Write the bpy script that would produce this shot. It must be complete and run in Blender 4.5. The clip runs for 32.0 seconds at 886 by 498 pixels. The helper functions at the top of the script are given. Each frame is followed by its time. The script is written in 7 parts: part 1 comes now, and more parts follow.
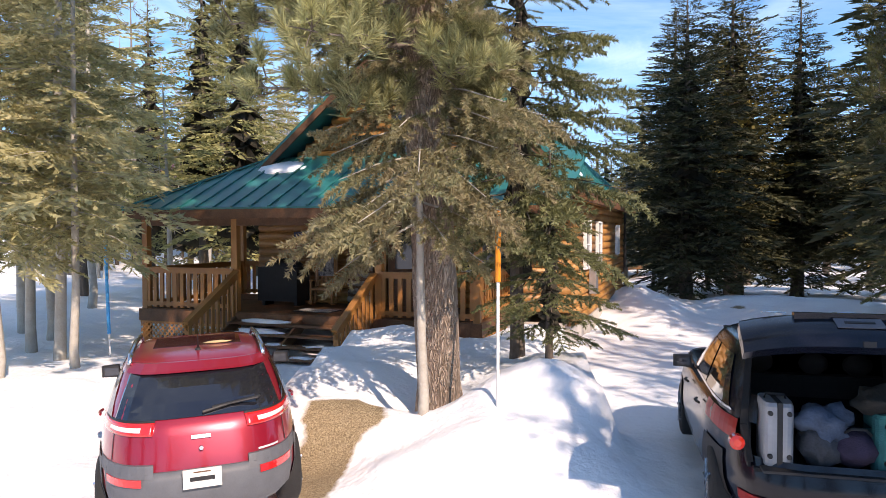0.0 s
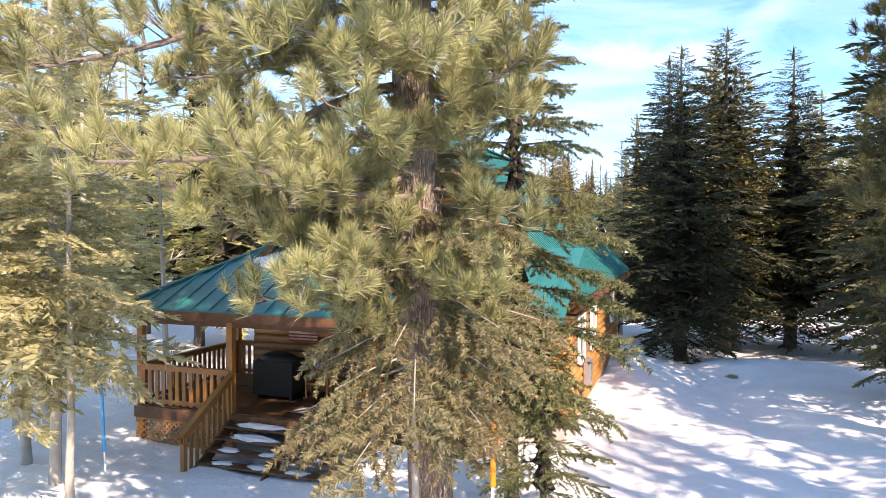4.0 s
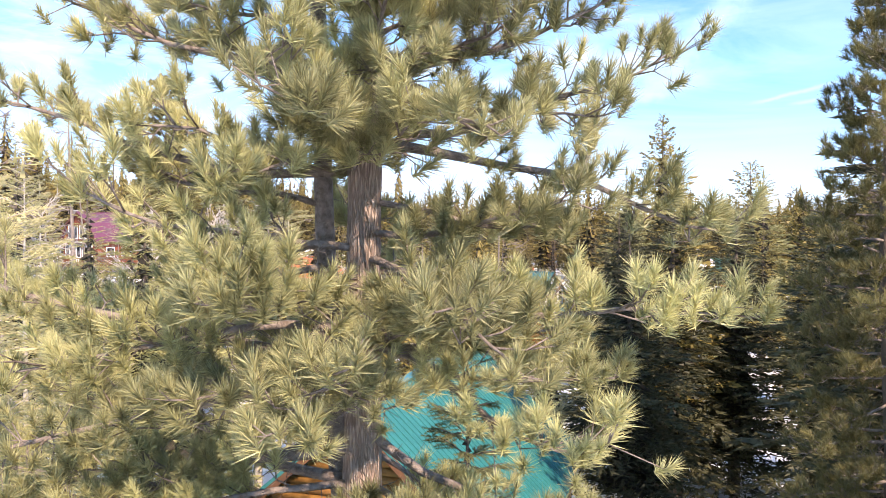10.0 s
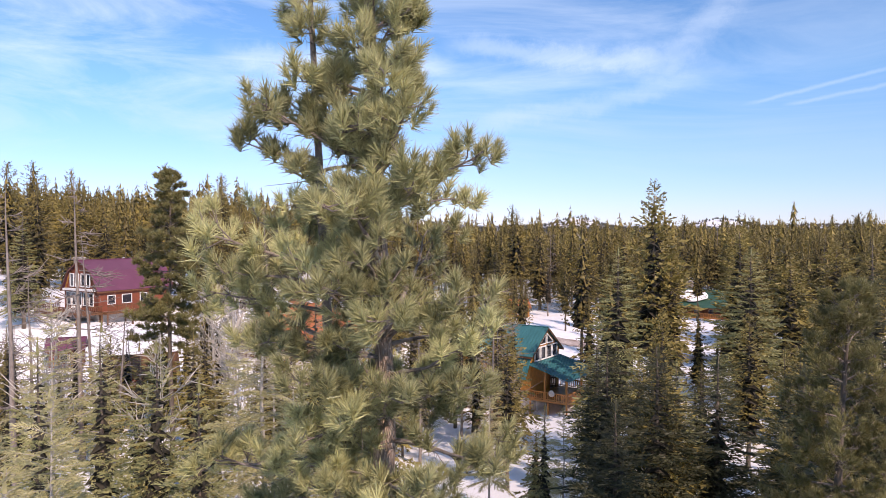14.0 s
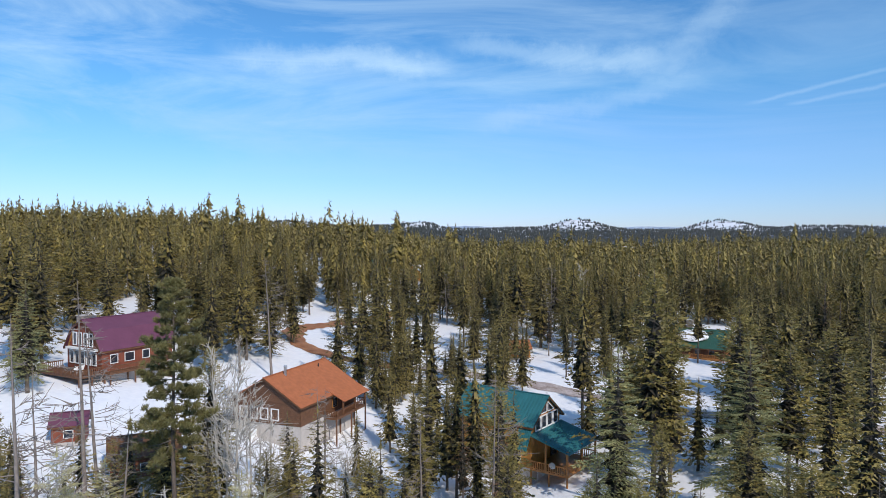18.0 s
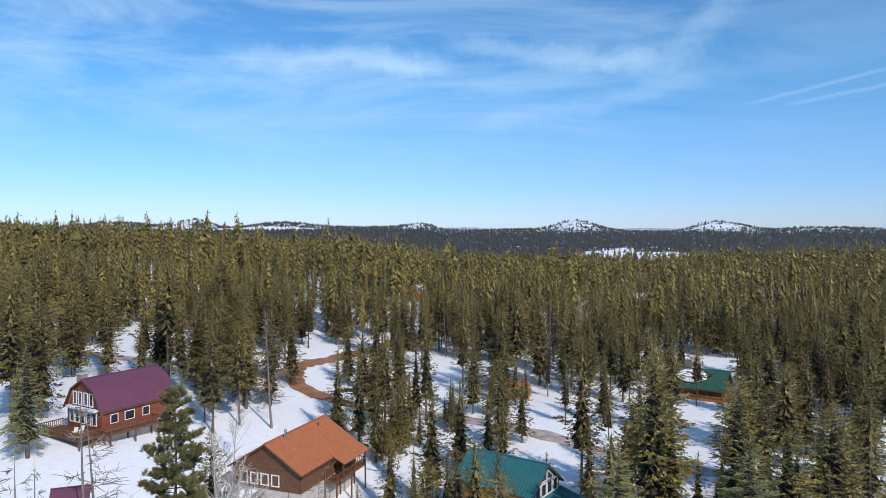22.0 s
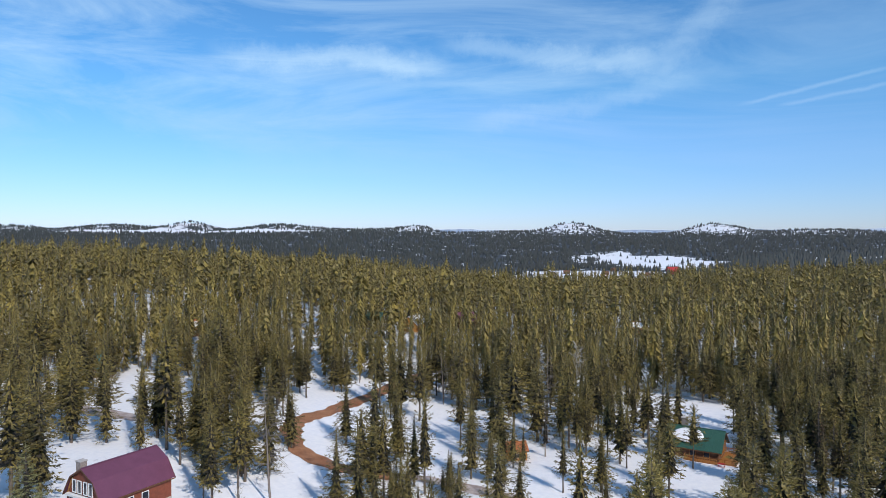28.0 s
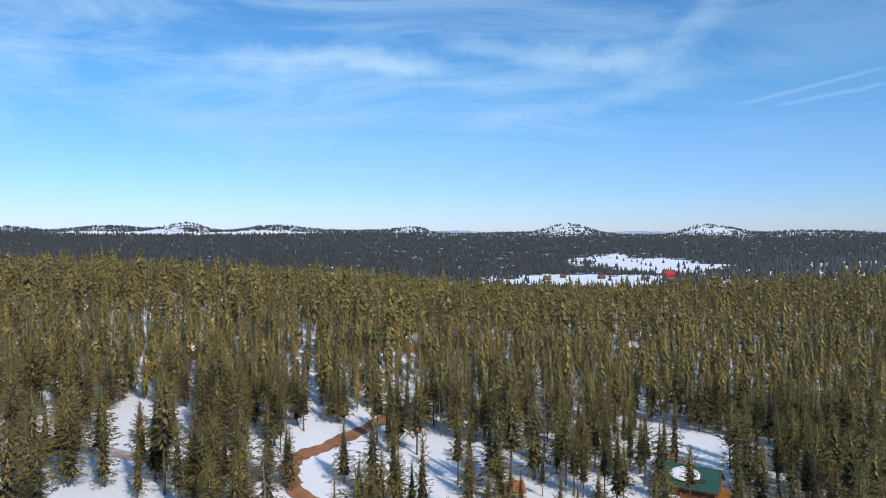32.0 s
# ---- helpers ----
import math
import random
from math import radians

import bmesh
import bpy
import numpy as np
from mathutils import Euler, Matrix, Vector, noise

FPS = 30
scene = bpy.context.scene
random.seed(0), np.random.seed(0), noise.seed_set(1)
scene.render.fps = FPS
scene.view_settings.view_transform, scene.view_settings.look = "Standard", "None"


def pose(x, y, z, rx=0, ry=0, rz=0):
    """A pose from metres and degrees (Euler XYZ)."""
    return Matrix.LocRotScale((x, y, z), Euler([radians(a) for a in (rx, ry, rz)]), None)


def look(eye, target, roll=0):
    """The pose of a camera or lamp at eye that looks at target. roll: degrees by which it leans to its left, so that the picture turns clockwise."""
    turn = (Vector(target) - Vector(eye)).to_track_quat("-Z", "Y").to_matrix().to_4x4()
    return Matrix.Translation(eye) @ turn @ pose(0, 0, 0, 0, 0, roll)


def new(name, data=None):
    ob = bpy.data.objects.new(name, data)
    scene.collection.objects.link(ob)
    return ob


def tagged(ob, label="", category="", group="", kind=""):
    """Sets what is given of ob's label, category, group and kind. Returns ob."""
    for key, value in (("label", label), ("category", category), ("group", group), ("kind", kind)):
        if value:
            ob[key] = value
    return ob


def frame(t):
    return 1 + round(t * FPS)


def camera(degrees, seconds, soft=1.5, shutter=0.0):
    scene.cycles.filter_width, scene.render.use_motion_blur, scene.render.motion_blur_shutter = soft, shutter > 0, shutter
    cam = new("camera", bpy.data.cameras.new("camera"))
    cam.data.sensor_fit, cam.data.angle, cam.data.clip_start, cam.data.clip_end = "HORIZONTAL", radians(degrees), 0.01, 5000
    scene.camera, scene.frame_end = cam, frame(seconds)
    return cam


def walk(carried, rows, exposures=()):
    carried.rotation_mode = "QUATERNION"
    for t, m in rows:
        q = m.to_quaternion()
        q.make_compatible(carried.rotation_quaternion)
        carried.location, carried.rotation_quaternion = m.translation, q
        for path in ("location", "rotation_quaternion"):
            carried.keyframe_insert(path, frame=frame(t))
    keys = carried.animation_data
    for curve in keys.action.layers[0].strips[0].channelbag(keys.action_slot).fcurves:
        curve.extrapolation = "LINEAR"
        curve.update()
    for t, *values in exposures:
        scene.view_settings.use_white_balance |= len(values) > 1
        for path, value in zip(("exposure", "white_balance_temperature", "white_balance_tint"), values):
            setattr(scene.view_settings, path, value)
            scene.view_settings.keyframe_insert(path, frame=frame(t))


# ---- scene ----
# ---- camera and its rise ----
cam = camera(65.2, 32.0, 0.75)
PITCH = 88.65
PATH = [
    (0.0, 0, 0, 2.64, 4.4), (0.5, 0, 0, 2.87, 4.4), (1.0, 0, 0, 2.98, 4.4), (1.5, 0, 0, 3.07, 4.4), (2.0, 0, 0, 3.27, 4.4),
    (2.5, 0, 0, 3.55, 4.0), (3.5, 0, 0, 4.42, 4.0), (4.5, 0, 0, 5.46, 3.9), (5.0, 0, 0, 5.96, 3.5), (5.5, 0, 0, 6.6, 3.5), (6.0, 0, 0, 7.2, 3.4),
    (6.5, 0, 0, 7.8, 3.4), (7.0, 0, 0, 8.4, 0.5), (8.0, 0, 0, 9.57, 0.4), (9.0, 0, 0, 10.72, 0.3), (10.0, 0, 0, 11.95, 0.2), (11.0, 0, 0, 13.36, 0.1),
    (12.0, 0, 0, 15.07, 0.0), (13.0, 0, -0.7, 16.94, 0.0), (14.0, 0, -1.5, 19.14, -0.1), (15.0, 0, -1.7, 21.34, -0.1), (16.5, 0, -1.7, 24.7, -0.05),
    (17.5, 0, -1.7, 26.95, 0.0), (20.0, -0.15, -1.7, 32.56, -0.1), (25.5, -0.5, -1.8, 45.0, -0.3), (28.0, -0.7, -1.9, 50.6, -0.5), (32.0, -0.95, -2.0, 59.6, -0.8)]
EXPOSURES = [(0.0, 0.53, 7800, 25), (2.5, 0.88, 8000, 25), (5.0, 1.18, 8100, 26), (7.0, 1.2, 8000, 27), (9.0, 1.18, 7900, 28), (12.5, 0.52, 8300, 33), (14.0, 0.18, 7700, 33), (15.0, 0.04, 7400, 30), (17.5, -0.25, 6500, 15), (32.0, -0.28, 6500, 15)]
walk(cam, [(t, pose(x, y, z, PITCH, 0, yaw)) for t, x, y, z, yaw in PATH], EXPOSURES)

# ---- sky and sun ----
SUN_AZ = radians(-57)
SUN_EL = radians(38)
to_sun = Vector((math.cos(SUN_AZ) * math.cos(SUN_EL), math.sin(SUN_AZ) * math.cos(SUN_EL), math.sin(SUN_EL)))


def make_world():
    world = bpy.data.worlds.new("sky")
    scene.world = world
    world.use_nodes = True
    nt = world.node_tree
    bg = nt.nodes["Background"]
    sky = nt.nodes.new("ShaderNodeTexSky")
    sky.sky_type, sky.sun_disc = "NISHITA", False
    sky.sun_elevation, sky.sun_rotation = SUN_EL, radians(90) - SUN_AZ
    sky.altitude, sky.air_density, sky.dust_density, sky.ozone_density = 300, 1.0, 0.1, 1.0
    co = nt.nodes.new("ShaderNodeTexCoord")
    mp = nt.nodes.new("ShaderNodeMapping")
    mp.inputs["Rotation"].default_value = (0.05, -0.12, 0.2)
    mp.inputs["Scale"].default_value = (1.3, 2.2, 7.0)
    n1 = nt.nodes.new("ShaderNodeTexNoise")
    n1.inputs["Scale"].default_value, n1.inputs["Detail"].default_value, n1.inputs["Roughness"].default_value, n1.inputs["Distortion"].default_value = 1.7, 9, 0.62, 0.9
    rm = nt.nodes.new("ShaderNodeMapRange")
    rm.inputs["From Min"].default_value, rm.inputs["From Max"].default_value, rm.inputs["To Max"].default_value = 0.42, 0.85, 0.7
    # long thin streaks of ice cloud and two vapour trails: normal of the arc, its middle, reach, width, strength
    streaks = (((0.2382, 0.0754, -0.9683), (0.4699, 0.8636, 0.1828), 0.9955, 0.004, 0.16), ((0.186, 0.0887, -0.9785), (0.4913, 0.8541, 0.1708), 0.9975, 0.004, 0.14),
               ((0.8283, -0.1515, -0.5394), (0.3361, 0.9046, 0.2621), 0.9965, 0.032, 0.17), ((-0.0988, 0.2607, -0.9603), (0.1595, 0.9567, 0.2433), 0.985, 0.022, 0.26),
               ((-0.0686, 0.2329, -0.9701), (-0.1449, 0.9597, 0.2407), 0.985, 0.024, 0.3), ((0.2099, 0.1339, -0.9685), (0.2031, 0.963, 0.1771), 0.985, 0.02, 0.16))
    wisp = nt.nodes.new("ShaderNodeTexNoise")
    wisp.inputs["Scale"].default_value, wisp.inputs["Detail"].default_value, wisp.inputs["Roughness"].default_value = 9, 9, 0.7
    nt.links.new(co.outputs["Generated"], wisp.inputs["Vector"])
    total = None
    for normal, middle, reach, width, power in streaks:
        dots = []
        for vec in (normal, middle):
            dn = nt.nodes.new("ShaderNodeVectorMath")
            dn.operation = "DOT_PRODUCT"
            dn.inputs[1].default_value = vec
            nt.links.new(co.outputs["Generated"], dn.inputs[0])
            dots.append(dn.outputs["Value"])
        off = nt.nodes.new("ShaderNodeMath")
        off.operation = "MULTIPLY_ADD"
        nt.links.new(wisp.outputs["Fac"], off.inputs[0])
        off.inputs[1].default_value = width * 3.0
        nt.links.new(dots[0], off.inputs[2])
        shift = nt.nodes.new("ShaderNodeMath")
        shift.operation, shift.inputs[1].default_value = "SUBTRACT", width * 1.5
        nt.links.new(off.outputs[0], shift.inputs[0])
        ab = nt.nodes.new("ShaderNodeMath")
        ab.operation = "ABSOLUTE"
        nt.links.new(shift.outputs[0], ab.inputs[0])
        across = nt.nodes.new("ShaderNodeMapRange")
        across.interpolation_type = "SMOOTHSTEP"
        across.inputs["From Min"].default_value, across.inputs["From Max"].default_value, across.inputs["To Min"].default_value, across.inputs["To Max"].default_value = 0, width, power, 0
        nt.links.new(ab.outputs[0], across.inputs["Value"])
        along = nt.nodes.new("ShaderNodeMapRange")
        along.interpolation_type = "SMOOTHSTEP"
        along.inputs["From Min"].default_value, along.inputs["From Max"].default_value = reach, 1 - (1 - reach) * 0.35
        nt.links.new(dots[1], along.inputs["Value"])
        both = nt.nodes.new("ShaderNodeMath")
        both.operation = "MULTIPLY"
        nt.links.new(across.outputs[0], both.inputs[0])
        nt.links.new(along.outputs[0], both.inputs[1])
        if total is None:
            total = both.outputs[0]
        else:
            mx = nt.nodes.new("ShaderNodeMath")
            mx.operation = "MAXIMUM"
            nt.links.new(total, mx.inputs[0])
            nt.links.new(both.outputs[0], mx.inputs[1])
            total = mx.outputs[0]
    # clouds gather high and to the west side of the view
    sep = nt.nodes.new("ShaderNodeSeparateXYZ")
    hi = nt.nodes.new("ShaderNodeMapRange")
    hi.inputs["From Min"].default_value, hi.inputs["From Max"].default_value = 0.06, 0.22
    mul = nt.nodes.new("ShaderNodeMath")
    mul.operation = "MULTIPLY"
    mix = nt.nodes.new("ShaderNodeMix")
    mix.data_type = "RGBA"
    mix.inputs["B"].default_value = (14.0, 9.2, 7.8, 1)
    lk = nt.links.new
    lk(co.outputs["Generated"], mp.inputs["Vector"])
    lk(mp.outputs[0], n1.inputs["Vector"])
    lk(n1.outputs["Fac"], rm.inputs["Value"])
    lk(co.outputs["Generated"], sep.inputs[0])
    lk(sep.outputs["Z"], hi.inputs["Value"])
    lk(rm.outputs[0], mul.inputs[0])
    lk(hi.outputs[0], mul.inputs[1])
    # the veil is thicker over the western half
    west = nt.nodes.new("ShaderNodeMapRange")
    west.inputs["From Min"].default_value, west.inputs["From Max"].default_value, west.inputs["To Min"].default_value, west.inputs["To Max"].default_value = -0.45, 0.5, 1.15, 0.45
    lk(sep.outputs["X"], west.inputs["Value"])
    veil = nt.nodes.new("ShaderNodeMath")
    veil.operation = "MULTIPLY"
    lk(mul.outputs[0], veil.inputs[0])
    lk(west.outputs[0], veil.inputs[1])
    allc = nt.nodes.new("ShaderNodeMath")
    allc.operation, allc.use_clamp = "ADD", True
    lk(veil.outputs[0], allc.inputs[0])
    lk(total, allc.inputs[1])
    lk(allc.outputs[0], mix.inputs["Factor"])
    lk(sky.outputs[0], mix.inputs["A"])
    tint = nt.nodes.new("ShaderNodeMix")
    tint.data_type, tint.blend_type = "RGBA", "MULTIPLY"
    tint.inputs["Factor"].default_value = 1.0
    hue = nt.nodes.new("ShaderNodeMix")
    hue.data_type = "RGBA"
    hue.inputs["A"].default_value, hue.inputs["B"].default_value = (0.58, 0.785, 1.36, 1), (0.47, 0.99, 1.36, 1)
    lift = nt.nodes.new("ShaderNodeMapRange")
    lift.inputs["From Min"].default_value, lift.inputs["From Max"].default_value = 0.0, 0.2
    lk(sep.outputs["Z"], lift.inputs["Value"])
    lk(lift.outputs[0], hue.inputs["Factor"])
    lk(hue.outputs["Result"], tint.inputs["B"])
    lk(mix.outputs["Result"], tint.inputs["A"])
    lk(tint.outputs["Result"], bg.inputs["Color"])
    bg.inputs["Strength"].default_value = 0.125


make_world()
sun_data = bpy.data.lights.new("sun", "SUN")
sun_data.energy, sun_data.angle, sun_data.color = 4.0, radians(0.55), (1.0, 0.94, 0.84)
sun_ob = new("sun", sun_data)
sun_ob.matrix_world = look(to_sun * 100, (0, 0, 0))


# ---- materials ----
def material(name, color, rough=0.8, metal=0.0, vary=0.15, scale=6.0, bump=0.0, bump_scale=40.0, stretch=(1, 1, 1), second=None, coat=0.0, translucent=0.0, per_piece=0.0, spec=0.5, detail=6):
    """A surface with variation at two scales, optional relief, and optional second colour laid in by noise."""
    m = bpy.data.materials.new(name)
    m.use_nodes = True
    nt = m.node_tree
    b = nt.nodes["Principled BSDF"]
    lk = nt.links.new
    co = nt.nodes.new("ShaderNodeTexCoord")
    mp = nt.nodes.new("ShaderNodeMapping")
    mp.inputs["Scale"].default_value = stretch
    lk(co.outputs["Object"], mp.inputs["Vector"])
    n1 = nt.nodes.new("ShaderNodeTexNoise")
    n1.inputs["Scale"].default_value, n1.inputs["Detail"].default_value = scale, detail
    lk(mp.outputs[0], n1.inputs["Vector"])
    n2 = nt.nodes.new("ShaderNodeTexNoise")
    n2.inputs["Scale"].default_value, n2.inputs["Detail"].default_value = scale * 7.3, 3
    lk(mp.outputs[0], n2.inputs["Vector"])
    add = nt.nodes.new("ShaderNodeMath")
    add.operation, add.inputs[1].default_value = "MULTIPLY_ADD", 0.5
    lk(n2.outputs["Fac"], add.inputs[0])
    lk(n1.outputs["Fac"], add.inputs[2])
    rm = nt.nodes.new("ShaderNodeMapRange")
    rm.inputs["From Min"].default_value, rm.inputs["From Max"].default_value = 0.5, 1.0
    lk(add.outputs[0], rm.inputs["Value"])
    mix = nt.nodes.new("ShaderNodeMix")
    mix.data_type = "RGBA"
    lo = tuple(c * (1 - vary) for c in color)
    hi = second if second else tuple(min(1, c * (1 + vary)) for c in color)
    mix.inputs["A"].default_value, mix.inputs["B"].default_value = (*lo, 1), (*hi, 1)
    lk(rm.outputs[0], mix.inputs["Factor"])
    out = mix.outputs["Result"]
    if per_piece:
        info = nt.nodes.new("ShaderNodeObjectInfo")
        geo = nt.nodes.new("ShaderNodeNewGeometry")
        s = nt.nodes.new("ShaderNodeMath")
        s.operation = "ADD"
        lk(info.outputs["Random"], s.inputs[0])
        lk(geo.outputs["Random Per Island"], s.inputs[1])
        r2 = nt.nodes.new("ShaderNodeMapRange")
        r2.inputs["From Max"].default_value = 2.0
        r2.inputs["To Min"].default_value, r2.inputs["To Max"].default_value = 1 - per_piece, 1 + per_piece
        lk(s.outputs[0], r2.inputs["Value"])
        hsv = nt.nodes.new("ShaderNodeHueSaturation")
        lk(r2.outputs[0], hsv.inputs["Value"])
        lk(out, hsv.inputs["Color"])
        out = hsv.outputs["Color"]
    lk(out, b.inputs["Base Color"])
    b.inputs["Roughness"].default_value, b.inputs["Metallic"].default_value = rough, metal
    b.inputs["Coat Weight"].default_value, b.inputs["Coat Roughness"].default_value = coat, 0.05
    b.inputs["Specular IOR Level"].default_value = spec
    if bump:
        n3 = nt.nodes.new("ShaderNodeTexNoise")
        n3.inputs["Scale"].default_value, n3.inputs["Detail"].default_value = bump_scale, 5
        lk(mp.outputs[0], n3.inputs["Vector"])
        bp = nt.nodes.new("ShaderNodeBump")
        bp.inputs["Strength"].default_value, bp.inputs["Distance"].default_value = bump, 0.03
        lk(n3.outputs["Fac"], bp.inputs["Height"])
        lk(bp.outputs[0], b.inputs["Normal"])
    if translucent:
        tr = nt.nodes.new("ShaderNodeBsdfTranslucent")
        lk(out, tr.inputs["Color"])
        ms = nt.nodes.new("ShaderNodeMixShader")
        ms.inputs[0].default_value = translucent
        lk(b.outputs[0], ms.inputs[1])
        lk(tr.outputs[0], ms.inputs[2])
        lk(ms.outputs[0], nt.nodes["Material Output"].inputs["Surface"])
    return m


def ground_material():
    m = bpy.data.materials.new("snow_ground")
    m.use_nodes = True
    nt = m.node_tree
    b = nt.nodes["Principled BSDF"]
    lk = nt.links.new
    geo = nt.nodes.new("ShaderNodeNewGeometry")

    def tex(scale, detail, rough=0.5):
        n = nt.nodes.new("ShaderNodeTexNoise")
        n.inputs["Scale"].default_value, n.inputs["Detail"].default_value, n.inputs["Roughness"].default_value = scale, detail, rough
        lk(geo.outputs["Position"], n.inputs["Vector"])
        return n

    def ramp(src, lo, hi, a=0.0, z=1.0):
        r = nt.nodes.new("ShaderNodeMapRange")
        for k, v in (("From Min", lo), ("From Max", hi), ("To Min", a), ("To Max", z)):
            r.inputs[k].default_value = v
        lk(src, r.inputs["Value"])
        return r.outputs[0]

    def mixed(fac, a, c):
        x = nt.nodes.new("ShaderNodeMix")
        x.data_type = "RGBA"
        lk(fac, x.inputs["Factor"])
        for sock, v in (("A", a), ("B", c)):
            if isinstance(v, tuple):
                x.inputs[sock].default_value = (*v, 1)
            else:
                lk(v, x.inputs[sock])
        return x.outputs["Result"]

    fine, mid, broad, grit = tex(4.5, 8, 0.6), tex(0.9, 6, 0.6), tex(0.02, 8, 0.65), tex(55, 8, 0.8)
    snow = mixed(ramp(mid.outputs["Fac"], 0.3, 0.7), (0.80, 0.82, 0.85), (0.9, 0.905, 0.91))
    # needle litter and twigs lying on the snow
    specks = tex(26, 3, 0.7)
    snow = mixed(ramp(specks.outputs["Fac"], 0.70, 0.76, 0, 0.35), snow, (0.30, 0.26, 0.2))
    wood = nt.nodes.new("ShaderNodeAttribute")
    wood.attribute_name = "wooded"
    dirt = nt.nodes.new("ShaderNodeAttribute")
    dirt.attribute_name = "bare"
    # far woods on the ground, lightened and blued in colour for distance haze
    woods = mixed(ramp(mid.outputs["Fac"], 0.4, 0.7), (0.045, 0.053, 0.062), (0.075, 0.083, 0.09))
    earth = mixed(ramp(grit.outputs["Fac"], 0.38, 0.62), (0.10, 0.066, 0.036), (0.44, 0.35, 0.22))
    w = nt.nodes.new("ShaderNodeMath")
    w.operation = "ADD"
    lk(wood.outputs["Fac"], w.inputs[0])
    lk(ramp(broad.outputs["Fac"], 0.3, 0.7, -0.75, 0.6), w.inputs[1])
    d = nt.nodes.new("ShaderNodeMath")
    d.operation = "ADD"
    lk(dirt.outputs["Fac"], d.inputs[0])
    lk(ramp(mid.outputs["Fac"], 0.3, 0.7, -0.3, 0.3), d.inputs[1])
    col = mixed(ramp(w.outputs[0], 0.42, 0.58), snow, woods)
    col = mixed(ramp(d.outputs[0], 0.45, 0.6), col, earth)
    lk(col, b.inputs["Base Color"])
    b.inputs["Roughness"].default_value = 0.75
    b.inputs["Specular IOR Level"].default_value = 0.25
    bp = nt.nodes.new("ShaderNodeBump")
    bp.inputs["Strength"].default_value, bp.inputs["Distance"].default_value = 0.75, 0.14
    s = nt.nodes.new("ShaderNodeMath")
    s.operation, s.inputs[1].default_value = "MULTIPLY_ADD", 0.4
    lk(fine.outputs["Fac"], s.inputs[0])
    lk(mid.outputs["Fac"], s.inputs[2])
    lk(s.outputs[0], bp.inputs["Height"])
    lk(bp.outputs[0], b.inputs["Normal"])
    return m


def bark_material(name, ridge, crack, scale, squash):
    """Plated bark: stretched cells with dark deep cracks."""
    m = bpy.data.materials.new(name)
    m.use_nodes = True
    nt = m.node_tree
    b = nt.nodes["Principled BSDF"]
    lk = nt.links.new
    co = nt.nodes.new("ShaderNodeTexCoord")
    mp = nt.nodes.new("ShaderNodeMapping")
    mp.inputs["Scale"].default_value = (1, 1, squash)
    lk(co.outputs["Object"], mp.inputs["Vector"])
    wob = nt.nodes.new("ShaderNodeTexNoise")
    wob.inputs["Scale"].default_value, wob.inputs["Detail"].default_value = 5, 4
    lk(mp.outputs[0], wob.inputs["Vector"])
    add = nt.nodes.new("ShaderNodeMix")
    add.data_type, add.blend_type = "RGBA", "LINEAR_LIGHT"
    add.inputs["Factor"].default_value = 0.3
    lk(mp.outputs[0], add.inputs["A"])
    lk(wob.outputs["Color"], add.inputs["B"])
    vo = nt.nodes.new("ShaderNodeTexVoronoi")
    vo.feature = "DISTANCE_TO_EDGE"
    vo.inputs["Scale"].default_value = scale
    lk(add.outputs["Result"], vo.inputs["Vector"])
    rm = nt.nodes.new("ShaderNodeMapRange")
    rm.inputs["From Min"].default_value, rm.inputs["From Max"].default_value = 0.0, 0.3
    lk(vo.outputs["Distance"], rm.inputs["Value"])
    fine = nt.nodes.new("ShaderNodeTexNoise")
    fine.inputs["Scale"].default_value, fine.inputs["Detail"].default_value = scale * 3, 6
    lk(mp.outputs[0], fine.inputs["Vector"])
    mul = nt.nodes.new("ShaderNodeMath")
    mul.operation = "MULTIPLY"
    lk(rm.outputs[0], mul.inputs[0])
    lk(fine.outputs["Fac"], mul.inputs[1])
    r2 = nt.nodes.new("ShaderNodeMapRange")
    r2.inputs["From Max"].default_value = 0.62
    lk(mul.outputs[0], r2.inputs["Value"])
    mix = nt.nodes.new("ShaderNodeMix")
    mix.data_type = "RGBA"
    mix.inputs["A"].default_value, mix.inputs["B"].default_value = (*crack, 1), (*ridge, 1)
    lk(r2.outputs[0], mix.inputs["Factor"])
    lk(mix.outputs["Result"], b.inputs["Base Color"])
    b.inputs["Roughness"].default_value = 0.9
    bp = nt.nodes.new("ShaderNodeBump")
    bp.inputs["Strength"].default_value, bp.inputs["Distance"].default_value = 1.0, 0.05
    lk(r2.outputs[0], bp.inputs["Height"])
    lk(bp.outputs[0], b.inputs["Normal"])
    return m


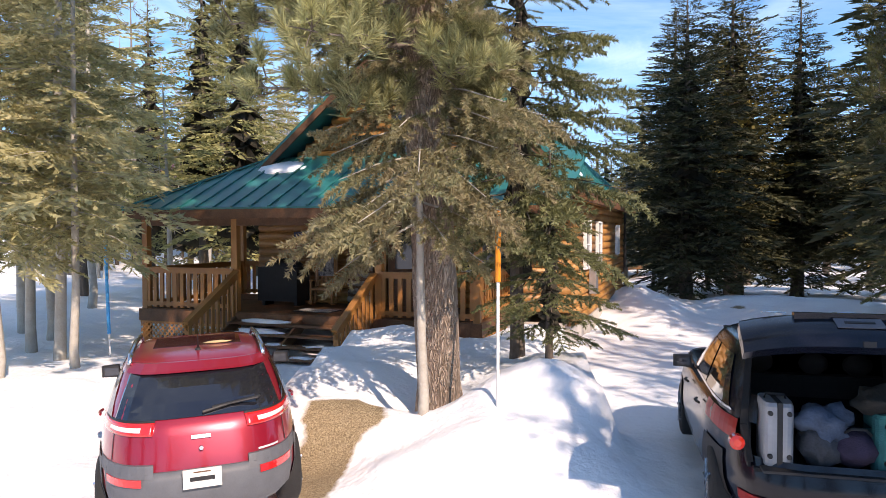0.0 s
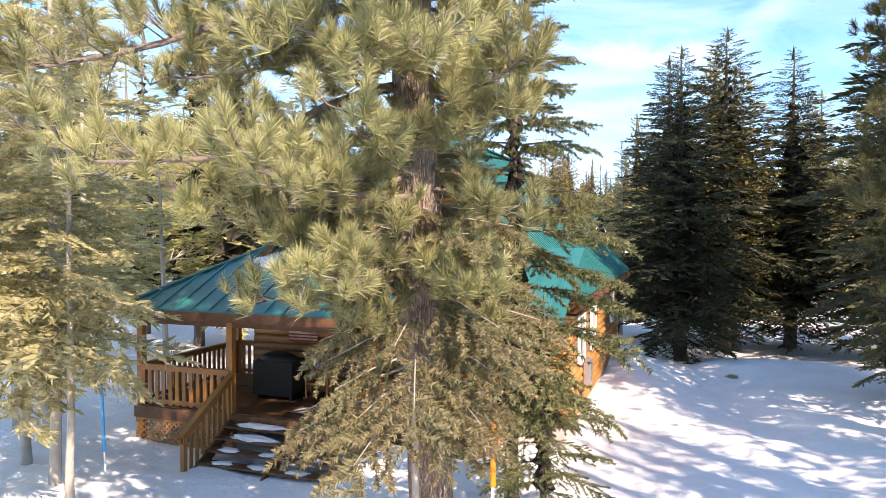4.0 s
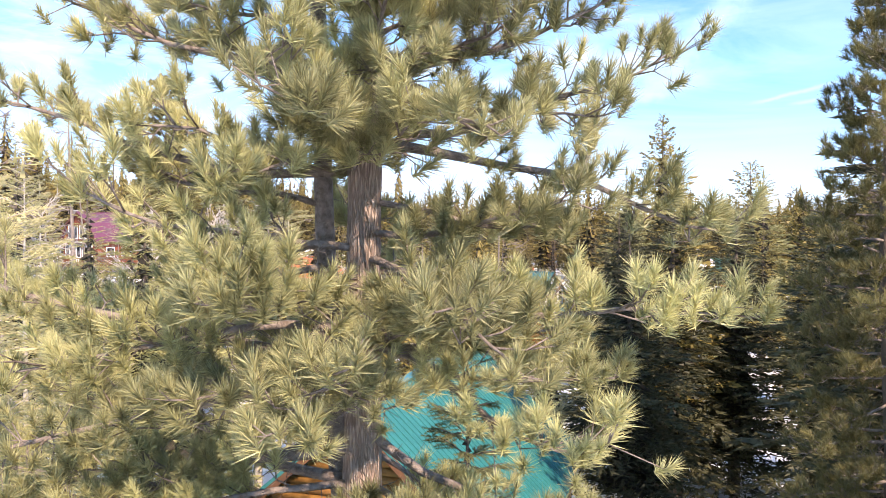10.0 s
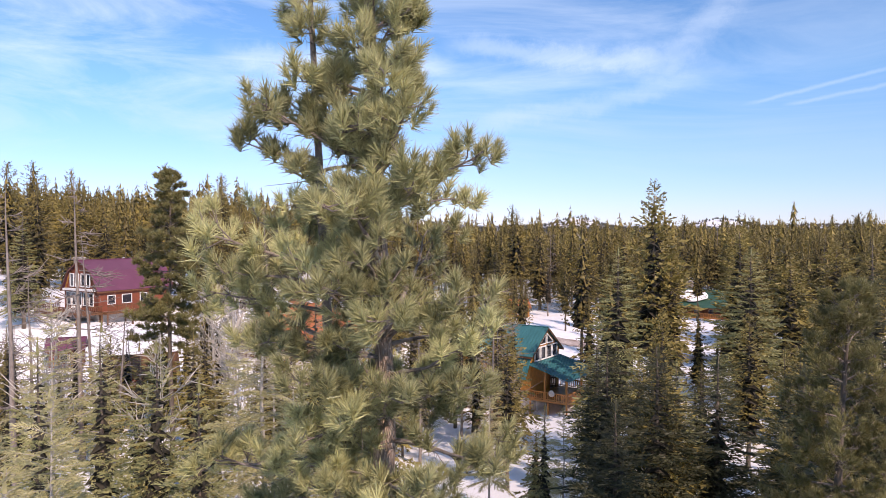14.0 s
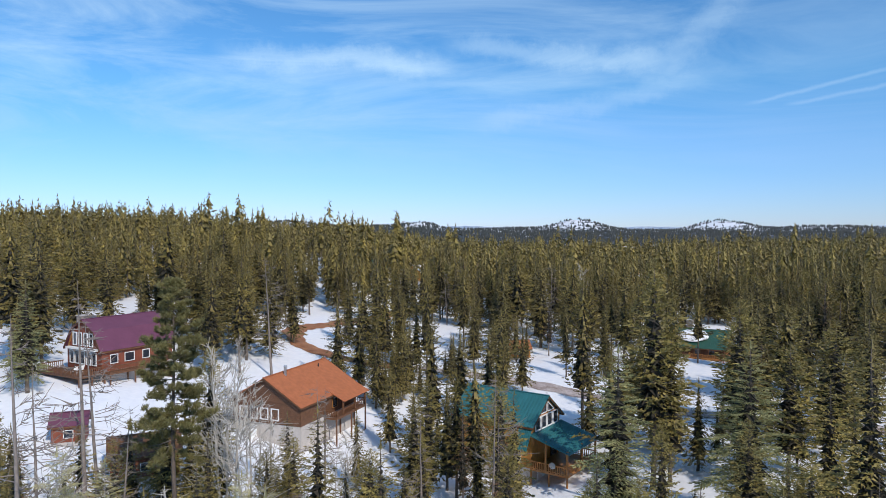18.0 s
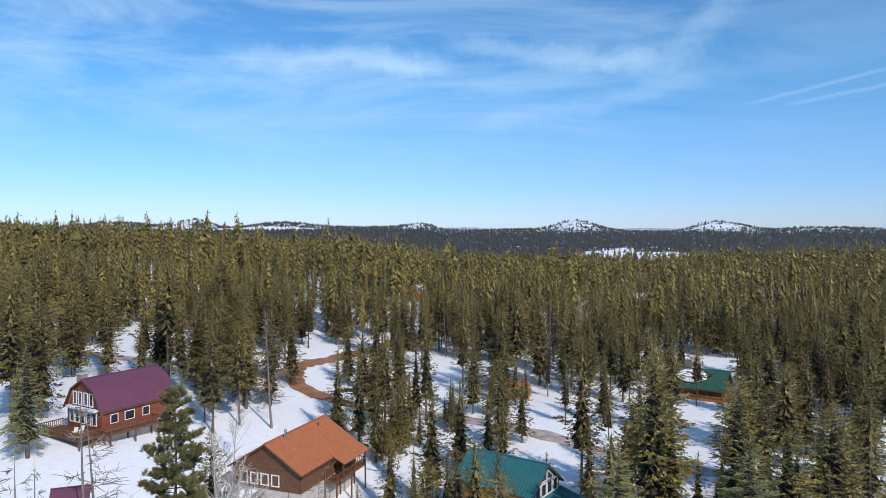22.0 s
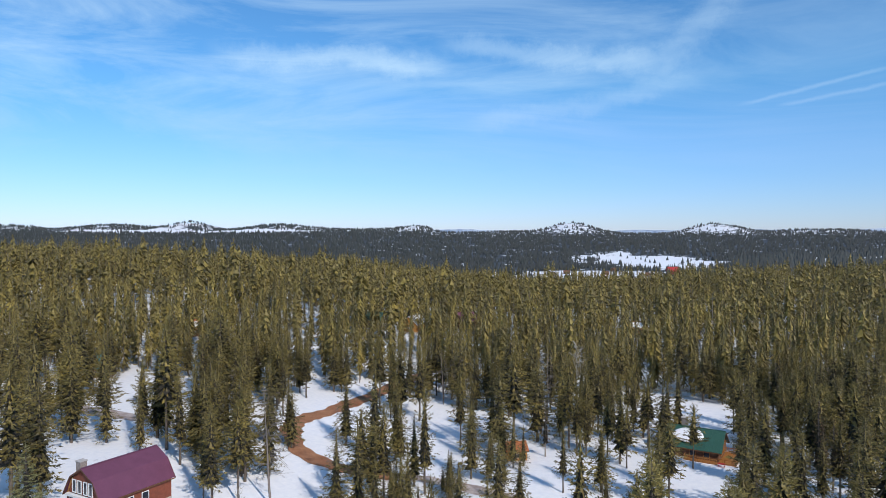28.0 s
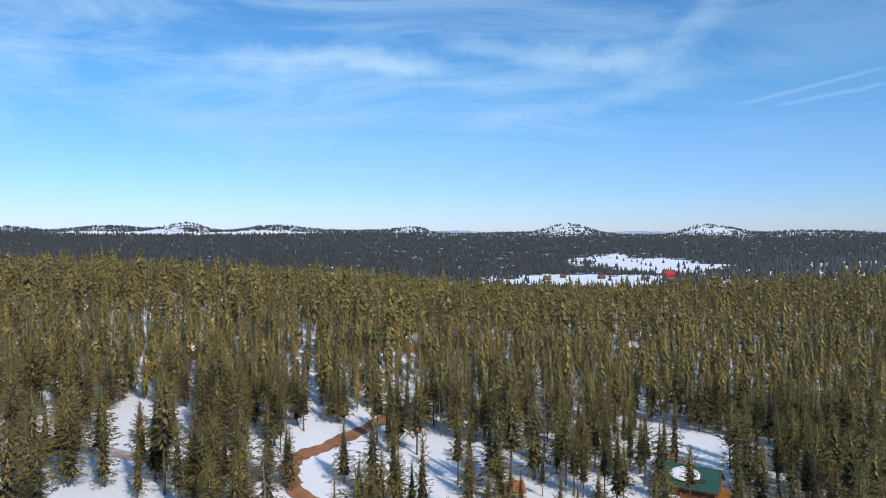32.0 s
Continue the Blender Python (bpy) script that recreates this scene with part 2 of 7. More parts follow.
M = {
    "ground": ground_material(),
    "snow": material("snow", (0.88, 0.89, 0.9), 0.75, vary=0.05, scale=1.2, bump=0.5, bump_scale=6, spec=0.25),
    "red_road": material("red_dirt", (0.30, 0.115, 0.05), 0.9, vary=0.3, scale=0.35, bump=0.4, bump_scale=5, second=(0.42, 0.2, 0.1)),
    "grey_road": material("packed_road", (0.3, 0.21, 0.17), 0.9, vary=0.3, scale=0.4, bump=0.3, bump_scale=4, second=(0.62, 0.55, 0.52)),
    "needle_light": material("pale_fir_needles", (0.47, 0.45, 0.21), 0.6, vary=0.35, scale=0.8, translucent=0.42, per_piece=0.4, second=(0.62, 0.56, 0.31)),
    # inner twigs coloured near black to stand for shade inside the crown
    "twig_core": material("inner_twig_shade", (0.045, 0.04, 0.028), 0.9, vary=0.4, scale=2, per_piece=0.3),
    # valley woods: the blue-grey of distance haze is mixed into the needle colour
    "needle_far": material("haze_blued_needles", (0.05, 0.06, 0.06), 0.7, vary=0.3, scale=0.05, translucent=0.2, per_piece=0.3, second=(0.085, 0.092, 0.08)),
    # blue distance haze is laid into the mountain colour
    "far_ridge": material("haze_painted_mountain", (0.16, 0.24, 0.36), 0.9, vary=0.2, scale=0.004, second=(0.5, 0.58, 0.68)),
    "needle_near": material("green_fir_needles", (0.33, 0.345, 0.14), 0.6, vary=0.4, scale=0.8, translucent=0.35, per_piece=0.35, second=(0.48, 0.45, 0.2)),
    "needle_long": material("pine_needles", (0.355, 0.36, 0.15), 0.5, vary=0.4, scale=1.1, translucent=0.1, per_piece=0.55, second=(0.525, 0.51, 0.245)),
    "needle_drive": material("dark_pine_needles", (0.17, 0.165, 0.06), 0.5, vary=0.35, scale=1.1, translucent=0.2, per_piece=0.4, second=(0.27, 0.24, 0.09)),
    "needle_green": material("bushy_fir_needles", (0.19, 0.23, 0.10), 0.6, vary=0.4, scale=0.8, translucent=0.3, per_piece=0.35, second=(0.33, 0.33, 0.15)),
    "needle_fir": material("fir_needles", (0.112, 0.094, 0.026), 0.6, vary=0.6, scale=0.2, translucent=0.04, per_piece=0.5, second=(0.285, 0.22, 0.057)),
    "needle_mid": material("mid_green_needles", (0.18, 0.15, 0.042), 0.6, vary=0.45, scale=0.6, translucent=0.12, per_piece=0.45, second=(0.35, 0.275, 0.075)),
    # spruce green darkened in colour for the shade these trees stand in
    "needle_dark": material("dark_fir_needles", (0.053, 0.06, 0.027), 0.6, vary=0.35, scale=0.9, translucent=0.2, per_piece=0.3, second=(0.1, 0.1, 0.042)),
    "needle_pine": material("lodgepole_needles", (0.128, 0.1, 0.025), 0.6, vary=0.6, scale=0.18, translucent=0.04, per_piece=0.5, second=(0.30, 0.226, 0.05)),
    "needle_pale": material("yellowing_fir_needles", (0.58, 0.45, 0.26), 0.6, vary=0.4, scale=1.6, translucent=0.4, per_piece=0.35, second=(0.36, 0.35, 0.18)),
    "needle_dead": material("dead_brown_needles", (0.2, 0.115, 0.06), 0.7, vary=0.3, scale=2, translucent=0.2, per_piece=0.3),
    "bark_pine": bark_material("ponderosa_bark", (0.64, 0.51, 0.40), (0.29, 0.21, 0.16), 17, 0.14),
    "bark_dark": material("fir_bark", (0.12, 0.095, 0.075), 0.9, vary=0.35, scale=7, bump=0.8, bump_scale=20, stretch=(1, 1, 0.3)),
    "bark_limb": material("pine_limb_bark", (0.2, 0.155, 0.12), 0.9, vary=0.4, scale=12, bump=0.8, bump_scale=40, second=(0.33, 0.28, 0.24)),
    "bark_grey": material("weathered_branch_wood", (0.22, 0.185, 0.16), 0.85, vary=0.35, scale=9, bump=0.5, bump_scale=30, stretch=(1, 1, 0.4)),
    "bark_pale": material("pale_aspen_bark", (0.6, 0.57, 0.5), 0.8, vary=0.2, scale=6, bump=0.4, bump_scale=18, second=(0.36, 0.32, 0.27)),
    "log": material("stained_log", (0.36, 0.155, 0.04), 0.5, vary=0.3, scale=3, bump=0.3, bump_scale=20, stretch=(0.4, 0.4, 1), second=(0.5, 0.25, 0.07), per_piece=0.12),
    "log_dark": material("dark_stained_wood", (0.13, 0.055, 0.022), 0.6, vary=0.3, scale=4, bump=0.3, bump_scale=25, second=(0.2, 0.09, 0.04), per_piece=0.15),
    "rail": material("amber_stained_rail", (0.56, 0.25, 0.06), 0.45, vary=0.3, scale=5, bump=0.25, bump_scale=30, second=(0.36, 0.14, 0.04), per_piece=0.2),
    "teal": material("teal_metal_roofing", (0.012, 0.17, 0.165), 0.38, metal=0.0, vary=0.12, scale=1.2, spec=0.6),
    "teal_grey": material("weathered_teal_metal_roofing", (0.03, 0.16, 0.17), 0.42, vary=0.12, scale=1.2, spec=0.5),
    "green_roof": material("green_metal_roofing", (0.03, 0.1, 0.07), 0.45, vary=0.15, scale=0.8),
    "purple_roof": material("plum_metal_roofing", (0.15, 0.05, 0.085), 0.42, vary=0.12, scale=0.8),
    "rust_roof": material("rust_orange_shingles", (0.42, 0.135, 0.05), 0.75, vary=0.15, scale=1.5, bump=0.3, bump_scale=8, per_piece=0.08),
    "red_wall": material("red_brown_siding", (0.22, 0.06, 0.03), 0.7, vary=0.2, scale=2, bump=0.2, bump_scale=12),
    "barn_red": material("barn_red_paint", (0.45, 0.03, 0.03), 0.7, vary=0.15, scale=2),
    "orange_wall": material("honey_log_siding", (0.52, 0.22, 0.045), 0.6, vary=0.2, scale=2, per_piece=0.1),
    "brown_wall": material("brown_log_siding", (0.15, 0.07, 0.035), 0.7, vary=0.25, scale=2, per_piece=0.15),
    "concrete": material("concrete", (0.5, 0.46, 0.42), 0.9, vary=0.15, scale=1.5, bump=0.2, bump_scale=15),
    "stone": material("river_stone", (0.26, 0.22, 0.19), 0.85, vary=0.3, scale=5, bump=0.5, bump_scale=18, per_piece=0.35),
    "white": material("white_paint", (0.8, 0.8, 0.78), 0.6, vary=0.05, scale=3),
    "pane": material("window_pane", (0.03, 0.035, 0.045), 0.04, vary=0.1, scale=1, spec=0.8),
    "pipe": material("galvanised_metal", (0.6, 0.62, 0.64), 0.35, metal=0.9, vary=0.1, scale=4),
    "black": material("black_plastic", (0.015, 0.015, 0.016), 0.55, vary=0.2, scale=8, bump=0.15, bump_scale=80),
    "tyre": material("tyre_rubber", (0.018, 0.018, 0.018), 0.85, vary=0.2, scale=10, bump=0.3, bump_scale=60),
    "chrome": material("brushed_chrome", (0.62, 0.63, 0.65), 0.2, metal=1.0, vary=0.08, scale=10),
    "blue_stake": material("blue_marker_plastic", (0.03, 0.42, 0.85), 0.4, vary=0.08, scale=4),
    "orange_stake": material("orange_marker_plastic", (0.8, 0.27, 0.02), 0.4, vary=0.08, scale=4),
}


# ---- mesh helpers ----
def tri_mesh(name, tris, mat, smooth=False):
    """A mesh out of an array of loose triangles (n, 3, 3)."""
    tris = np.asarray(tris, dtype=np.float32)
    n = len(tris)
    me = bpy.data.meshes.new(name)
    me.vertices.add(n * 3)
    me.vertices.foreach_set("co", tris.ravel())
    me.loops.add(n * 3)
    me.loops.foreach_set("vertex_index", np.arange(n * 3, dtype=np.int32))
    me.polygons.add(n)
    me.polygons.foreach_set("loop_start", np.arange(0, n * 3, 3, dtype=np.int32))
    me.update(calc_edges=True)
    if mat:
        me.materials.append(mat)
    return me


def data_mesh(name, verts, faces, mat, smooth=False):
    me = bpy.data.meshes.new(name)
    me.from_pydata([tuple(v) for v in verts], [], [tuple(int(i) for i in f) for f in faces])
    if mat:
        me.materials.append(mat)
    if smooth:
        me.polygons.foreach_set("use_smooth", np.ones(len(me.polygons), dtype=bool))
    me.update()
    return me


def tube(points, radii, sides=8, squash=1.0):
    """Vertices and faces of a tapered tube along points."""
    pts = np.array(points, float)
    verts, faces = [], []
    for i, p in enumerate(pts):
        d = pts[min(i + 1, len(pts) - 1)] - pts[max(i - 1, 0)]
        d = d / (np.linalg.norm(d) + 1e-9)
        a = np.cross(d, (0, 0, 1) if abs(d[2]) < 0.9 else (1, 0, 0))
        a /= np.linalg.norm(a)
        b = np.cross(d, a)
        for k in range(sides):
            w = 2 * math.pi * k / sides
            verts.append(p + radii[i] * (math.cos(w) * a + math.sin(w) * b))
    for i in range(len(pts) - 1):
        for k in range(sides):
            j = (k + 1) % sides
            faces.append((i * sides + k, i * sides + j, (i + 1) * sides + j, (i + 1) * sides + k))
    faces.append(tuple(range(sides))[::-1])
    faces.append(tuple((len(pts) - 1) * sides + k for k in range(sides)))
    return verts, faces


def joined(pieces):
    """Several (verts, faces) as one."""
    verts, faces = [], []
    for v, f in pieces:
        o = len(verts)
        verts.extend(v)
        faces.extend(tuple(i + o for i in q) for q in f)
    return verts, faces


def child(name, me, parent, label="", at=None):
    ob = new(name, me)
    ob.parent = parent
    if at is not None:
        ob.matrix_basis = at
    if label:
        tagged(ob, label)
    return ob


# ---- the lie of the land ----
def ss(a, b, t):
    t = np.clip((np.asarray(t, float) - a) / (b - a), 0, 1)
    return t * t * (3 - 2 * t)


def bell(x, y, cx, cy, sx, sy):
    return np.exp(-((x - cx) / sx) ** 2 - ((y - cy) / sy) ** 2)


def box_soft(x, y, x0, x1, y0, y1, e):
    return ss(x0 - e, x0 + e, x) * ss(x1 + e, x1 - e, x) * ss(y0 - e, y0 + e, y) * ss(y1 + e, y1 - e, y)


def wavy(x, y, s):
    return (np.sin(x / s + 1.3 * np.sin(y / s * 0.7 + 0.5)) + np.sin(y / s * 1.17 + 1.1 * np.sin(x / s * 0.63 + 2.0)) + 0.6 * np.sin((x + y) / s * 1.9)) / 2.6


HILLS = ((867, 56, 150), (1764, 66, 170), (-1562, 56, 120), (-132, 30, 110), (760, 16, 330), (-2030, 38, 260), (-990, 38, 230), (2440, 30, 420), (-2740, 34, 260), (350, 8, 500), (-500, 8, 420))


def plateau_edge(x, y):
    """How far out the near woods reach before the valley; further on the east side."""
    return 470 + 850 * ss(0.30, 0.56, x / np.maximum(y, 1.0))


def land(x, y):
    x, y = np.asarray(x, float), np.asarray(y, float)
    z = (2.5 + 5.5 * ss(70, -40, x)) * ss(70, 380, y) + 6.5 * ss(5, -65, x) * ss(45, 105, y) + 9 * ss(0, -260, x) * ss(150, 420, y)
    z = z - 4.2 * bell(x, y, 0, 88, 30, 34)
    edge = plateau_edge(x, y)
    z = z + 5 * bell(x, y, 420, 620, 200, 300)
    z = z - 46 * ss(0, 580, y - edge) + 84 * ss(1700, 4400, y)
    for cx, h, s in HILLS:
        z = z + h * bell(x, y, cx, 4450, s, 420)
    z = z + 3.0 * wavy(x, y, 60) * ss(60, 300, y) + 0.5 * wavy(x, y, 11) * ss(28, 60, y)
    # ploughed banks round the drive
    mound = ss(-3.35, -2.65, x) * ss(1.5, 1.3, x + 0.06 * wavy(x, y, 0.4)) * ss(7.55, 8.25, y) * ss(13.85, 13.15, y)
    mound = mound * (0.74 + 0.2 * wavy(x, y, 0.8) + 0.12 * wavy(x, y, 0.33)) * (1 - 0.75 * bell(x, y, -0.75, 8.9, 1.0, 0.9))
    toe = 0.5 * bell(x, y, 0.5, 7.6, 1.1, 1.0) + 0.38 * bell(x, y, -0.5, 7.3, 0.8, 0.6)
    pile = 0.85 * bell(x, y, 4.6, 23.5, 1.5, 3.2) + 0.4 * bell(x, y, 8.5, 25.5, 3.2, 1.6) + 0.3 * bell(x, y, 11.5, 23, 2.2, 2.6) + 0.3 * bell(x, y, 11.0, 18.5, 1.6, 2.2)
    left = 0.4 * ss(-5.0, -6.4, x) * ss(2, 6, y) * (1 - bell(x, y, -7.6, 15.5, 2.6, 2.6)) * (0.8 + 0.4 * wavy(x, y, 1.3))
    right = 0.3 * ss(6.6, 8.2, x) * ss(30, 20, y) * (0.9 + 0.4 * wavy(x, y, 1.1))
    near = ss(60, 34, y)
    z = z + near * (mound + toe * (1 + 0.25 * wavy(x, y, 0.42)) + pile * (1 + 0.22 * wavy(x, y, 0.6)) + left + right + 0.045 * wavy(x, y, 0.3) * ss(-9, -7, x) + 0.06 * wavy(x, y, 0.75))
    return z


def make_ground():
    def graded(lo, hi, step, far_lo, far_hi, g):
        mid = list(np.arange(lo, hi + 1e-6, step))
        up, d = [hi], step
        while up[-1] < far_hi:
            d *= g
            up.append(up[-1] + d)
        dn, d = [lo], step
        while dn[-1] > far_lo:
            d *= g
            dn.append(dn[-1] - d)
        return np.array(dn[:0:-1] + mid + up[1:])

    xs = graded(-12, 14, 0.25, -6000, 6000, 1.06)
    ys = graded(2, 28, 0.25, -900, 4900, 1.045)
    X, Y = np.meshgrid(xs, ys)
    Z = land(X, Y)
    nx, ny = len(xs), len(ys)
    me = bpy.data.meshes.new("ground")
    me.vertices.add(nx * ny)
    me.vertices.foreach_set("co", np.stack([X, Y, Z], -1).astype(np.float32).ravel())
    i = (np.arange(ny - 1)[:, None] * nx + np.arange(nx - 1)[None]).ravel()
    q = np.stack([i, i + 1, i + nx + 1, i + nx], -1).astype(np.int32)
    me.loops.add(q.size)
    me.loops.foreach_set("vertex_index", q.ravel())
    me.polygons.add(len(q))
    me.polygons.foreach_set("loop_start", np.arange(0, q.size, 4, dtype=np.int32))
    me.update(calc_edges=True)
    me.polygons.foreach_set("use_smooth", np.ones(len(q), dtype=bool))
    wood = wooded(X, Y)
    bare = box_soft(X, Y, -2.3, -1.6, 6.6, 8.5, 0.35) + 0.5 * bell(X, Y, -1.5, 8.2, 0.4, 0.4) + 0.42 * bell(X, Y, 3.9, 16.0, 1.7, 1.1) + 0.55 * bell(X, Y, 7.9, 23.3, 0.4, 0.9) + 0.4 * bell(X, Y, 5.6, 19.6, 1.5, 0.5)
    for key, val in (("wooded", wood), ("bare", np.clip(bare, 0, 1))):
        a = me.attributes.new(key, "FLOAT", "POINT")
        a.data.foreach_set("value", val.astype(np.float32).ravel())
    me.materials.append(M["ground"])
    return tagged(new("ground", me), "snow-covered forest ground with ploughed banks", "ground", kind="structure")


def wooded(x, y):
    """How far the distant ground is covered by woods: 1 wholly, 0 open snow."""
    w = 0.95 * ss(350, 600, y - plateau_edge(x, y))
    rag = 1 + 0.4 * wavy(x, y, 42) + 0.25 * wavy(x, y, 17)
    w = w * (1 - ss(0.6, 1.0, bell(x, y, 320, 1500, 290, 230) * 1.5 * rag))
    w = w * (1 - ss(0.6, 1.0, bell(x, y, 650, 2150, 260, 480) * 1.5 * rag))
    w = w * (1 - ss(0.6, 1.0, bell(x, y, -1350, 3850, 900, 210) * 1.6 * rag))
    w = w * (1 - ss(0.6, 1.0, bell(x, y, -700, 1350, 900, 90) * 1.4 * rag))
    for cx, h, s in HILLS[:4]:
        w = w - 0.42 * bell(x, y, cx - 0.35 * s, 4300, s * 0.7, 420)
    w = w - 0.3 * ss(3500, 4200, y)
    return np.clip(w, 0, 1)


make_ground()


def near_road(x, y, line):
    d = np.full(np.shape(x), 1e9)
    for (x0, y0), (x1, y1) in zip(line, line[1:]):
        dx, dy = x1 - x0, y1 - y0
        t = np.clip(((x - x0) * dx + (y - y0) * dy) / (dx * dx + dy * dy), 0, 1)
        d = np.minimum(d, np.hypot(x - x0 - t * dx, y - y0 - t * dy))
    return d


def smooth_line(pts, n=8):
    pts = np.array(pts, float)
    out = []
    for i in range(len(pts) - 1):
        p0, p1, p2, p3 = pts[max(i - 1, 0)], pts[i], pts[i + 1], pts[min(i + 2, len(pts) - 1)]
        for k in range(n):
            t = k / n
            out.append(0.5 * (2 * p1 + (p2 - p0) * t + (2 * p0 - 5 * p1 + 4 * p2 - p3) * t * t + (3 * p1 - p0 - 3 * p2 + p3) * t ** 3))
    out.append(pts[-1])
    return [tuple(p) for p in out]


RED_LINE = smooth_line([(-10, 138), (-20, 138.5), (-30, 145), (-34.5, 158), (-33, 168), (-28, 176), (-22, 191), (-14, 210), (-2, 235), (6, 262)])
GREY_LINE = smooth_line([(-10, 138), (-3, 138), (8, 132), (20, 124), (30, 115), (45, 104), (70, 92)])
TAN_LINE = smooth_line([(-140, 190), (-100, 172), (-66, 157), (-48, 151), (-33, 150)])


def make_road(name, line, width, mat, label, lift=0.06):
    verts, faces = [], []
    for i, (x, y) in enumerate(line):
        a, b = line[max(i - 1, 0)], line[min(i + 1, len(line) - 1)]
        dx, dy = b[0] - a[0], b[1] - a[1]
        n = math.hypot(dx, dy)
        nx, ny = -dy / n, dx / n
        w = width * (0.5 + 0.07 * math.sin(i * 1.7) + 0.05 * math.sin(i * 0.6))
        zc = float(land(x, y))
        for k, s in enumerate((-1, -0.55, 0, 0.55, 1)):
            px, py = x + nx * s * w, y + ny * s * w
            verts.append((px, py, max(float(land(px, py)), zc - 0.5) + lift + (0.05 if k in (1, 2, 3) else 0)))
    for i in range(len(line) - 1):
        for k in range(4):
            faces.append((i * 5 + k, i * 5 + k + 1, i * 5 + k + 6, i * 5 + k + 5))
    return tagged(new(name, data_mesh(name, verts, faces, mat, True)), label, "road", kind="structure")


make_road("road_dirt", RED_LINE, 4.6, M["red_road"], "wet red cinder road cleared of snow", 0.10)
make_road("road_packed", GREY_LINE, 3.6, M["grey_road"], "muddy road with packed grey snow", 0.08)
make_road("road_tan", TAN_LINE, 5.0, M["grey_road"], "packed snow lane between the trees", 0.08)

# ---- trees ----
rng = np.random.default_rng(7)


def spray(r, twigs, needles, droop=0.12, spread=0.36, width=0.05, loose=1.0, fall=0.0, short=0.0):
    """Triangles of one needled branch of unit length along x."""
    out = []
    for i in range(twigs):
        s = 0.14 + 0.86 * (i + r.random()) / twigs
        side = 1 if i % 2 else -1
        base = np.array((s * 0.96, 0, -droop * s * s + 0.10 * s))
        ln = spread * (1.08 - 0.8 * s) * r.uniform(0.7, 1.2) + 0.05
        ang = radians(r.uniform(28, 62)) * side
        if i >= twigs - 2:
            ang *= 0.2
        d = np.array((math.cos(ang), math.sin(ang), r.uniform(-0.28, 0.06)))
        for k in range(needles):
            t = (k + 0.5 * r.random()) / needles
            p = base + d * ln * t
            a2 = r.uniform(-0.9, 0.9)
            nd = np.array((d[0] * math.cos(a2) - d[1] * math.sin(a2), d[0] * math.sin(a2) + d[1] * math.cos(a2), d[2] + r.uniform(-0.25, 0.45) - fall))
            perp = np.cross(nd, r.normal(0, 1, 3) * loose + np.array((0, 0, 0.6)))
            perp /= np.linalg.norm(perp)
            w = width * r.uniform(0.6, 1.2)
            l2 = (short or 0.55 * ln + 0.05) * r.uniform(0.6, 1.1)
            out.append((p - perp * w, p + perp * w, p + nd * l2))
    return np.array(out)


def foxtail(r, twigs, needles, spread=0.42, short=0.034, width=0.0034, droop=0.2):
    """Triangles of a bushy branch of unit length along x: twigs clothed all round in short needles."""
    out = []
    for i in range(twigs + 1):
        s = 0.22 + 0.78 * (i + r.random()) / twigs
        side = 1 if i % 2 else -1
        base = np.array((min(s, 0.97), 0, 0.1 * s - droop * s * s))
        ln = spread * (1.1 - 0.75 * s) * r.uniform(0.65, 1.2) + 0.07
        ang = radians(r.uniform(25, 60)) * side
        d = np.array((math.cos(ang), math.sin(ang), r.uniform(-0.4, 0.12)))
        if i == twigs:
            base, d, ln = np.array((0.3, 0, 0.02)), np.array((1.0, 0, -droop * 0.6)), 0.7
        d /= np.linalg.norm(d)
        u = np.cross(d, (0, 0, 1))
        u /= np.linalg.norm(u)
        v = np.cross(d, u)
        for k in range(int(needles * (0.5 + 1.6 * ln / spread))):
            t = r.random() ** 0.85
            p = base + d * ln * t - np.array((0, 0, 0.12 * ln * t * t))
            a = r.uniform(0, 6.283)
            nd = d * r.uniform(0.25, 0.9) + (u * math.cos(a) + v * math.sin(a)) * r.uniform(0.55, 1.0)
            nd /= np.linalg.norm(nd)
            perp = np.cross(nd, r.normal(0, 1, 3))
            perp /= np.linalg.norm(perp)
            w = width * r.uniform(0.7, 1.3)
            out.append((p - perp * w, p + perp * w, p + nd * short * r.uniform(0.7, 1.3) * (1.15 - 0.4 * t)))
    return np.array(out)


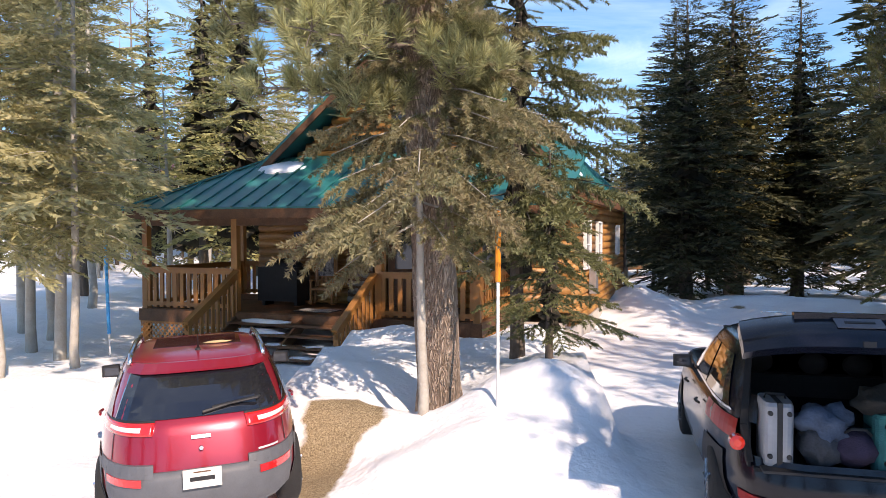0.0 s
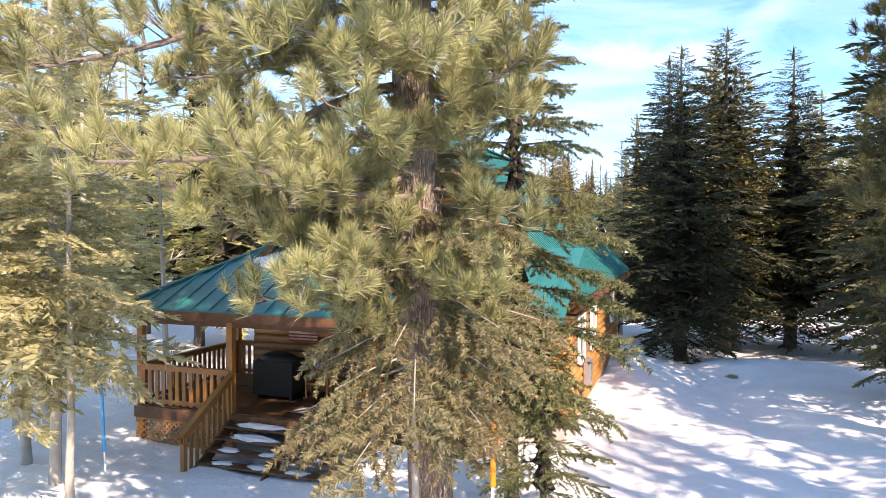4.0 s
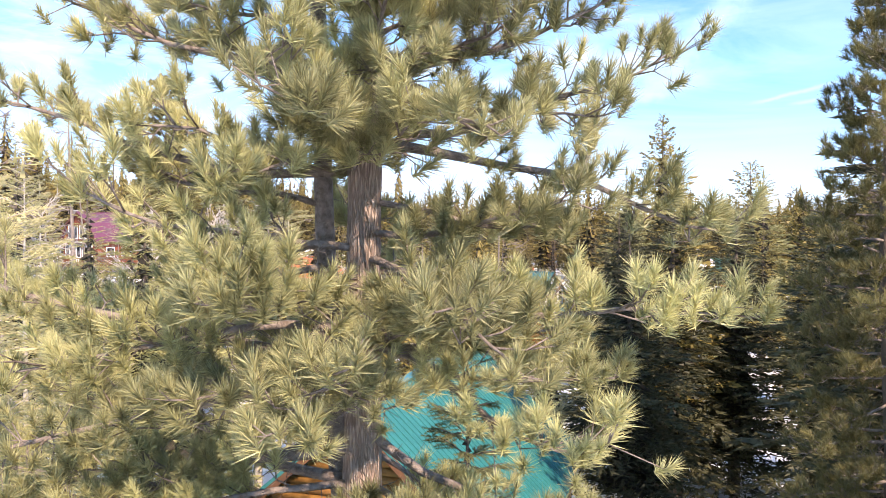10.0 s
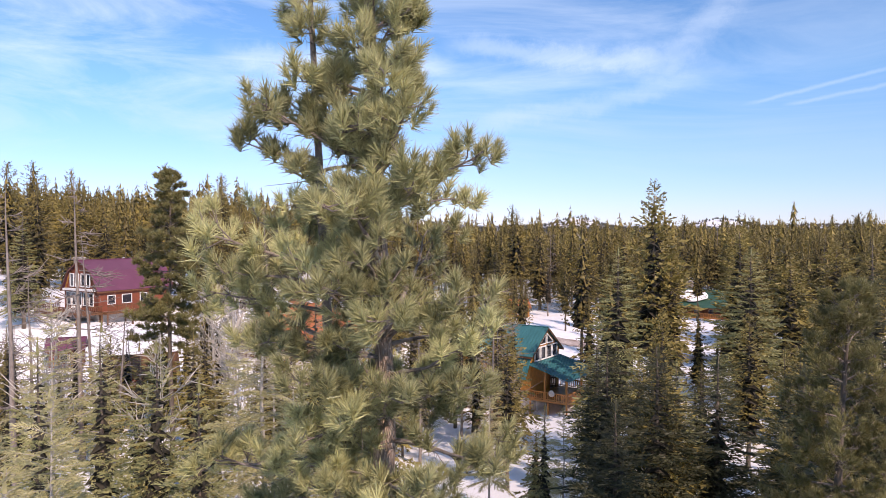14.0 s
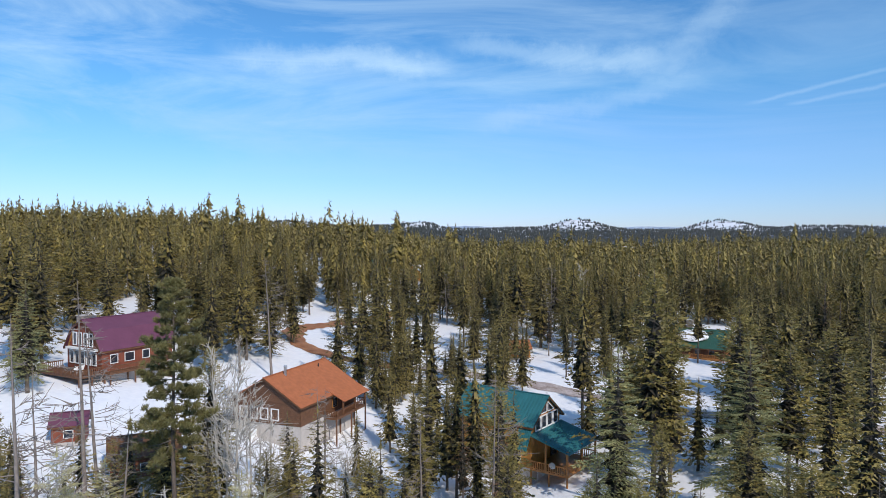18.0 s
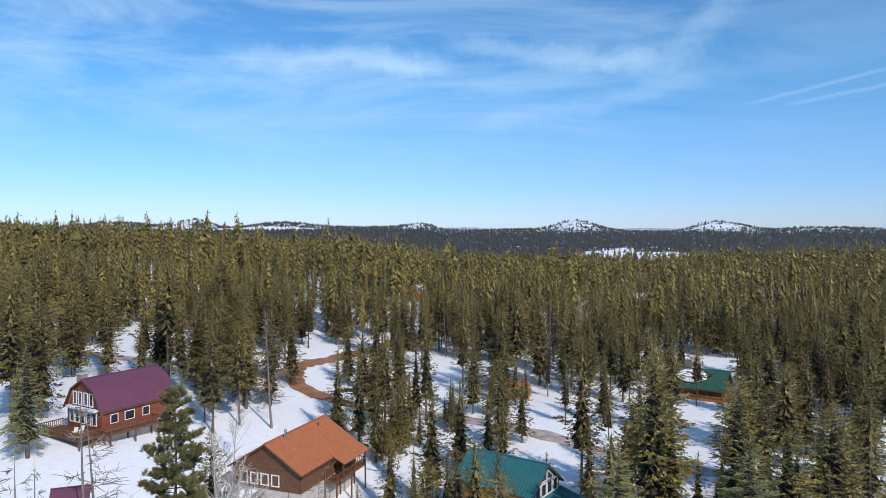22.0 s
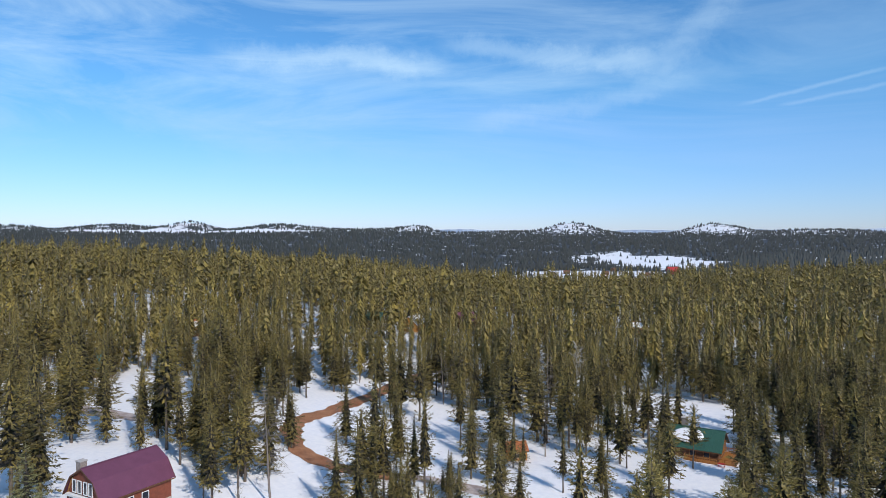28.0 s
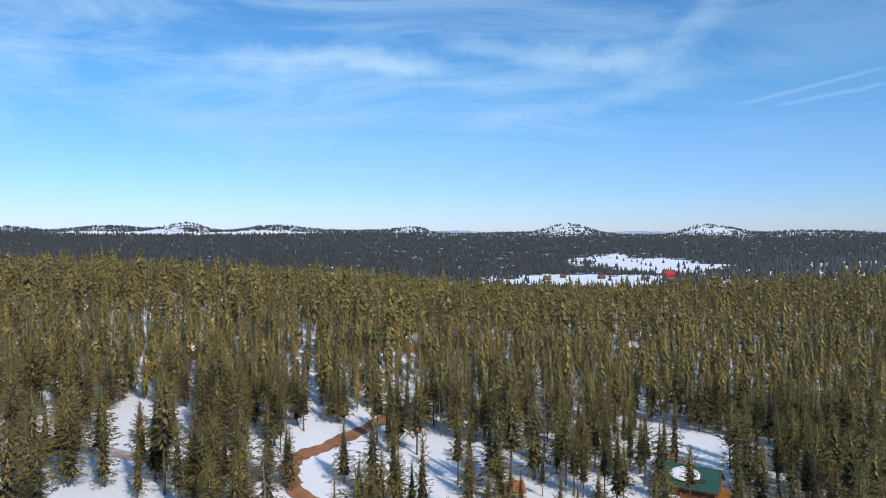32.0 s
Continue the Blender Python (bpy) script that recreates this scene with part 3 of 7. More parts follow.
def grow(r, sprays, height, radius, base, n, shape=0.85, lift=(-22, 28), ragged=0.3, gaps=0.0, axes=None):
    """Crown triangles of a conifer: branches in loose whorls from base (a share of the height) to the tip."""
    parts = []
    for i in range(n):
        f = ((i + r.random()) / n) ** 0.92
        if r.random() < gaps:
            continue
        z = height * (base + (0.985 - base) * f)
        ln = radius * ((1 - f) ** shape * r.uniform(1 - ragged, 1 + ragged * 0.5) + 0.05)
        if f < 0.12:
            ln *= 0.6 + 3 * f
        az = i * 2.39996 + r.uniform(-0.5, 0.5)
        el = radians(lift[0] + (lift[1] - lift[0]) * f + r.uniform(-9, 9))
        roll = r.uniform(-0.4, 0.4)
        tri = sprays[r.integers(len(sprays))] * ln
        tri = tri * np.array((1, r.choice((-1, 1)), 1))
        c, s = math.cos(roll), math.sin(roll)
        tri = tri @ np.array(((1, 0, 0), (0, c, -s), (0, s, c))).T
        c, s = math.cos(el), math.sin(el)
        tri = tri @ np.array(((c, 0, -s), (0, 1, 0), (s, 0, c))).T
        c, s = math.cos(az), math.sin(az)
        tri = tri @ np.array(((c, -s, 0), (s, c, 0), (0, 0, 1))).T
        parts.append(tri + np.array((0, 0, z)))
        if axes is not None:
            reach = np.array((math.cos(az) * math.cos(el), math.sin(az) * math.cos(el), math.sin(el))) * ln
            axes.append(((0, 0, z), (*reach[:2] * 0.5, z + reach[2] * 0.5 + 0.03 * ln), (*reach[:2] * 0.9, z + reach[2] * 0.9)))
    tip = []
    for a in (0.0, 2.1, 4.2):
        w = radius * 0.03
        tip.append(((w * math.cos(a), w * math.sin(a), height * 0.95), (w * math.cos(a + 2.1), w * math.sin(a + 2.1), height * 0.95), (0, 0, height)))
    parts.append(np.array(tip))
    return np.concatenate(parts)


def tiers(r, radius, base, n, m, shape, height=1.0, slim=1.0):
    """A dense shaggy crown: drooping clumps set spirally round the trunk, each bent at its middle."""
    out = []
    total = n * m // 2
    for i in range(total):
        f = min(0.999, max(0.0, (i + r.uniform(-2.5, 2.5)) / total))
        z = base + (0.965 - base) * f
        rr = radius * ((1 - f) ** shape * r.uniform(0.62, 1.18) + 0.035)
        if f < 0.15:
            rr *= 0.6 + 2.6 * f
        a = i * 2.39996 + r.uniform(-0.5, 0.5)
        half = r.uniform(0.28, 0.62) * slim * (1 + 0.5 * f)
        drop = rr * r.uniform(-0.1, 0.6)
        lift = 0.045 + 0.25 * rr

        def at(rad, ang, zz):
            return (rad * math.cos(a + ang), rad * math.sin(a + ang), zz)

        root = at(0.05 * rr, 0, z + lift * r.uniform(0.7, 1.3))
        left, right = at(rr * 0.68, -half, z - drop * 0.4), at(rr * 0.68, half, z - drop * 0.5)
        out.append((root, left, right))
        out.append((left, at(rr * r.uniform(0.95, 1.2), r.uniform(-0.2, 0.2), z - drop), right))
    out.append(((-0.007, 0, 0.94), (0.007, 0.004, 0.94), (0, 0, 1.0)))
    return np.array(out) * height


def trunk_data(height, r0, sides=7, lean=0.0, seed=0):
    r = np.random.default_rng(seed)
    pts = [(lean * f * height + 0.02 * height * 0.1 * r.normal(), 0.02 * height * 0.1 * r.normal(), height * f - (0.4 if f == 0 else 0)) for f in (0, 0.04, 0.15, 0.3, 0.5, 0.7, 0.88, 0.99)]
    rad = [r0 * k for k in (1.3, 1.05, 0.92, 0.8, 0.6, 0.4, 0.18, 0.03)]
    return tube(pts, rad, sides)


SPRAY_HAIR = [spray(rng, 20, 11, width=0.019, spread=0.46, short=0.105) for _ in range(5)]
SPRAY_FOX = [foxtail(rng, 17, 58, short=0.05, width=0.0068) for _ in range(5)]
SPRAY_FINE = [spray(rng, 16, 7, width=0.022, spread=0.46, short=0.12) for _ in range(5)]
SPRAY_TWIG = [spray(rng, 7, 4, width=0.06, spread=0.55, loose=0.6, fall=0.2, short=0.19) for _ in range(5)]
SPRAY_BRUSH = [spray(rng, 7, 4, droop=-0.25, spread=0.6, width=0.06, loose=0.8, short=0.2) for _ in range(5)]
SPRAY_MID = [spray(rng, 6, 3, width=0.055, spread=0.6, loose=0.5, fall=0.3, short=0.22) for _ in range(5)]
SPRAY_LITE = [spray(rng, 4, 2, width=0.1, spread=0.65, loose=0.5, fall=0.3, short=0.3) for _ in range(5)]
SPRAY_LEAN = [spray(rng, 3, 1, width=0.3, spread=0.95, loose=0.2, fall=0.7) for _ in range(4)]
SPRAY_TUFT = [spray(rng, 6, 3, droop=-0.25, spread=0.65, width=0.06, loose=0.6, fall=0.1, short=0.22) for _ in range(4)]

KINDS = {}


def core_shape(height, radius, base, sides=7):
    """A ragged cone of dark fins round the trunk: inner twigs, with the crown's shade in their colour."""
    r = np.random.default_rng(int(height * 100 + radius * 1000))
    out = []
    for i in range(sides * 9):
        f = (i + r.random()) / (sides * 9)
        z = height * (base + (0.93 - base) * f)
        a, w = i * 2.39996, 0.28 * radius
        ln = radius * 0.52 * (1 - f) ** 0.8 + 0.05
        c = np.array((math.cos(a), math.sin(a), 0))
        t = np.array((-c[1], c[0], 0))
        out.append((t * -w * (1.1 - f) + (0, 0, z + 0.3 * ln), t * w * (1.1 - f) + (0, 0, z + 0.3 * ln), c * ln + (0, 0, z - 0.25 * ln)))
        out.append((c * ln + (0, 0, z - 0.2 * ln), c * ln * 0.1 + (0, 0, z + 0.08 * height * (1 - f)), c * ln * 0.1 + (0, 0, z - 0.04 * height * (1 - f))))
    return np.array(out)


def boughs(axes, trunk, thick):
    """The trunk joined with the wood of its boughs."""
    return joined([trunk] + [tube(a, (thick, thick * 0.6, thick * 0.25), 4) for a in axes])


def tree_kind(key, height, crown, crown_mat, trunk_r, trunk_mat, inner=1.0, axes=()):
    spread = float(np.percentile(np.hypot(crown[:, 2, 0], crown[:, 2, 1]), 97))
    low = float(crown[:, :, 2].min()) / height
    me = bpy.data.meshes.new("crown")
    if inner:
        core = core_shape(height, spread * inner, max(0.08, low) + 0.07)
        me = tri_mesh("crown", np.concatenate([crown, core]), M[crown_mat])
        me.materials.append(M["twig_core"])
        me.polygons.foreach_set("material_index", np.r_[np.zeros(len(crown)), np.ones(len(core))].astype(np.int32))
    else:
        me = tri_mesh("crown", crown, M[crown_mat])
    KINDS[key] = (height, me, data_mesh("trunk", *boughs(axes, trunk_data(height, trunk_r, seed=len(KINDS)), 0.11 * trunk_r + 0.004), M[trunk_mat], True))


for k in range(3):
    tree_kind("fir_near_%d" % k, 13, grow(rng, SPRAY_FINE, 13, 2.3 + 0.25 * k, 0.10 + 0.04 * k, 120, ragged=0.35), "needle_near", 0.17, "bark_dark")
for k in range(2):
    tree_kind("fir_dark_%d" % k, 13, grow(rng, SPRAY_FINE, 13, 2.5 + 0.3 * k, 0.07 + 0.03 * k, 235, shape=0.7, ragged=0.4, lift=(-24, 24)), "needle_dark", 0.2, "bark_dark")
for k in range(2):
    ax = []
    cr = grow(rng, SPRAY_HAIR, 12, 1.9 + 0.3 * k, 0.16 + 0.06 * k, 104, shape=0.6, ragged=0.5, gaps=0.1, axes=ax)
    tree_kind("fir_light_%d" % k, 12, cr, "needle_light", 0.095, "bark_pale", 0.0, ax)
ax = []
tree_kind("fir_young", 5, grow(rng, SPRAY_FOX, 5, 1.15, 0.14, 54, ragged=0.35, axes=ax), "needle_green", 0.06, "bark_dark", 0.3, ax)
ax = []
tree_kind("fir_porch", 9, grow(rng, SPRAY_FOX, 9, 1.75, 0.16, 120, ragged=0.5, shape=0.6, axes=ax), "needle_green", 0.11, "bark_dark", 0.3, ax)
for k in range(2):
    tree_kind("fir_twig_%d" % k, 13, grow(rng, SPRAY_TWIG, 13, 2.1 + 0.3 * k, 0.08 + 0.04 * k, 118, ragged=0.35), "needle_mid", 0.16, "bark_dark")
for k in range(2):
    tree_kind("pine_twig_%d" % k, 16, grow(rng, SPRAY_BRUSH, 16, 2.2 + 0.25 * k, 0.18 + 0.07 * k, 112, shape=0.45, lift=(-12, 40), ragged=0.45, gaps=0.1), "needle_mid", 0.18, "bark_dark")
for k in range(3):
    tree_kind("fir_mid_%d" % k, 14, np.concatenate([tiers(rng, 0.085 + 0.012 * k, 0.07 + 0.04 * k, 18, 12, 0.75, 14, 0.45), grow(rng, SPRAY_MID, 14, 2.3 + 0.28 * k, 0.06 + 0.04 * k, 104, shape=0.75, ragged=0.4)]), "needle_fir", 0.17, "bark_dark")
for k in range(3):
    tree_kind("pine_mid_%d" % k, 16, np.concatenate([tiers(rng, 0.07 + 0.01 * k, 0.22 + 0.07 * k, 16, 12, 0.5, 16, 0.46), grow(rng, SPRAY_TUFT, 16, 2.05 + 0.25 * k, 0.2 + 0.07 * k, 88, shape=0.45, lift=(-12, 40), ragged=0.45, gaps=0.1)]), "needle_pine", 0.18, "bark_dark")
tree_kind("fir_brown", 13, grow(rng, SPRAY_MID, 13, 1.5, 0.2, 70, gaps=0.2), "needle_dead", 0.15, "bark_grey")

LABELS = {"fir": "tall green fir tree rising from snowy ground", "pine": "slender lodgepole pine with a tufted olive crown", "fir_dark": "dense dark spruce tree beside the drive, needles darkened for shade",
          "fir_brown": "dying fir with thin brown needles", "fir_porch": "bushy green fir growing before the cabin porch", "fir_light": "thin grey-green fir with sparse pale needles", "fir_young": "small young fir in the snow"}


def plant(key, x, y, height, spin=0.0, label="", wide=1.0, group="", z=None):
    h0, crown, trunk = KINDS[key]
    s = height / h0
    name = "pine_tree" if key.startswith("pine") else "fir_tree"
    ob = new(name)
    ob.empty_display_size = 0.2
    ob.matrix_basis = pose(x, y, float(land(x, y)) - 0.05 if z is None else z, 0, 0, spin) @ Matrix.Diagonal((s * wide, s * wide, s, 1))
    child("trunk", trunk, ob)
    child("crown", crown, ob)
    lab = label or LABELS.get(key) or LABELS.get(key[:8]) or LABELS.get(key[:9]) or LABELS[key.split("_")[0]]
    return tagged(ob, lab, "tree", group or "forest trees")


def bare_tree(r, height, r0, pale=True, n=14, up=55):
    """Trunk and limbs of a leafless tree as separate (verts, faces)."""
    trunk = trunk_data(height, r0, 6, lean=r.uniform(-0.05, 0.05), seed=int(r.integers(1e6)))
    limbs = []
    for i in range(n):
        f = 0.25 + 0.7 * (i + r.random()) / n
        az = r.uniform(0, 6.283)
        ln = height * (0.34 * (1 - f) + 0.05) * r.uniform(0.7, 1.2) * (1.0 if up > 30 else 0.55)
        el = radians(up * r.uniform(0.6, 1.3))
        p0 = np.array((0, 0, f * height))
        d = np.array((math.cos(az) * math.cos(el), math.sin(az) * math.cos(el), math.sin(el)))
        p1, p2 = p0 + d * ln * 0.5, p0 + d * ln + np.array((0, 0, 0.12 * ln))
        limbs.append(tube((p0, p1, p2), (r0 * 0.32 * (1.1 - f), r0 * 0.22 * (1.1 - f), 0.014), 4))
        for k in range(6):
            t = 0.3 + 0.11 * k
            q = p0 + d * ln * t
            d2 = d + r.normal(0, 0.55, 3)
            limbs.append(tube((q, q + d2 * ln * 0.42), (0.028, 0.01), 3))
    return trunk, joined(limbs)


BARE = {}
for key, h, r0, up, mats in (("aspen_a", 10, 0.09, 58, "bark_pale"), ("aspen_b", 9, 0.08, 50, "bark_pale"), ("snag_a", 16, 0.16, 8, "bark_grey"), ("snag_b", 14, 0.14, -6, "bark_grey"), ("snag_pale", 11, 0.13, 20, "bark_pale")):
    t_, l_ = bare_tree(rng, h, r0, n=20 if up > 30 else (8 if up == 20 else 26), up=up)
    BARE[key] = (h, data_mesh("trunk", *t_, M[mats], True), data_mesh("bare_crown", *l_, M[mats]))


def plant_bare(key, x, y, height, spin=0.0, tilt=0.0):
    h0, trunk, limbs = BARE[key]
    s = height / h0
    ob = new("aspen_tree" if key.startswith("aspen") else "dead_tree")
    ob.empty_display_size = 0.2
    ob.matrix_basis = pose(x, y, float(land(x, y)) - 0.05, tilt, 0, spin) @ Matrix.Scale(s, 4)
    child("trunk", trunk, ob)
    child("bare_crown", limbs, ob)
    return tagged(ob, "bare pale aspen with thin leafless branches" if key.startswith("aspen") else "standing dead grey conifer with broken bare branches", "tree", "bare trees")


# clearings: centre and half axes
CLEAR = ((66, 143, 9, 9), (-50, 106, 15, 14), (-54, 92, 13, 8), (-16, 98, 13, 14), (11, 88, 10, 9), (24, 139, 17, 8), (-26, 141, 10, 13), (-31, 160, 9, 9), (58, 154, 9, 7), (-66, 160, 13, 7),
         (-18, 200, 9, 11), (16, 148, 7, 6), (-30, 90, 8, 8), (-64, 122, 5, 10), (36, 122, 8, 6), (-24, 127, 9, 12), (22, 118, 9, 12), (3, 120, 5, 9), (-2, 168, 9, 8), (-10, 160, 5, 9), (-3, 150, 6, 9), (-150, 165, 12, 6), (-120, 140, 10, 8), (-70, 132, 9, 7), (-84, 120, 8, 9), (-46, 140, 5, 8))


def open_ground(x, y):
    o = np.zeros(np.shape(x), bool)
    for cx, cy, ax, ay in CLEAR:
        o |= ((x - cx) / ax) ** 2 + ((y - cy) / ay) ** 2 < 1
    for line, w in ((RED_LINE, 4.8), (GREY_LINE, 4.2), (TAN_LINE, 4.2)):
        o |= near_road(x, y, line[::2]) < w
    return o


def forest_spots(x0, x1, y0, y1, cell, seed):
    r = np.random.default_rng(seed)
    gx, gy = np.meshgrid(np.arange(x0, x1, cell), np.arange(y0, y1, cell))
    x = (gx + r.uniform(-0.48, 0.48, gx.shape) * cell).ravel()
    y = (gy + r.uniform(-0.48, 0.48, gx.shape) * cell).ravel()
    return x, y, r


def make_forest():
    # single trees of the nearer woods
    x, y, r = forest_spots(-150, 130, 34, 215, 5.0, 3)
    keep = ~open_ground(x, y) & (np.abs(x) < 0.66 * y + 6) & (r.random(x.shape) < np.where(y < 165, np.where((x > 0) & (x < 46) & (y < 112), 0.36, np.where((x < -30) & (y > 110), 0.46, np.where(x > 0.3 * y, 0.86, 0.68))), 0.9))
    # thin open growth over the snow round the roads
    keep &= ~((x > -26) & (x < 0.3 * y) & (y > 92) & (y < 190) & (r.random(x.shape) < 0.22))
    keep &= ~((np.abs(x + 0.178 * y) < 0.009 * y) & (y > 150))
    keep &= wavy(x, y, 12) > -0.38
    # sight lane past the cabin towards the neighbours
    keep &= ~((x > 0.06 * y) & (x < 0.2 * y) & (y < 84)) & ~((x > -14) & (x < 7) & (y < 40))
    keep &= ~((x > -0.32 * y) & (x < -0.06 * y) & (y > 55) & (y < 92))
    keep &= ~((x > -0.66 * y) & (x < -0.38 * y) & (y > 60) & (y < 94))
    keep &= ~((x > 8) & (y < 82) & (r.random(x.shape) < 0.15))
    x, y = x[keep], y[keep]
    order = np.argsort(y)
    x, y = x[order], y[order]
    single = 420
    for i in range(min(single, len(x))):
        u = r.random()
        h = (r.triangular(10, 16, 25) if y[i] > 95 else r.triangular(7, 10.5, 18)) * (0.92 if x[i] > 20 else 1)
        fine = y[i] < 78 and abs(x[i]) < 45
        if fine and u < 0.92:
            plant(("fir_twig_%d" if u < 0.5 else "pine_twig_%d") % r.integers(2), x[i], y[i], h * (0.92 if x[i] > 8 else 1.05), r.uniform(0, 360), wide=r.uniform(0.95, 1.3))
        elif u < 0.5:
            plant("fir_mid_%d" % r.integers(3), x[i], y[i], h, r.uniform(0, 360), wide=r.uniform(0.9, 1.35))
        elif u < 0.92:
            plant("pine_mid_%d" % r.integers(3), x[i], y[i], h * 1.12, r.uniform(0, 360), wide=r.uniform(0.9, 1.3))
        elif u < 0.95:
            plant("fir_brown", x[i], y[i], h * 0.8, r.uniform(0, 360))
        else:
            plant_bare(("snag_a", "snag_b", "aspen_a")[r.integers(3)], x[i], y[i], h * 0.95, r.uniform(0, 360))
    rest = [(x[single:], y[single:])]
    # the woods beyond, as one growth
    xx, yy, r2 = forest_spots(-520, 620, 215, 640, 5.7, 5)
    k = ~open_ground(xx, yy) & (np.abs(xx) < 0.7 * yy + 20) & ~((np.abs(xx + 0.178 * yy) < 0.006 * yy) & (yy < 310)) & (r2.random(xx.shape) < 0.95) & (wavy(xx, yy, 19) > -0.93)
    rest.append((xx[k], yy[k]))
    xs, ys = np.concatenate([q[0] for q in rest]), np.concatenate([q[1] for q in rest])
    protos = []
    far = ys > 300
    for k in range(3):
        protos.append((np.concatenate([tiers(rng, 0.125 + 0.02 * k, 0.06, 17, 12, 0.75, 1.0, 0.62), grow(rng, SPRAY_LITE, 1.0, 0.15 + 0.025 * k, 0.06, 18, shape=0.75, ragged=0.4)]), "needle_fir"))
        protos.append((np.concatenate([tiers(rng, 0.1 + 0.015 * k, 0.18, 16, 12, 0.5, 1.0, 0.62), grow(rng, SPRAY_LITE, 1.0, 0.12 + 0.02 * k, 0.18, 18, shape=0.5, lift=(-12, 40), ragged=0.45)]), "needle_pine"))
    near_n = len(protos)
    for k in range(3):
        protos.append((np.concatenate([tiers(rng, 0.14 + 0.025 * k, 0.06, 11, 8, 0.75, 1.0, 0.8), grow(rng, SPRAY_LEAN, 1.0, 0.15 + 0.025 * k, 0.3, 7, shape=0.75, ragged=0.4)]), "needle_fir"))
        protos.append((np.concatenate([tiers(rng, 0.115 + 0.02 * k, 0.18, 10, 8, 0.5, 1.0, 0.8), grow(rng, SPRAY_LEAN, 1.0, 0.12 + 0.02 * k, 0.3, 7, shape=0.5, lift=(-12, 40), ragged=0.45)]), "needle_pine"))
    pick = r.integers(0, near_n, len(xs)) + np.where(far, near_n, 0)
    hs = r.triangular(7, 13, 23, len(xs)) * (1 + 0.1 * (pick % 2)) * np.where(r.random(len(xs)) < 0.06, 1.3, 1.0)
    zs = land(xs, ys)
    spin = r.uniform(0, 6.283, len(xs))
    fat = r.uniform(0.85, 1.25, len(xs)) * np.where(far, 1.2, 1.05)
    bulk = {}
    for p, (tri, mat) in enumerate(protos):
        i = np.flatnonzero(pick == p)
        c, s = np.cos(spin[i])[:, None, None], np.sin(spin[i])[:, None, None]
        h, w = hs[i][:, None, None], (hs[i] * fat[i])[:, None, None]
        tx, ty, tz = tri[None, :, :, 0], tri[None, :, :, 1], tri[None, :, :, 2]
        v = np.stack([(tx * c - ty * s) * w + xs[i][:, None, None], (tx * s + ty * c) * w + ys[i][:, None, None], tz * h + zs[i][:, None, None]], -1)
        bulk.setdefault(mat, []).append(v.reshape(-1, 3, 3))
    for mat, vs in bulk.items():
        name = "fir_forest" if mat == "needle_fir" else "pine_forest"
        tagged(new(name, tri_mesh(name, np.concatenate(vs), M[mat])), "dense evergreen forest covering the plateau", "forest", kind="stuff")
    # trunks of those woods, and grey dead stems among them
    cone = np.array([[(math.cos(a), math.sin(a), 0), (math.cos(a + 2.094), math.sin(a + 2.094), 0), (0, 0, 1)] for a in (0, 2.094, 4.189)])
    rad = hs * 0.011

    def stems(idx, rr, hh):
        v = cone[None] * np.stack([rr, rr, hh], -1)[:, None, None, :]
        return (v + np.stack([xs[idx], ys[idx], zs[idx] - 0.3], -1)[:, None, None, :]).reshape(-1, 3, 3)

    idx = np.arange(len(xs))
    tagged(new("tree_trunks", tri_mesh("tree_trunks", stems(idx, rad, hs), M["bark_dark"])), "dark trunks of the dense evergreen forest", "forest", kind="stuff")
    dead = r.choice(idx, len(idx) // 19, replace=False)
    tagged(new("dead_stems", tri_mesh("dead_stems", stems(dead, rad[dead] * 1.3, hs[dead] * 1.0) + np.array((1.6, -1.2, 0)), M["bark_grey"])), "grey dead stems standing among the forest", "forest", kind="stuff")
    # far woods in the valley and on the hills: small ragged cones
    r3 = np.random.default_rng(11)
    n = 31000
    fy = 640 + (4500 - 640) * r3.random(n) ** 0.8
    fx = r3.uniform(-0.75, 0.75, n) * fy
    k = r3.random(n) < wooded(fx, fy) + 0.75 * (fy < 450 + plateau_edge(fx, fy)) + 0.03
    fx, fy = fx[k], fy[k]
    fz, fh = land(fx, fy), r3.uniform(10, 17, len(fx))
    fan = []
    for lv, (b, t, w) in enumerate(((0.0, 0.62, 0.2), (0.35, 1.0, 0.13))):
        for a in range(4):
            a0, a1 = a * 1.571 + lv * 0.6, (a + 1) * 1.571 + lv * 0.6
            fan.append(((w * math.cos(a0), w * math.sin(a0), b), (w * math.cos(a1), w * math.sin(a1), b), (0, 0, t)))
    fan = np.array(fan)
    wide = fh * r3.uniform(0.8, 1.3, len(fh)) * (1 + fy / 4000)
    v = fan[None] * np.stack([wide, wide, fh], -1)[:, None, None, :] + np.stack([fx, fy, fz], -1)[:, None, None, :]
    tagged(new("far_woods", tri_mesh("far_woods", v.reshape(-1, 3, 3), M["needle_far"])), "distant dark woods across the valley and hills, haze put into their colour", "forest", kind="stuff")


make_forest()


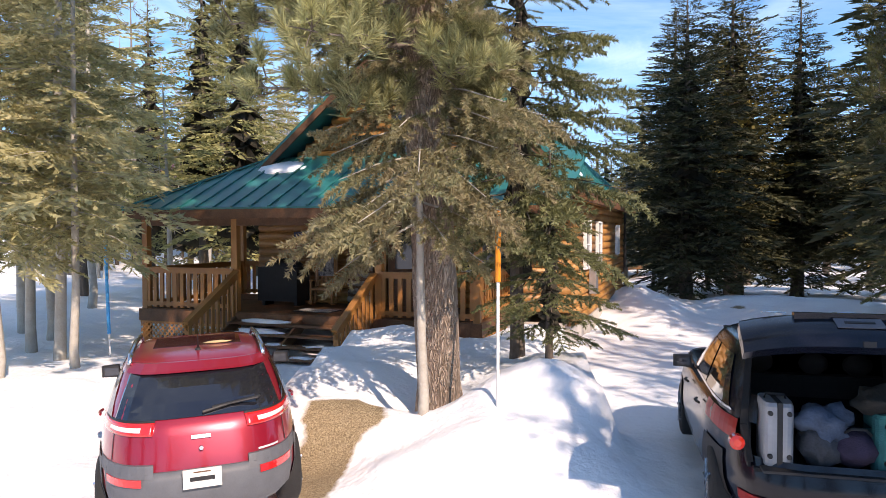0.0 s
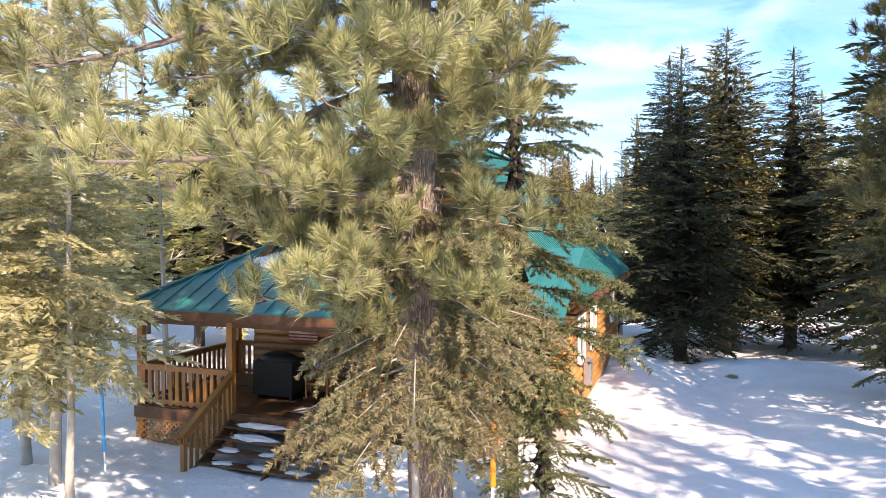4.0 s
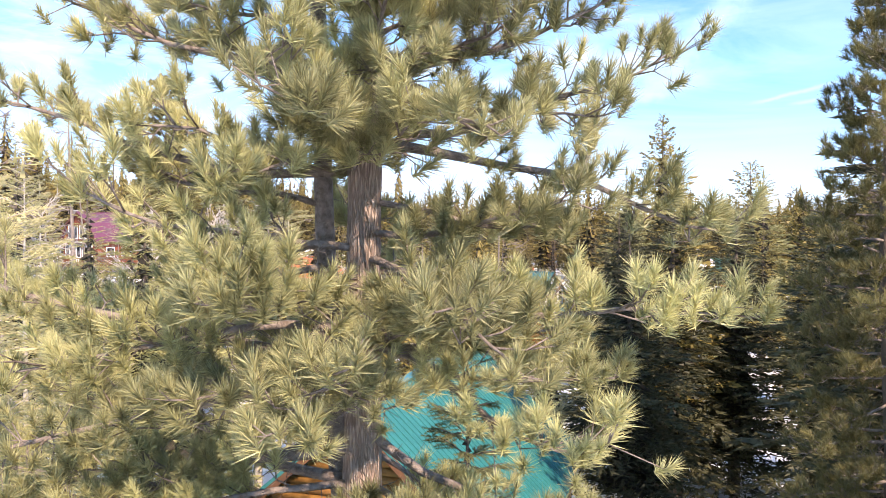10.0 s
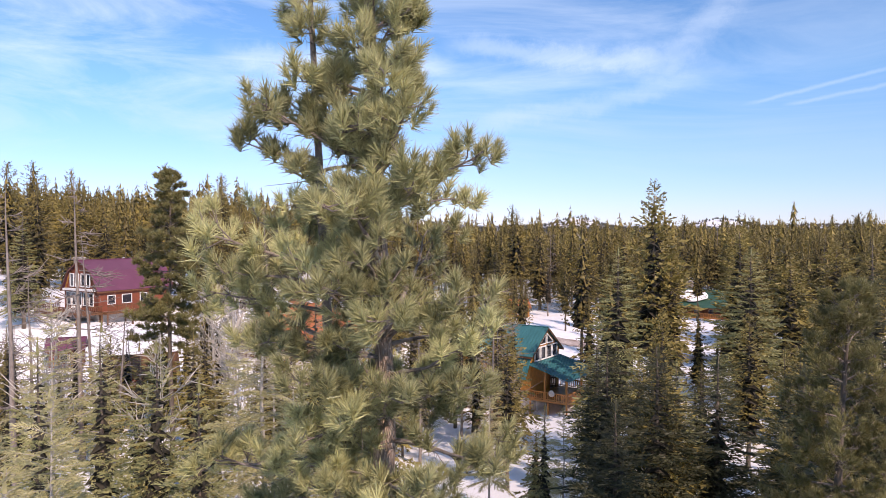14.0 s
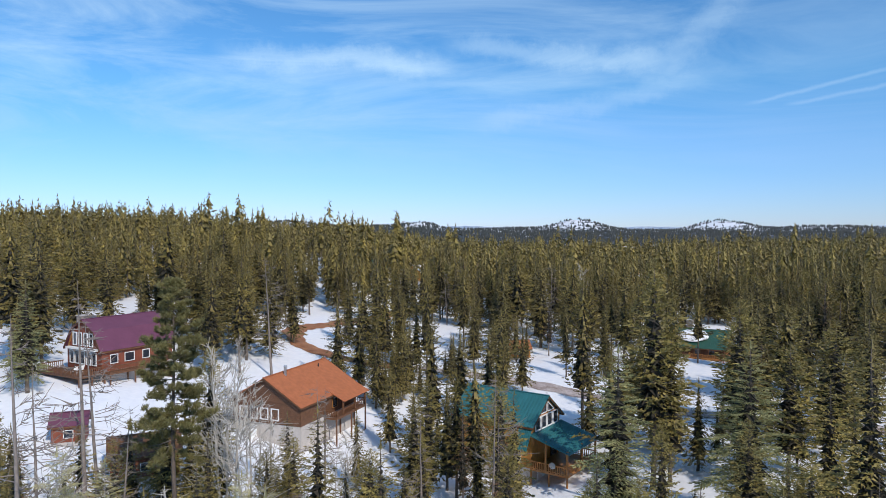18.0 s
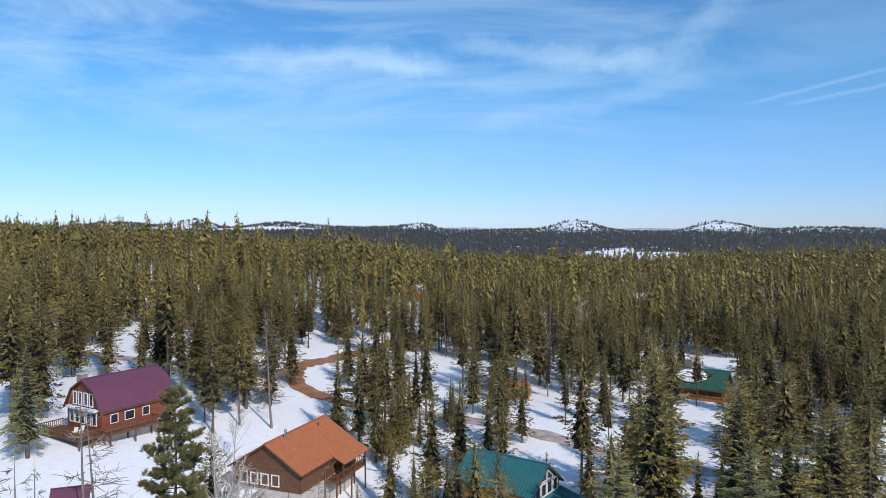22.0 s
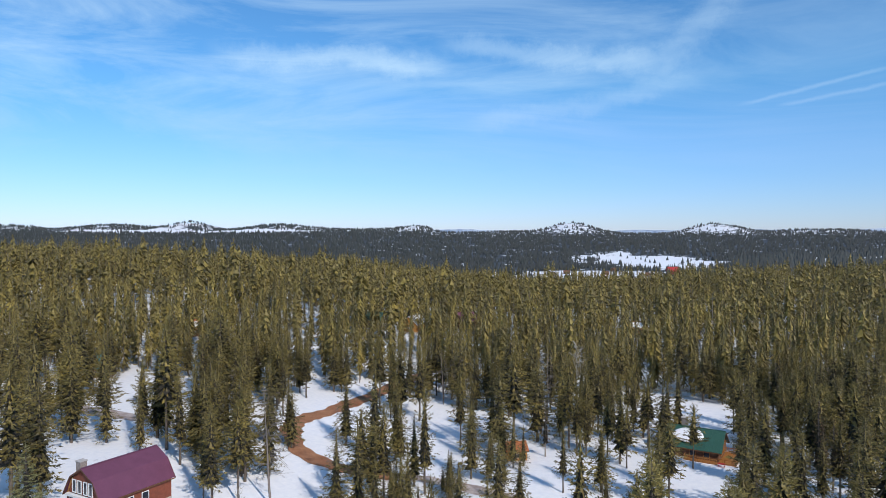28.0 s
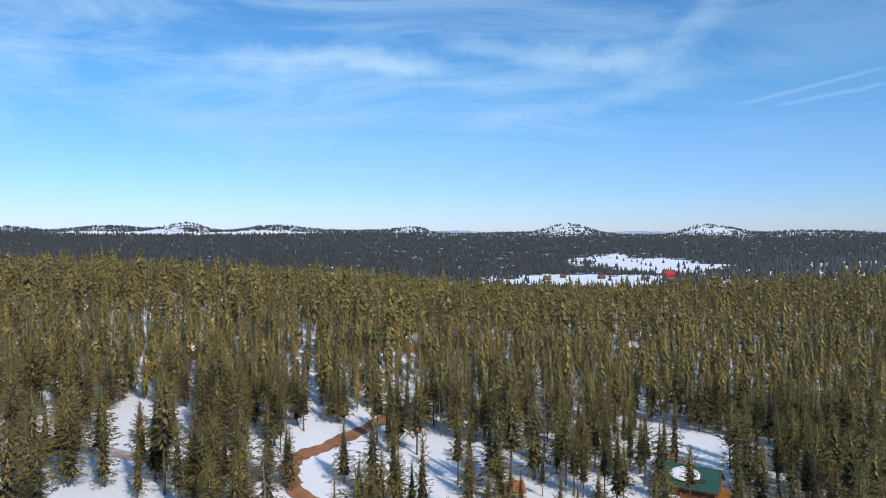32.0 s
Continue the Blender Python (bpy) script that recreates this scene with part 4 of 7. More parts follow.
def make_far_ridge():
    """Mountains on the skyline, the blue of distance haze put into their colour."""
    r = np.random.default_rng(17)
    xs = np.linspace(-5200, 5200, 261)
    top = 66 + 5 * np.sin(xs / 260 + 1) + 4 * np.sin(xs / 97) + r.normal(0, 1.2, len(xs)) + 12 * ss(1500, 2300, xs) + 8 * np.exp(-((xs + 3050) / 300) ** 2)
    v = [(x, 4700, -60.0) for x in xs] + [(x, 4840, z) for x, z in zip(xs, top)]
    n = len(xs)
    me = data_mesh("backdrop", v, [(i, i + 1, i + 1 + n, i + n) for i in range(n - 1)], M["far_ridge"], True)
    tagged(new("backdrop", me), "far mountains painted haze-blue, with thin snow along the horizon", "mountains", kind="structure")


make_far_ridge()
# trees that stand out by themselves near the neighbours' houses
for key, x, y, h, w in (("fir_mid_0", -14.5, 118, 18, 1.0), ("fir_mid_1", -11, 112, 15, 1.0), ("fir_mid_2", -7.5, 96, 13, 0.9), ("fir_mid_0", -4, 92, 12, 0.9),
                        ("pine_mid_1", 3.6, 77, 17, 1.1), ("fir_mid_1", 7, 104, 17, 1.0), ("pine_mid_2", 18.7, 75, 17, 1.2), ("fir_mid_2", 15.5, 101, 7, 1.0), ("fir_mid_0", -65, 110, 21, 1.1), ("fir_mid_1", -62, 99, 12, 1.0),
                        ("pine_mid_1", 6.4, 79, 15, 1.1), ("pine_mid_0", 1.6, 79.5, 16, 1.1), ("fir_mid_2", 29, 94, 24, 1.0), ("fir_mid_1", -10.5, 82, 10, 1.0), ("pine_mid_0", -38, 112, 19, 1.1), ("fir_mid_0", -41, 121, 17, 1.0), ("pine_mid_2", -35, 117, 18, 1.0),
                        ("fir_mid_2", 0.5, 84, 14, 1.0), ("fir_brown", 2.2, 75, 13, 1.0), ("fir_mid_1", -29, 70, 9, 1.0), ("fir_mid_0", -46, 68, 9, 1.0), ("fir_mid_2", -40, 62, 10, 1.1)):
    plant(key, x, y, h, 37 * x, wide=w)
_r = np.random.default_rng(31)
for x, y, h in ((15.4, 143.5, 11), (17.7, 144.5, 9), (13.4, 147, 14)):
    plant("fir_mid_%d" % (int(h) % 3), x, y, h, 30 * x)
for i in range(13):
    plant(("pine_mid_%d" if i % 2 else "fir_mid_%d") % (i % 3), _r.uniform(0, 44), _r.uniform(120, 165), _r.uniform(8, 17), 40 * i, wide=_r.uniform(0.95, 1.2))
# the stand between the gambrel house and the road, and young firs beside the log house
for i in range(17):
    fx_, fy_ = _r.uniform(-50, -30), _r.uniform(113, 150)
    plant(("fir_mid_%d" if i % 3 else "pine_mid_%d") % (i % 3), fx_ if fy_ > 122 else max(fx_, -41), fy_, _r.uniform(13, 20), 40 * i, wide=_r.uniform(0.95, 1.2))
for i in range(17):
    plant("fir_mid_%d" % (i % 3), _r.uniform(-19, 4), _r.uniform(97, 134), _r.uniform(5, 12), 40 * i, wide=_r.uniform(1.0, 1.3))
for i in range(26):
    plant(("fir_twig_%d" if i % 3 else "pine_twig_%d") % (i % 2), _r.uniform(-46, -3), _r.uniform(50, 73), _r.uniform(6.5, 11.5), 50 * i, wide=1.25)
for i in range(12):
    plant(("fir_twig_%d" if i % 2 else "pine_twig_%d") % (i // 2 % 2), _r.uniform(20, 58), _r.uniform(46, 100), _r.uniform(6, 10), 50 * i, wide=1.1)
for key, x, y, h, tilt in (("snag_a", -36, 70, 19, 2), ("snag_b", -36.5, 60, 17, 0), ("aspen_a", -25, 78, 10.5, 3), ("aspen_b", -23, 79, 9.5, -2), ("aspen_a", -27, 76, 9, 4), ("aspen_b", -21, 77, 9, 0), ("aspen_a", -2.5, 76, 9, 2),
                           ("aspen_b", -24.2, 74, 8.5, -4), ("snag_b", -14, 80, 13, 1), ("aspen_b", -12, 74, 8, 3), ("aspen_a", -31, 100, 11, 8), ("snag_a", -30, 66, 11, 14), ("snag_b", -20, 130, 16, 0), ("aspen_a", 5.5, 76, 10, 4)):
    plant_bare(key, x, y, h, 53 * x, tilt)

# middle ground: key, place, height of the top, width
for key, x, y, top, w in (
      ("fir_light_0", -23.6, 40.3, 15.2, 1.25), ("fir_twig_0", -18.3, 40.3, 12.7, 1.20), ("fir_twig_1", -17.2, 46.3, 12.4, 1.20), ("fir_light_1", -13.5, 44.3, 12.4, 1.20), ("fir_near_1", 16.0, 61.3, 18.1, 1.25), ("fir_near_2", 15.6, 44.3, 10.9, 1.30),
      ("fir_twig_0", 18.8, 48.3, 10.0, 1.30), ("fir_twig_1", 21.8, 42.3, 11.9, 1.20), ("fir_light_0", 6.7, 36.3, 9.8, 1.10), ("pine_twig_0", 25.8, 56.3, 12.4, 1.30), ("pine_twig_1", 26.8, 48.3, 12.0, 1.30), ("pine_twig_0", 35.2, 80.3, 20.3, 1.40),
      ("fir_near_0", -57.3, 93.3, 21.9, 1.25), ("pine_twig_1", 24.5, 78.3, 25.4, 1.00), ("fir_twig_0", 37.3, 58.3, 19.1, 1.30), ("pine_twig_1", 37.7, 73.3, 16.3, 1.30), ("pine_twig_0", 26.5, 78.3, 17.4, 1.20), ("fir_twig_1", -31.2, 48.3, 12.0, 1.20),
      ("fir_light_1", -27.1, 53.3, 10.2, 1.00)):
    plant(key, x, y, top - float(land(x, y)), 61 * x, wide=w)
for key, x, y, top, tilt in (
      ("snag_a", -28.3, 44.3, 23.1, 1), ("snag_b", -30.2, 56.3, 24.5, -1), ("snag_a", -26.5, 54.3, 14.1, 6), ("aspen_a", -22.8, 68.3, 16.9, 2), ("aspen_b", -20.4, 65.3, 15.4, -4), ("aspen_a", -24.8, 70.3, 14.4, 5),
      ("aspen_b", -19.1, 66.3, 14.0, 0), ("aspen_a", -16.1, 62.3, 11.5, -3), ("aspen_b", -19.7, 60.3, 14.7, 3), ("aspen_a", -8.8, 64.3, 9.1, 2), ("snag_b", -11.7, 62.3, 14.7, 0), ("snag_a", -29.8, 118.3, 24.6, 1),
      ("snag_b", -2.0, 62.3, 12.6, 0), ("aspen_b", -17.3, 58.3, 14.5, -5), ("snag_a", 4.4, 60.3, 16.2, -3), ("aspen_a", -25.3, 42.3, 14.6, 3), ("aspen_b", -16.3, 38.3, 13.6, -4)):
    plant_bare(key, x, y, top - float(land(x, y)), 53 * x, tilt)
for key, x, y, top, w in (("fir_brown", 5.0, 60.3, 11.8, 1.20),
      ("pine_twig_0", 5.3, 54.3, 10.9, 1.10),
      ("fir_twig_1", 6.0, 42.3, 7.4, 1.10),
      ("fir_light_1", 3.3, 46.3, 10.1, 1.00),
      ("fir_near_0", 11.7, 50.3, 11.7, 1.20), ("pine_twig_0", 5.7, 66.0, 13.5, 1.1), ("fir_twig_0", 7.4, 70.0, 12.0, 1.1),
      ("fir_near_2", 29.4, 64.3, 18.0, 1.30),
      ("pine_twig_1", 44.3, 76.3, 18.3, 1.40),
      ("pine_twig_1", 42.1, 98.3, 15.2, 1.40),
      ("fir_twig_1", 61.7, 98.3, 16.5, 1.30),
      ("pine_twig_0", 56.3, 110.3, 16.2, 1.20),
      ("fir_twig_0", 50.7, 90.3, 15.5, 1.20),
      ("pine_twig_1", 31.8, 94.3, 12.8, 1.20)):
    plant(key, x, y, top - float(land(x, y)), 61 * x, wide=w)


# ---- the tall pine in front of the camera ----
def stem_main(z):
    x = np.interp(z, (0, 8, 12, 17, 24), (-0.72, -0.9, -0.85, -0.7, -0.98))
    return np.array((x, np.interp(z, (0, 5, 9, 16, 24), (9.05, 7.9, 7.3, 7.1, 7.2)), z))


def stem_side(z):
    x = np.interp(z, (7.5, 9, 12, 17, 23), (-0.88, -1.15, -1.32, -1.45, -1.75))
    return np.array((x, np.interp(z, (7.5, 9, 16, 24), (7.55, 7.6, 7.55, 7.6)), z))


def tuft_shape(r, n, length, half=0.0034):
    """A dense brush of long needles round the end of a twig that points along z."""
    out = []
    for i in range(n):
        t = r.random()
        az = r.uniform(0, 6.283)
        th = radians((6 + 62 * r.random() ** 0.75) * (1.25 - 0.6 * t))
        d = np.array((math.cos(az) * math.sin(th), math.sin(az) * math.sin(th), math.cos(th)))
        p = np.array((0, 0, 0.17 * t - 0.11))
        s = np.cross(d, r.normal(0, 1, 3))
        s /= np.linalg.norm(s)
        ln = length * r.uniform(0.75, 1.15)
        w = half * r.uniform(0.8, 1.25)
        out.append((p - s * w, p + s * w, p + d * ln))
    return np.array(out)


def frame_to(d):
    d = d / np.linalg.norm(d)
    a = np.cross(d, (0.3, 0.9, 0.2))
    a /= np.linalg.norm(a)
    return np.stack([a, np.cross(d, a), d], -1)


# how far the crown reaches at each height: to the west, to the east, towards the drive, towards the cabin
CROWN_Z = (3.5, 5, 6, 7, 8, 9, 10, 11, 12, 13, 14, 15, 16, 17, 18, 19, 20, 21, 22, 23)
CROWN_W = (1.5, 2.0, 3.4, 4.1, 4.2, 4.1, 4.0, 3.9, 3.7, 3.3, 2.7, 2.0, 2.0, 2.0, 2.3, 2.3, 1.7, 1.4, 0.8, 0.2)
CROWN_E = (1.0, 1.3, 1.5, 1.3, 1.6, 2.7, 2.4, 3.2, 2.7, 3.3, 3.0, 2.6, 2.0, 2.0, 2.1, 1.9, 1.45, 1.1, 0.6, 0.2)
CROWN_S = (1.1, 1.8, 2.3, 2.5, 2.5, 2.2, 2.4, 2.4, 2.3, 2.2, 2.1, 1.9, 1.8, 1.8, 1.9, 1.8, 1.45, 1.1, 0.6, 0.2)
CROWN_N = (1.2, 2.0, 2.6, 3.0, 3.2, 3.2, 3.2, 3.2, 3.0, 2.8, 2.5, 2.2, 2.0, 1.9, 2.0, 1.9, 1.5, 1.1, 0.6, 0.2)


def crown_reach(z, az):
    c, s = math.cos(az), math.sin(az)
    across = np.interp(z, CROWN_Z, CROWN_E if c > 0 else CROWN_W)
    along = np.interp(z, CROWN_Z, CROWN_N if s > 0 else CROWN_S)
    return across * along / math.hypot(along * c, across * s)


def pine_limb(r, tufts, p0, az, reach, el0, dense, bare=0.3):
    """A crooked limb with upturned twigs, each ending in a brush of needles; its inner share is bare."""
    h = np.array((math.cos(az), math.sin(az), 0))
    sidev = np.array((-h[1], h[0], 0))
    n = 9
    path = [p0]
    d = h * math.cos(el0) + np.array((0, 0, math.sin(el0)))
    for k in range(1, n):
        t = k / (n - 1)
        d = d + r.normal(0, 0.15, 3) * (1, 1, 0.8) + np.array((0, 0, 0.09 * t - 0.02))
        d += 0.12 * (h - d * 0.6)
        d /= np.linalg.norm(d)
        path.append(path[-1] + d * reach / (n - 1))
    path = np.array(path)
    r0 = 0.014 + 0.0125 * reach
    wood = [tube(path, [r0 * (1.05 - 0.86 * k / (n - 1)) for k in range(n)], 6)]
    needles = []

    def burst(p, dd):
        axis = dd * 0.55 + np.array((0, 0, r.uniform(0.3, 1.0)))
        tri = tufts[r.integers(len(tufts))] * r.uniform(0.75, 1.2)
        needles.append(tri @ frame_to(axis).T + p)

    count = max(3, int(dense * (3 + 5.4 * reach)))
    for k in range(count):
        t = bare + (1 - bare) * ((k + r.random()) / count) ** 0.85
        q = t * (n - 1)
        j = min(int(q), n - 2)
        b = path[j] + (path[j + 1] - path[j]) * (q - j)
        dirn = path[j + 1] - path[j]
        dirn = dirn / np.linalg.norm(dirn)
        d = dirn * 0.55 + sidev * r.choice((-1, 1)) * r.uniform(0.4, 1.2) + np.array((0, 0, r.uniform(-0.3, 0.75)))
        d /= np.linalg.norm(d)
        ln = r.uniform(0.2, 0.62) * min(1.1, 0.32 + 0.24 * reach)
        m1 = b + d * ln * 0.5 + r.normal(0, 0.035, 3) - np.array((0, 0, 0.03))
        e = b + d * ln + np.array((0, 0, r.uniform(0.02, 0.28) * ln)) + r.normal(0, 0.03, 3)
        wood.append(tube((b, m1, e), (0.011, 0.0085, 0.006), 4))
        burst(e, d)
        for _ in range(1 + (r.random() < 0.85)):
            d2 = d + r.normal(0, 0.5, 3) + np.array((0, 0, 0.25))
            d2 /= np.linalg.norm(d2)
            e2 = m1 + d2 * ln * r.uniform(0.35, 0.75)
            wood.append(tube((m1, e2), (0.007, 0.005), 3))
            burst(e2, d2)
    # dead twigs on the bare inner share
    for k in range(int(2 + 2.2 * reach)):
        q = r.uniform(0.05, bare + 0.25) * (n - 1)
        j = min(int(q), n - 2)
        b = path[j] + (path[j + 1] - path[j]) * (q - j)
        d3 = sidev * r.choice((-1, 1)) * r.uniform(0.3, 1) + h * r.uniform(0, 0.8) + np.array((0, 0, r.uniform(-0.9, 0.4)))
        m3 = b + d3 * r.uniform(0.1, 0.25)
        e3 = m3 + d3 * r.uniform(0.08, 0.22) + r.normal(0, 0.06, 3)
        wood.append(tube((b, m3, e3), (0.0075, 0.005, 0.0025), 3))
        wood.append(tube((m3, m3 + r.normal(0, 0.1, 3)), (0.004, 0.002), 3))
    burst(path[-1], path[-1] - path[-2])
    return wood, needles


def put_limb(tree, wood, needles, mat="needle_long"):
    limb = child("limb", data_mesh("limb", *joined(wood), M["bark_limb"], True), tree)
    child("needles", tri_mesh("needles", np.concatenate(needles), M[mat]), limb)


def make_pine():
    r = np.random.default_rng(21)
    tufts = [tuft_shape(r, 124, 0.175, 0.0048) for _ in range(7)]
    bold = [tuft_shape(r, 92, 0.18, 0.0061) for _ in range(7)]
    tree = tagged(new("ponderosa_pine"), "tall ponderosa pine with two stems and long olive needles", "tree")
    tree.location = (-0.72, 9.05, 0)
    off = np.array((-0.72, 9.05, 0))
    zs = list(np.linspace(-0.5, 23.1, 40))
    rad = [0.285 * (1 - max(z, 0) / 24.5) ** 0.75 * (1.25 if z < 0.3 else 1) + 0.008 + 0.008 * math.sin(7 * z) for z in zs]
    child("trunk", data_mesh("trunk", *tube([stem_main(z) - off for z in zs], rad, 16), M["bark_pine"], True), tree)
    zs = list(np.linspace(7.2, 22.7, 24))
    rad = [0.125 * (1 - (z - 7) / 17.2) ** 0.8 + 0.01 for z in zs]
    child("second_stem", data_mesh("second_stem", *tube([stem_side(z) - off for z in zs], rad, 10), M["bark_limb"], True), tree)

    # the great limbs: height on the stem, bearing, reach, rise, leafiness
    for z0, az, reach, el, dense in ((9.9, -8, 3.2, -16, 0.62), (13.1, 4, 3.6, 2, 0.8), (14.3, -6, 3.7, 14, 0.7), (11.2, -14, 3.6, 2, 0.85), (9.0, -10, 3.3, -6, 0.75), (7.5, -14, 2.9, -6, 0.3), (12.9, 12, 4.0, -4, 0.9),
                                     (8.6, 186, 4.3, -6, 0.9), (11.1, 176, 4.2, 3, 0.9), (7.4, 200, 4.2, -4, 0.95), (9.7, 192, 4.3, -2, 0.95), (6.6, 190, 4.0, -12, 0.9), (12.6, 184, 3.8, 2, 0.85), (6.0, 215, 3.4, -10, 0.9),
                                     (13.6, 178, 3.3, 18, 0.8), (8.0, 222, 3.6, -2, 0.9), (10.4, 224, 3.6, 0, 0.9), (5.4, 236, 2.7, -14, 0.95), (10.6, 178, 4.4, 4, 0.6), (9.3, 160, 4.2, 0, 0.7),
                                     (10.9, 262, 2.2, -4, 1.0), (11.3, 296, 2.4, -8, 1.0), (11.5, 240, 2.5, -6, 1.0), (8.9, 255, 2.3, 4, 1.0), (9.0, 300, 2.2, 2, 1.0), (10.8, 318, 2.6, -4, 1.0), (13.0, 250, 2.2, -10, 1.0), (13.3, 300, 2.2, -8, 1.0), (11.0, 210, 3.2, -6, 1.0),
                                     (4.3, 195, 2.0, -5, 0.8), (4.6, 215, 2.1, 0, 0.7), (5.0, 180, 2.4, -8, 0.8), (4.8, 240, 1.8, -10, 0.8), (5.3, 200, 2.5, -5, 0.8)):
        put_limb(tree, *pine_limb(r, tufts, stem_main(z0) - off, radians(az), reach, radians(el), dense, 0.3))
    n = 186
    for i in range(n):
        f = (i + r.random()) / n
        z0 = 4.0 + 18.8 * f ** 0.92
        side = z0 > 9 and i % 3 == 0
        az = i * 2.39996 + r.uniform(-0.5, 0.5)
        if i % 3 == 1 or (math.sin(az) > 0.45 and i % 2):
            az = -1.57 + r.uniform(-1.35, 1.35)
        # bare stretches of the stem that show from the drive
        if (9.5 < z0 < 10.4 or 12.1 < z0 < 12.7) and math.sin(az) < -0.45:
            continue
        p0 = (stem_side if side else stem_main)(min(z0, 22.2 if side else 22.8)) - off
        reach = crown_reach(z0, az) * r.uniform(0.62, 1.0)
        if side:
            reach *= 0.9 if z0 < 19 else 0.7
        el0 = radians(np.interp(z0, (3, 10, 16, 19, 23), (-22, -8, 6, 26, 58)) + r.uniform(-14, 14))
        put_limb(tree, *pine_limb(r, tufts if z0 < 14.5 else bold, p0, az, reach, el0, 1.0 if z0 < 14.5 else 0.72, 0.24))
    # short leafy limbs close to the stems
    for i in range(64):
        z0 = 12.6 + 8.6 * (i + r.random()) / 64 if i % 4 else r.uniform(4.2, 8.8)
        side = z0 > 9 and i % 3 == 0
        p0 = (stem_side if side else stem_main)(z0) - off
        az = -1.57 + r.uniform(-1.7, 1.7)
        put_limb(tree, *pine_limb(r, tufts if z0 < 14.5 else bold, p0, az, r.uniform(0.5, 1.2), radians(r.uniform(-10, 35)), 1.0 if z0 < 14.5 else 0.8, 0.2))
    # the two leading tips
    for fn, top, low in ((stem_main, 23.2, 1.7), (stem_side, 22.75, 0.6)):
        tip = []
        for k in range(int(16 + 14 * low)):
            z = top - low * (k / (16 + 14 * low)) ** 0.9
            a = k * 2.4
            d = np.array((math.cos(a) * 0.6, math.sin(a) * 0.6, 1.0))
            e = fn(z) - off + d * (0.05 + 0.12 * (top - z)) * 0.8
            tip.append(bold[r.integers(7)] * 0.95 @ frame_to(d).T + e)
        child("leader_needles", tri_mesh("leader_needles", np.concatenate(tip), M["needle_long"]), tree)


def make_open_pine(x, y, height, low, wide, seed, label, needles=44, size=0.2, half=0.0075, limbs=135):
    """A broad-crowned pine with plump, darker brushes on crooked limbs."""
    r = np.random.default_rng(seed)
    tufts = [tuft_shape(r, needles, size, half) for _ in range(5)]
    tree = tagged(new("pine_tree"), label, "tree", "broad pines")
    tree.location = (x, y, float(land(x, y)))
    zs = np.linspace(-0.4, height - 0.2, 24)
    child("trunk", data_mesh("trunk", *tube([(0.1 * math.sin(z * 0.4), 0.08 * math.cos(z * 0.5), z) for z in zs], [0.23 * (1 - max(z, 0) / height) ** 0.8 + 0.012 for z in zs], 10), M["bark_dark"], True), tree)
    n = limbs
    for i in range(n):
        f = (i + r.random()) / n
        z0 = low + (height - 0.3 - low) * f
        reach = wide * (min(1.0, 0.72 + 1.5 * f)) * (1.02 - f) ** 0.55 * r.uniform(0.6, 1.1) + 0.2
        put_limb(tree, *pine_limb(r, tufts, np.array((0.1 * math.sin(z0 * 0.4), 0.08 * math.cos(z0 * 0.5), z0)), i * 2.39996 + r.uniform(-0.4, 0.4), reach, radians(-18 + 62 * f ** 1.6 + r.uniform(-10, 10)), 1.15, 0.22), "needle_drive")
    child("leader_needles", tri_mesh("leader_needles", np.concatenate([tufts[k % 5] + np.array((0.1 * math.sin(height * 0.4), 0.05, height - 0.12 * k)) for k in range(6)]), M["needle_drive"]), tree)


make_pine()
make_open_pine(9.9, 15.4, 17.6, 3.0, 2.3, 44, "dark ponderosa pine standing beside the snowy drive")
make_open_pine(-22.3, 55.3, 25.0, 11.0, 3.5, 45, "broad old pine with an open crown before the neighbours", 26, 0.36, 0.022, 80)

# young firs round the pine
ax = []
KINDS["fir_pale"] = (5.4, tri_mesh("crown", grow(np.random.default_rng(5), SPRAY_FOX, 5.4, 1.6, 0.4, 78, shape=0.4, lift=(-26, 10), ragged=0.5, axes=ax), M["needle_pale"]),
                     data_mesh("trunk", *boughs(ax, trunk_data(5.4, 0.06, seed=77), 0.016), M["bark_pale"], True))
plant("fir_pale", -0.88, 8.05, 5.6, 20, "young fir with yellowing needles and a pale trunk", group="trees by the cabin")
plant("fir_porch", 0.35, 10.9, 9.4, 40, wide=0.98, group="trees by the cabin")
plant("fir_young", 0.75, 9.9, 3.3, 10, "small fir sapling beside the ploughed bank", wide=1.45, group="trees by the cabin")
# unseen woods behind and beside the parked cars, added to shade the drive
for x, y, h in ((7.1, -1.8, 11.8), (8.9, -2.9, 13), (10.8, 3.2, 13), (9.4, 0.4, 11), (12.2, 4.6, 15), (12.8, 1.6, 16), (14.4, 6.2, 16), (10.2, -3.6, 15), (11.0, 0.5, 14), (13, -4, 13), (-9, -9, 13), (2, -16, 15), (16, 4, 14), (-14, -3, 14), (18, -12, 16), (-4, -22, 16), (9, -20, 15)):
    plant("fir_mid_%d" % (int(abs(x)) % 3), x, y, h, 40 * x, "unseen tall fir added behind the parked cars for shade", group="trees by the cabin")
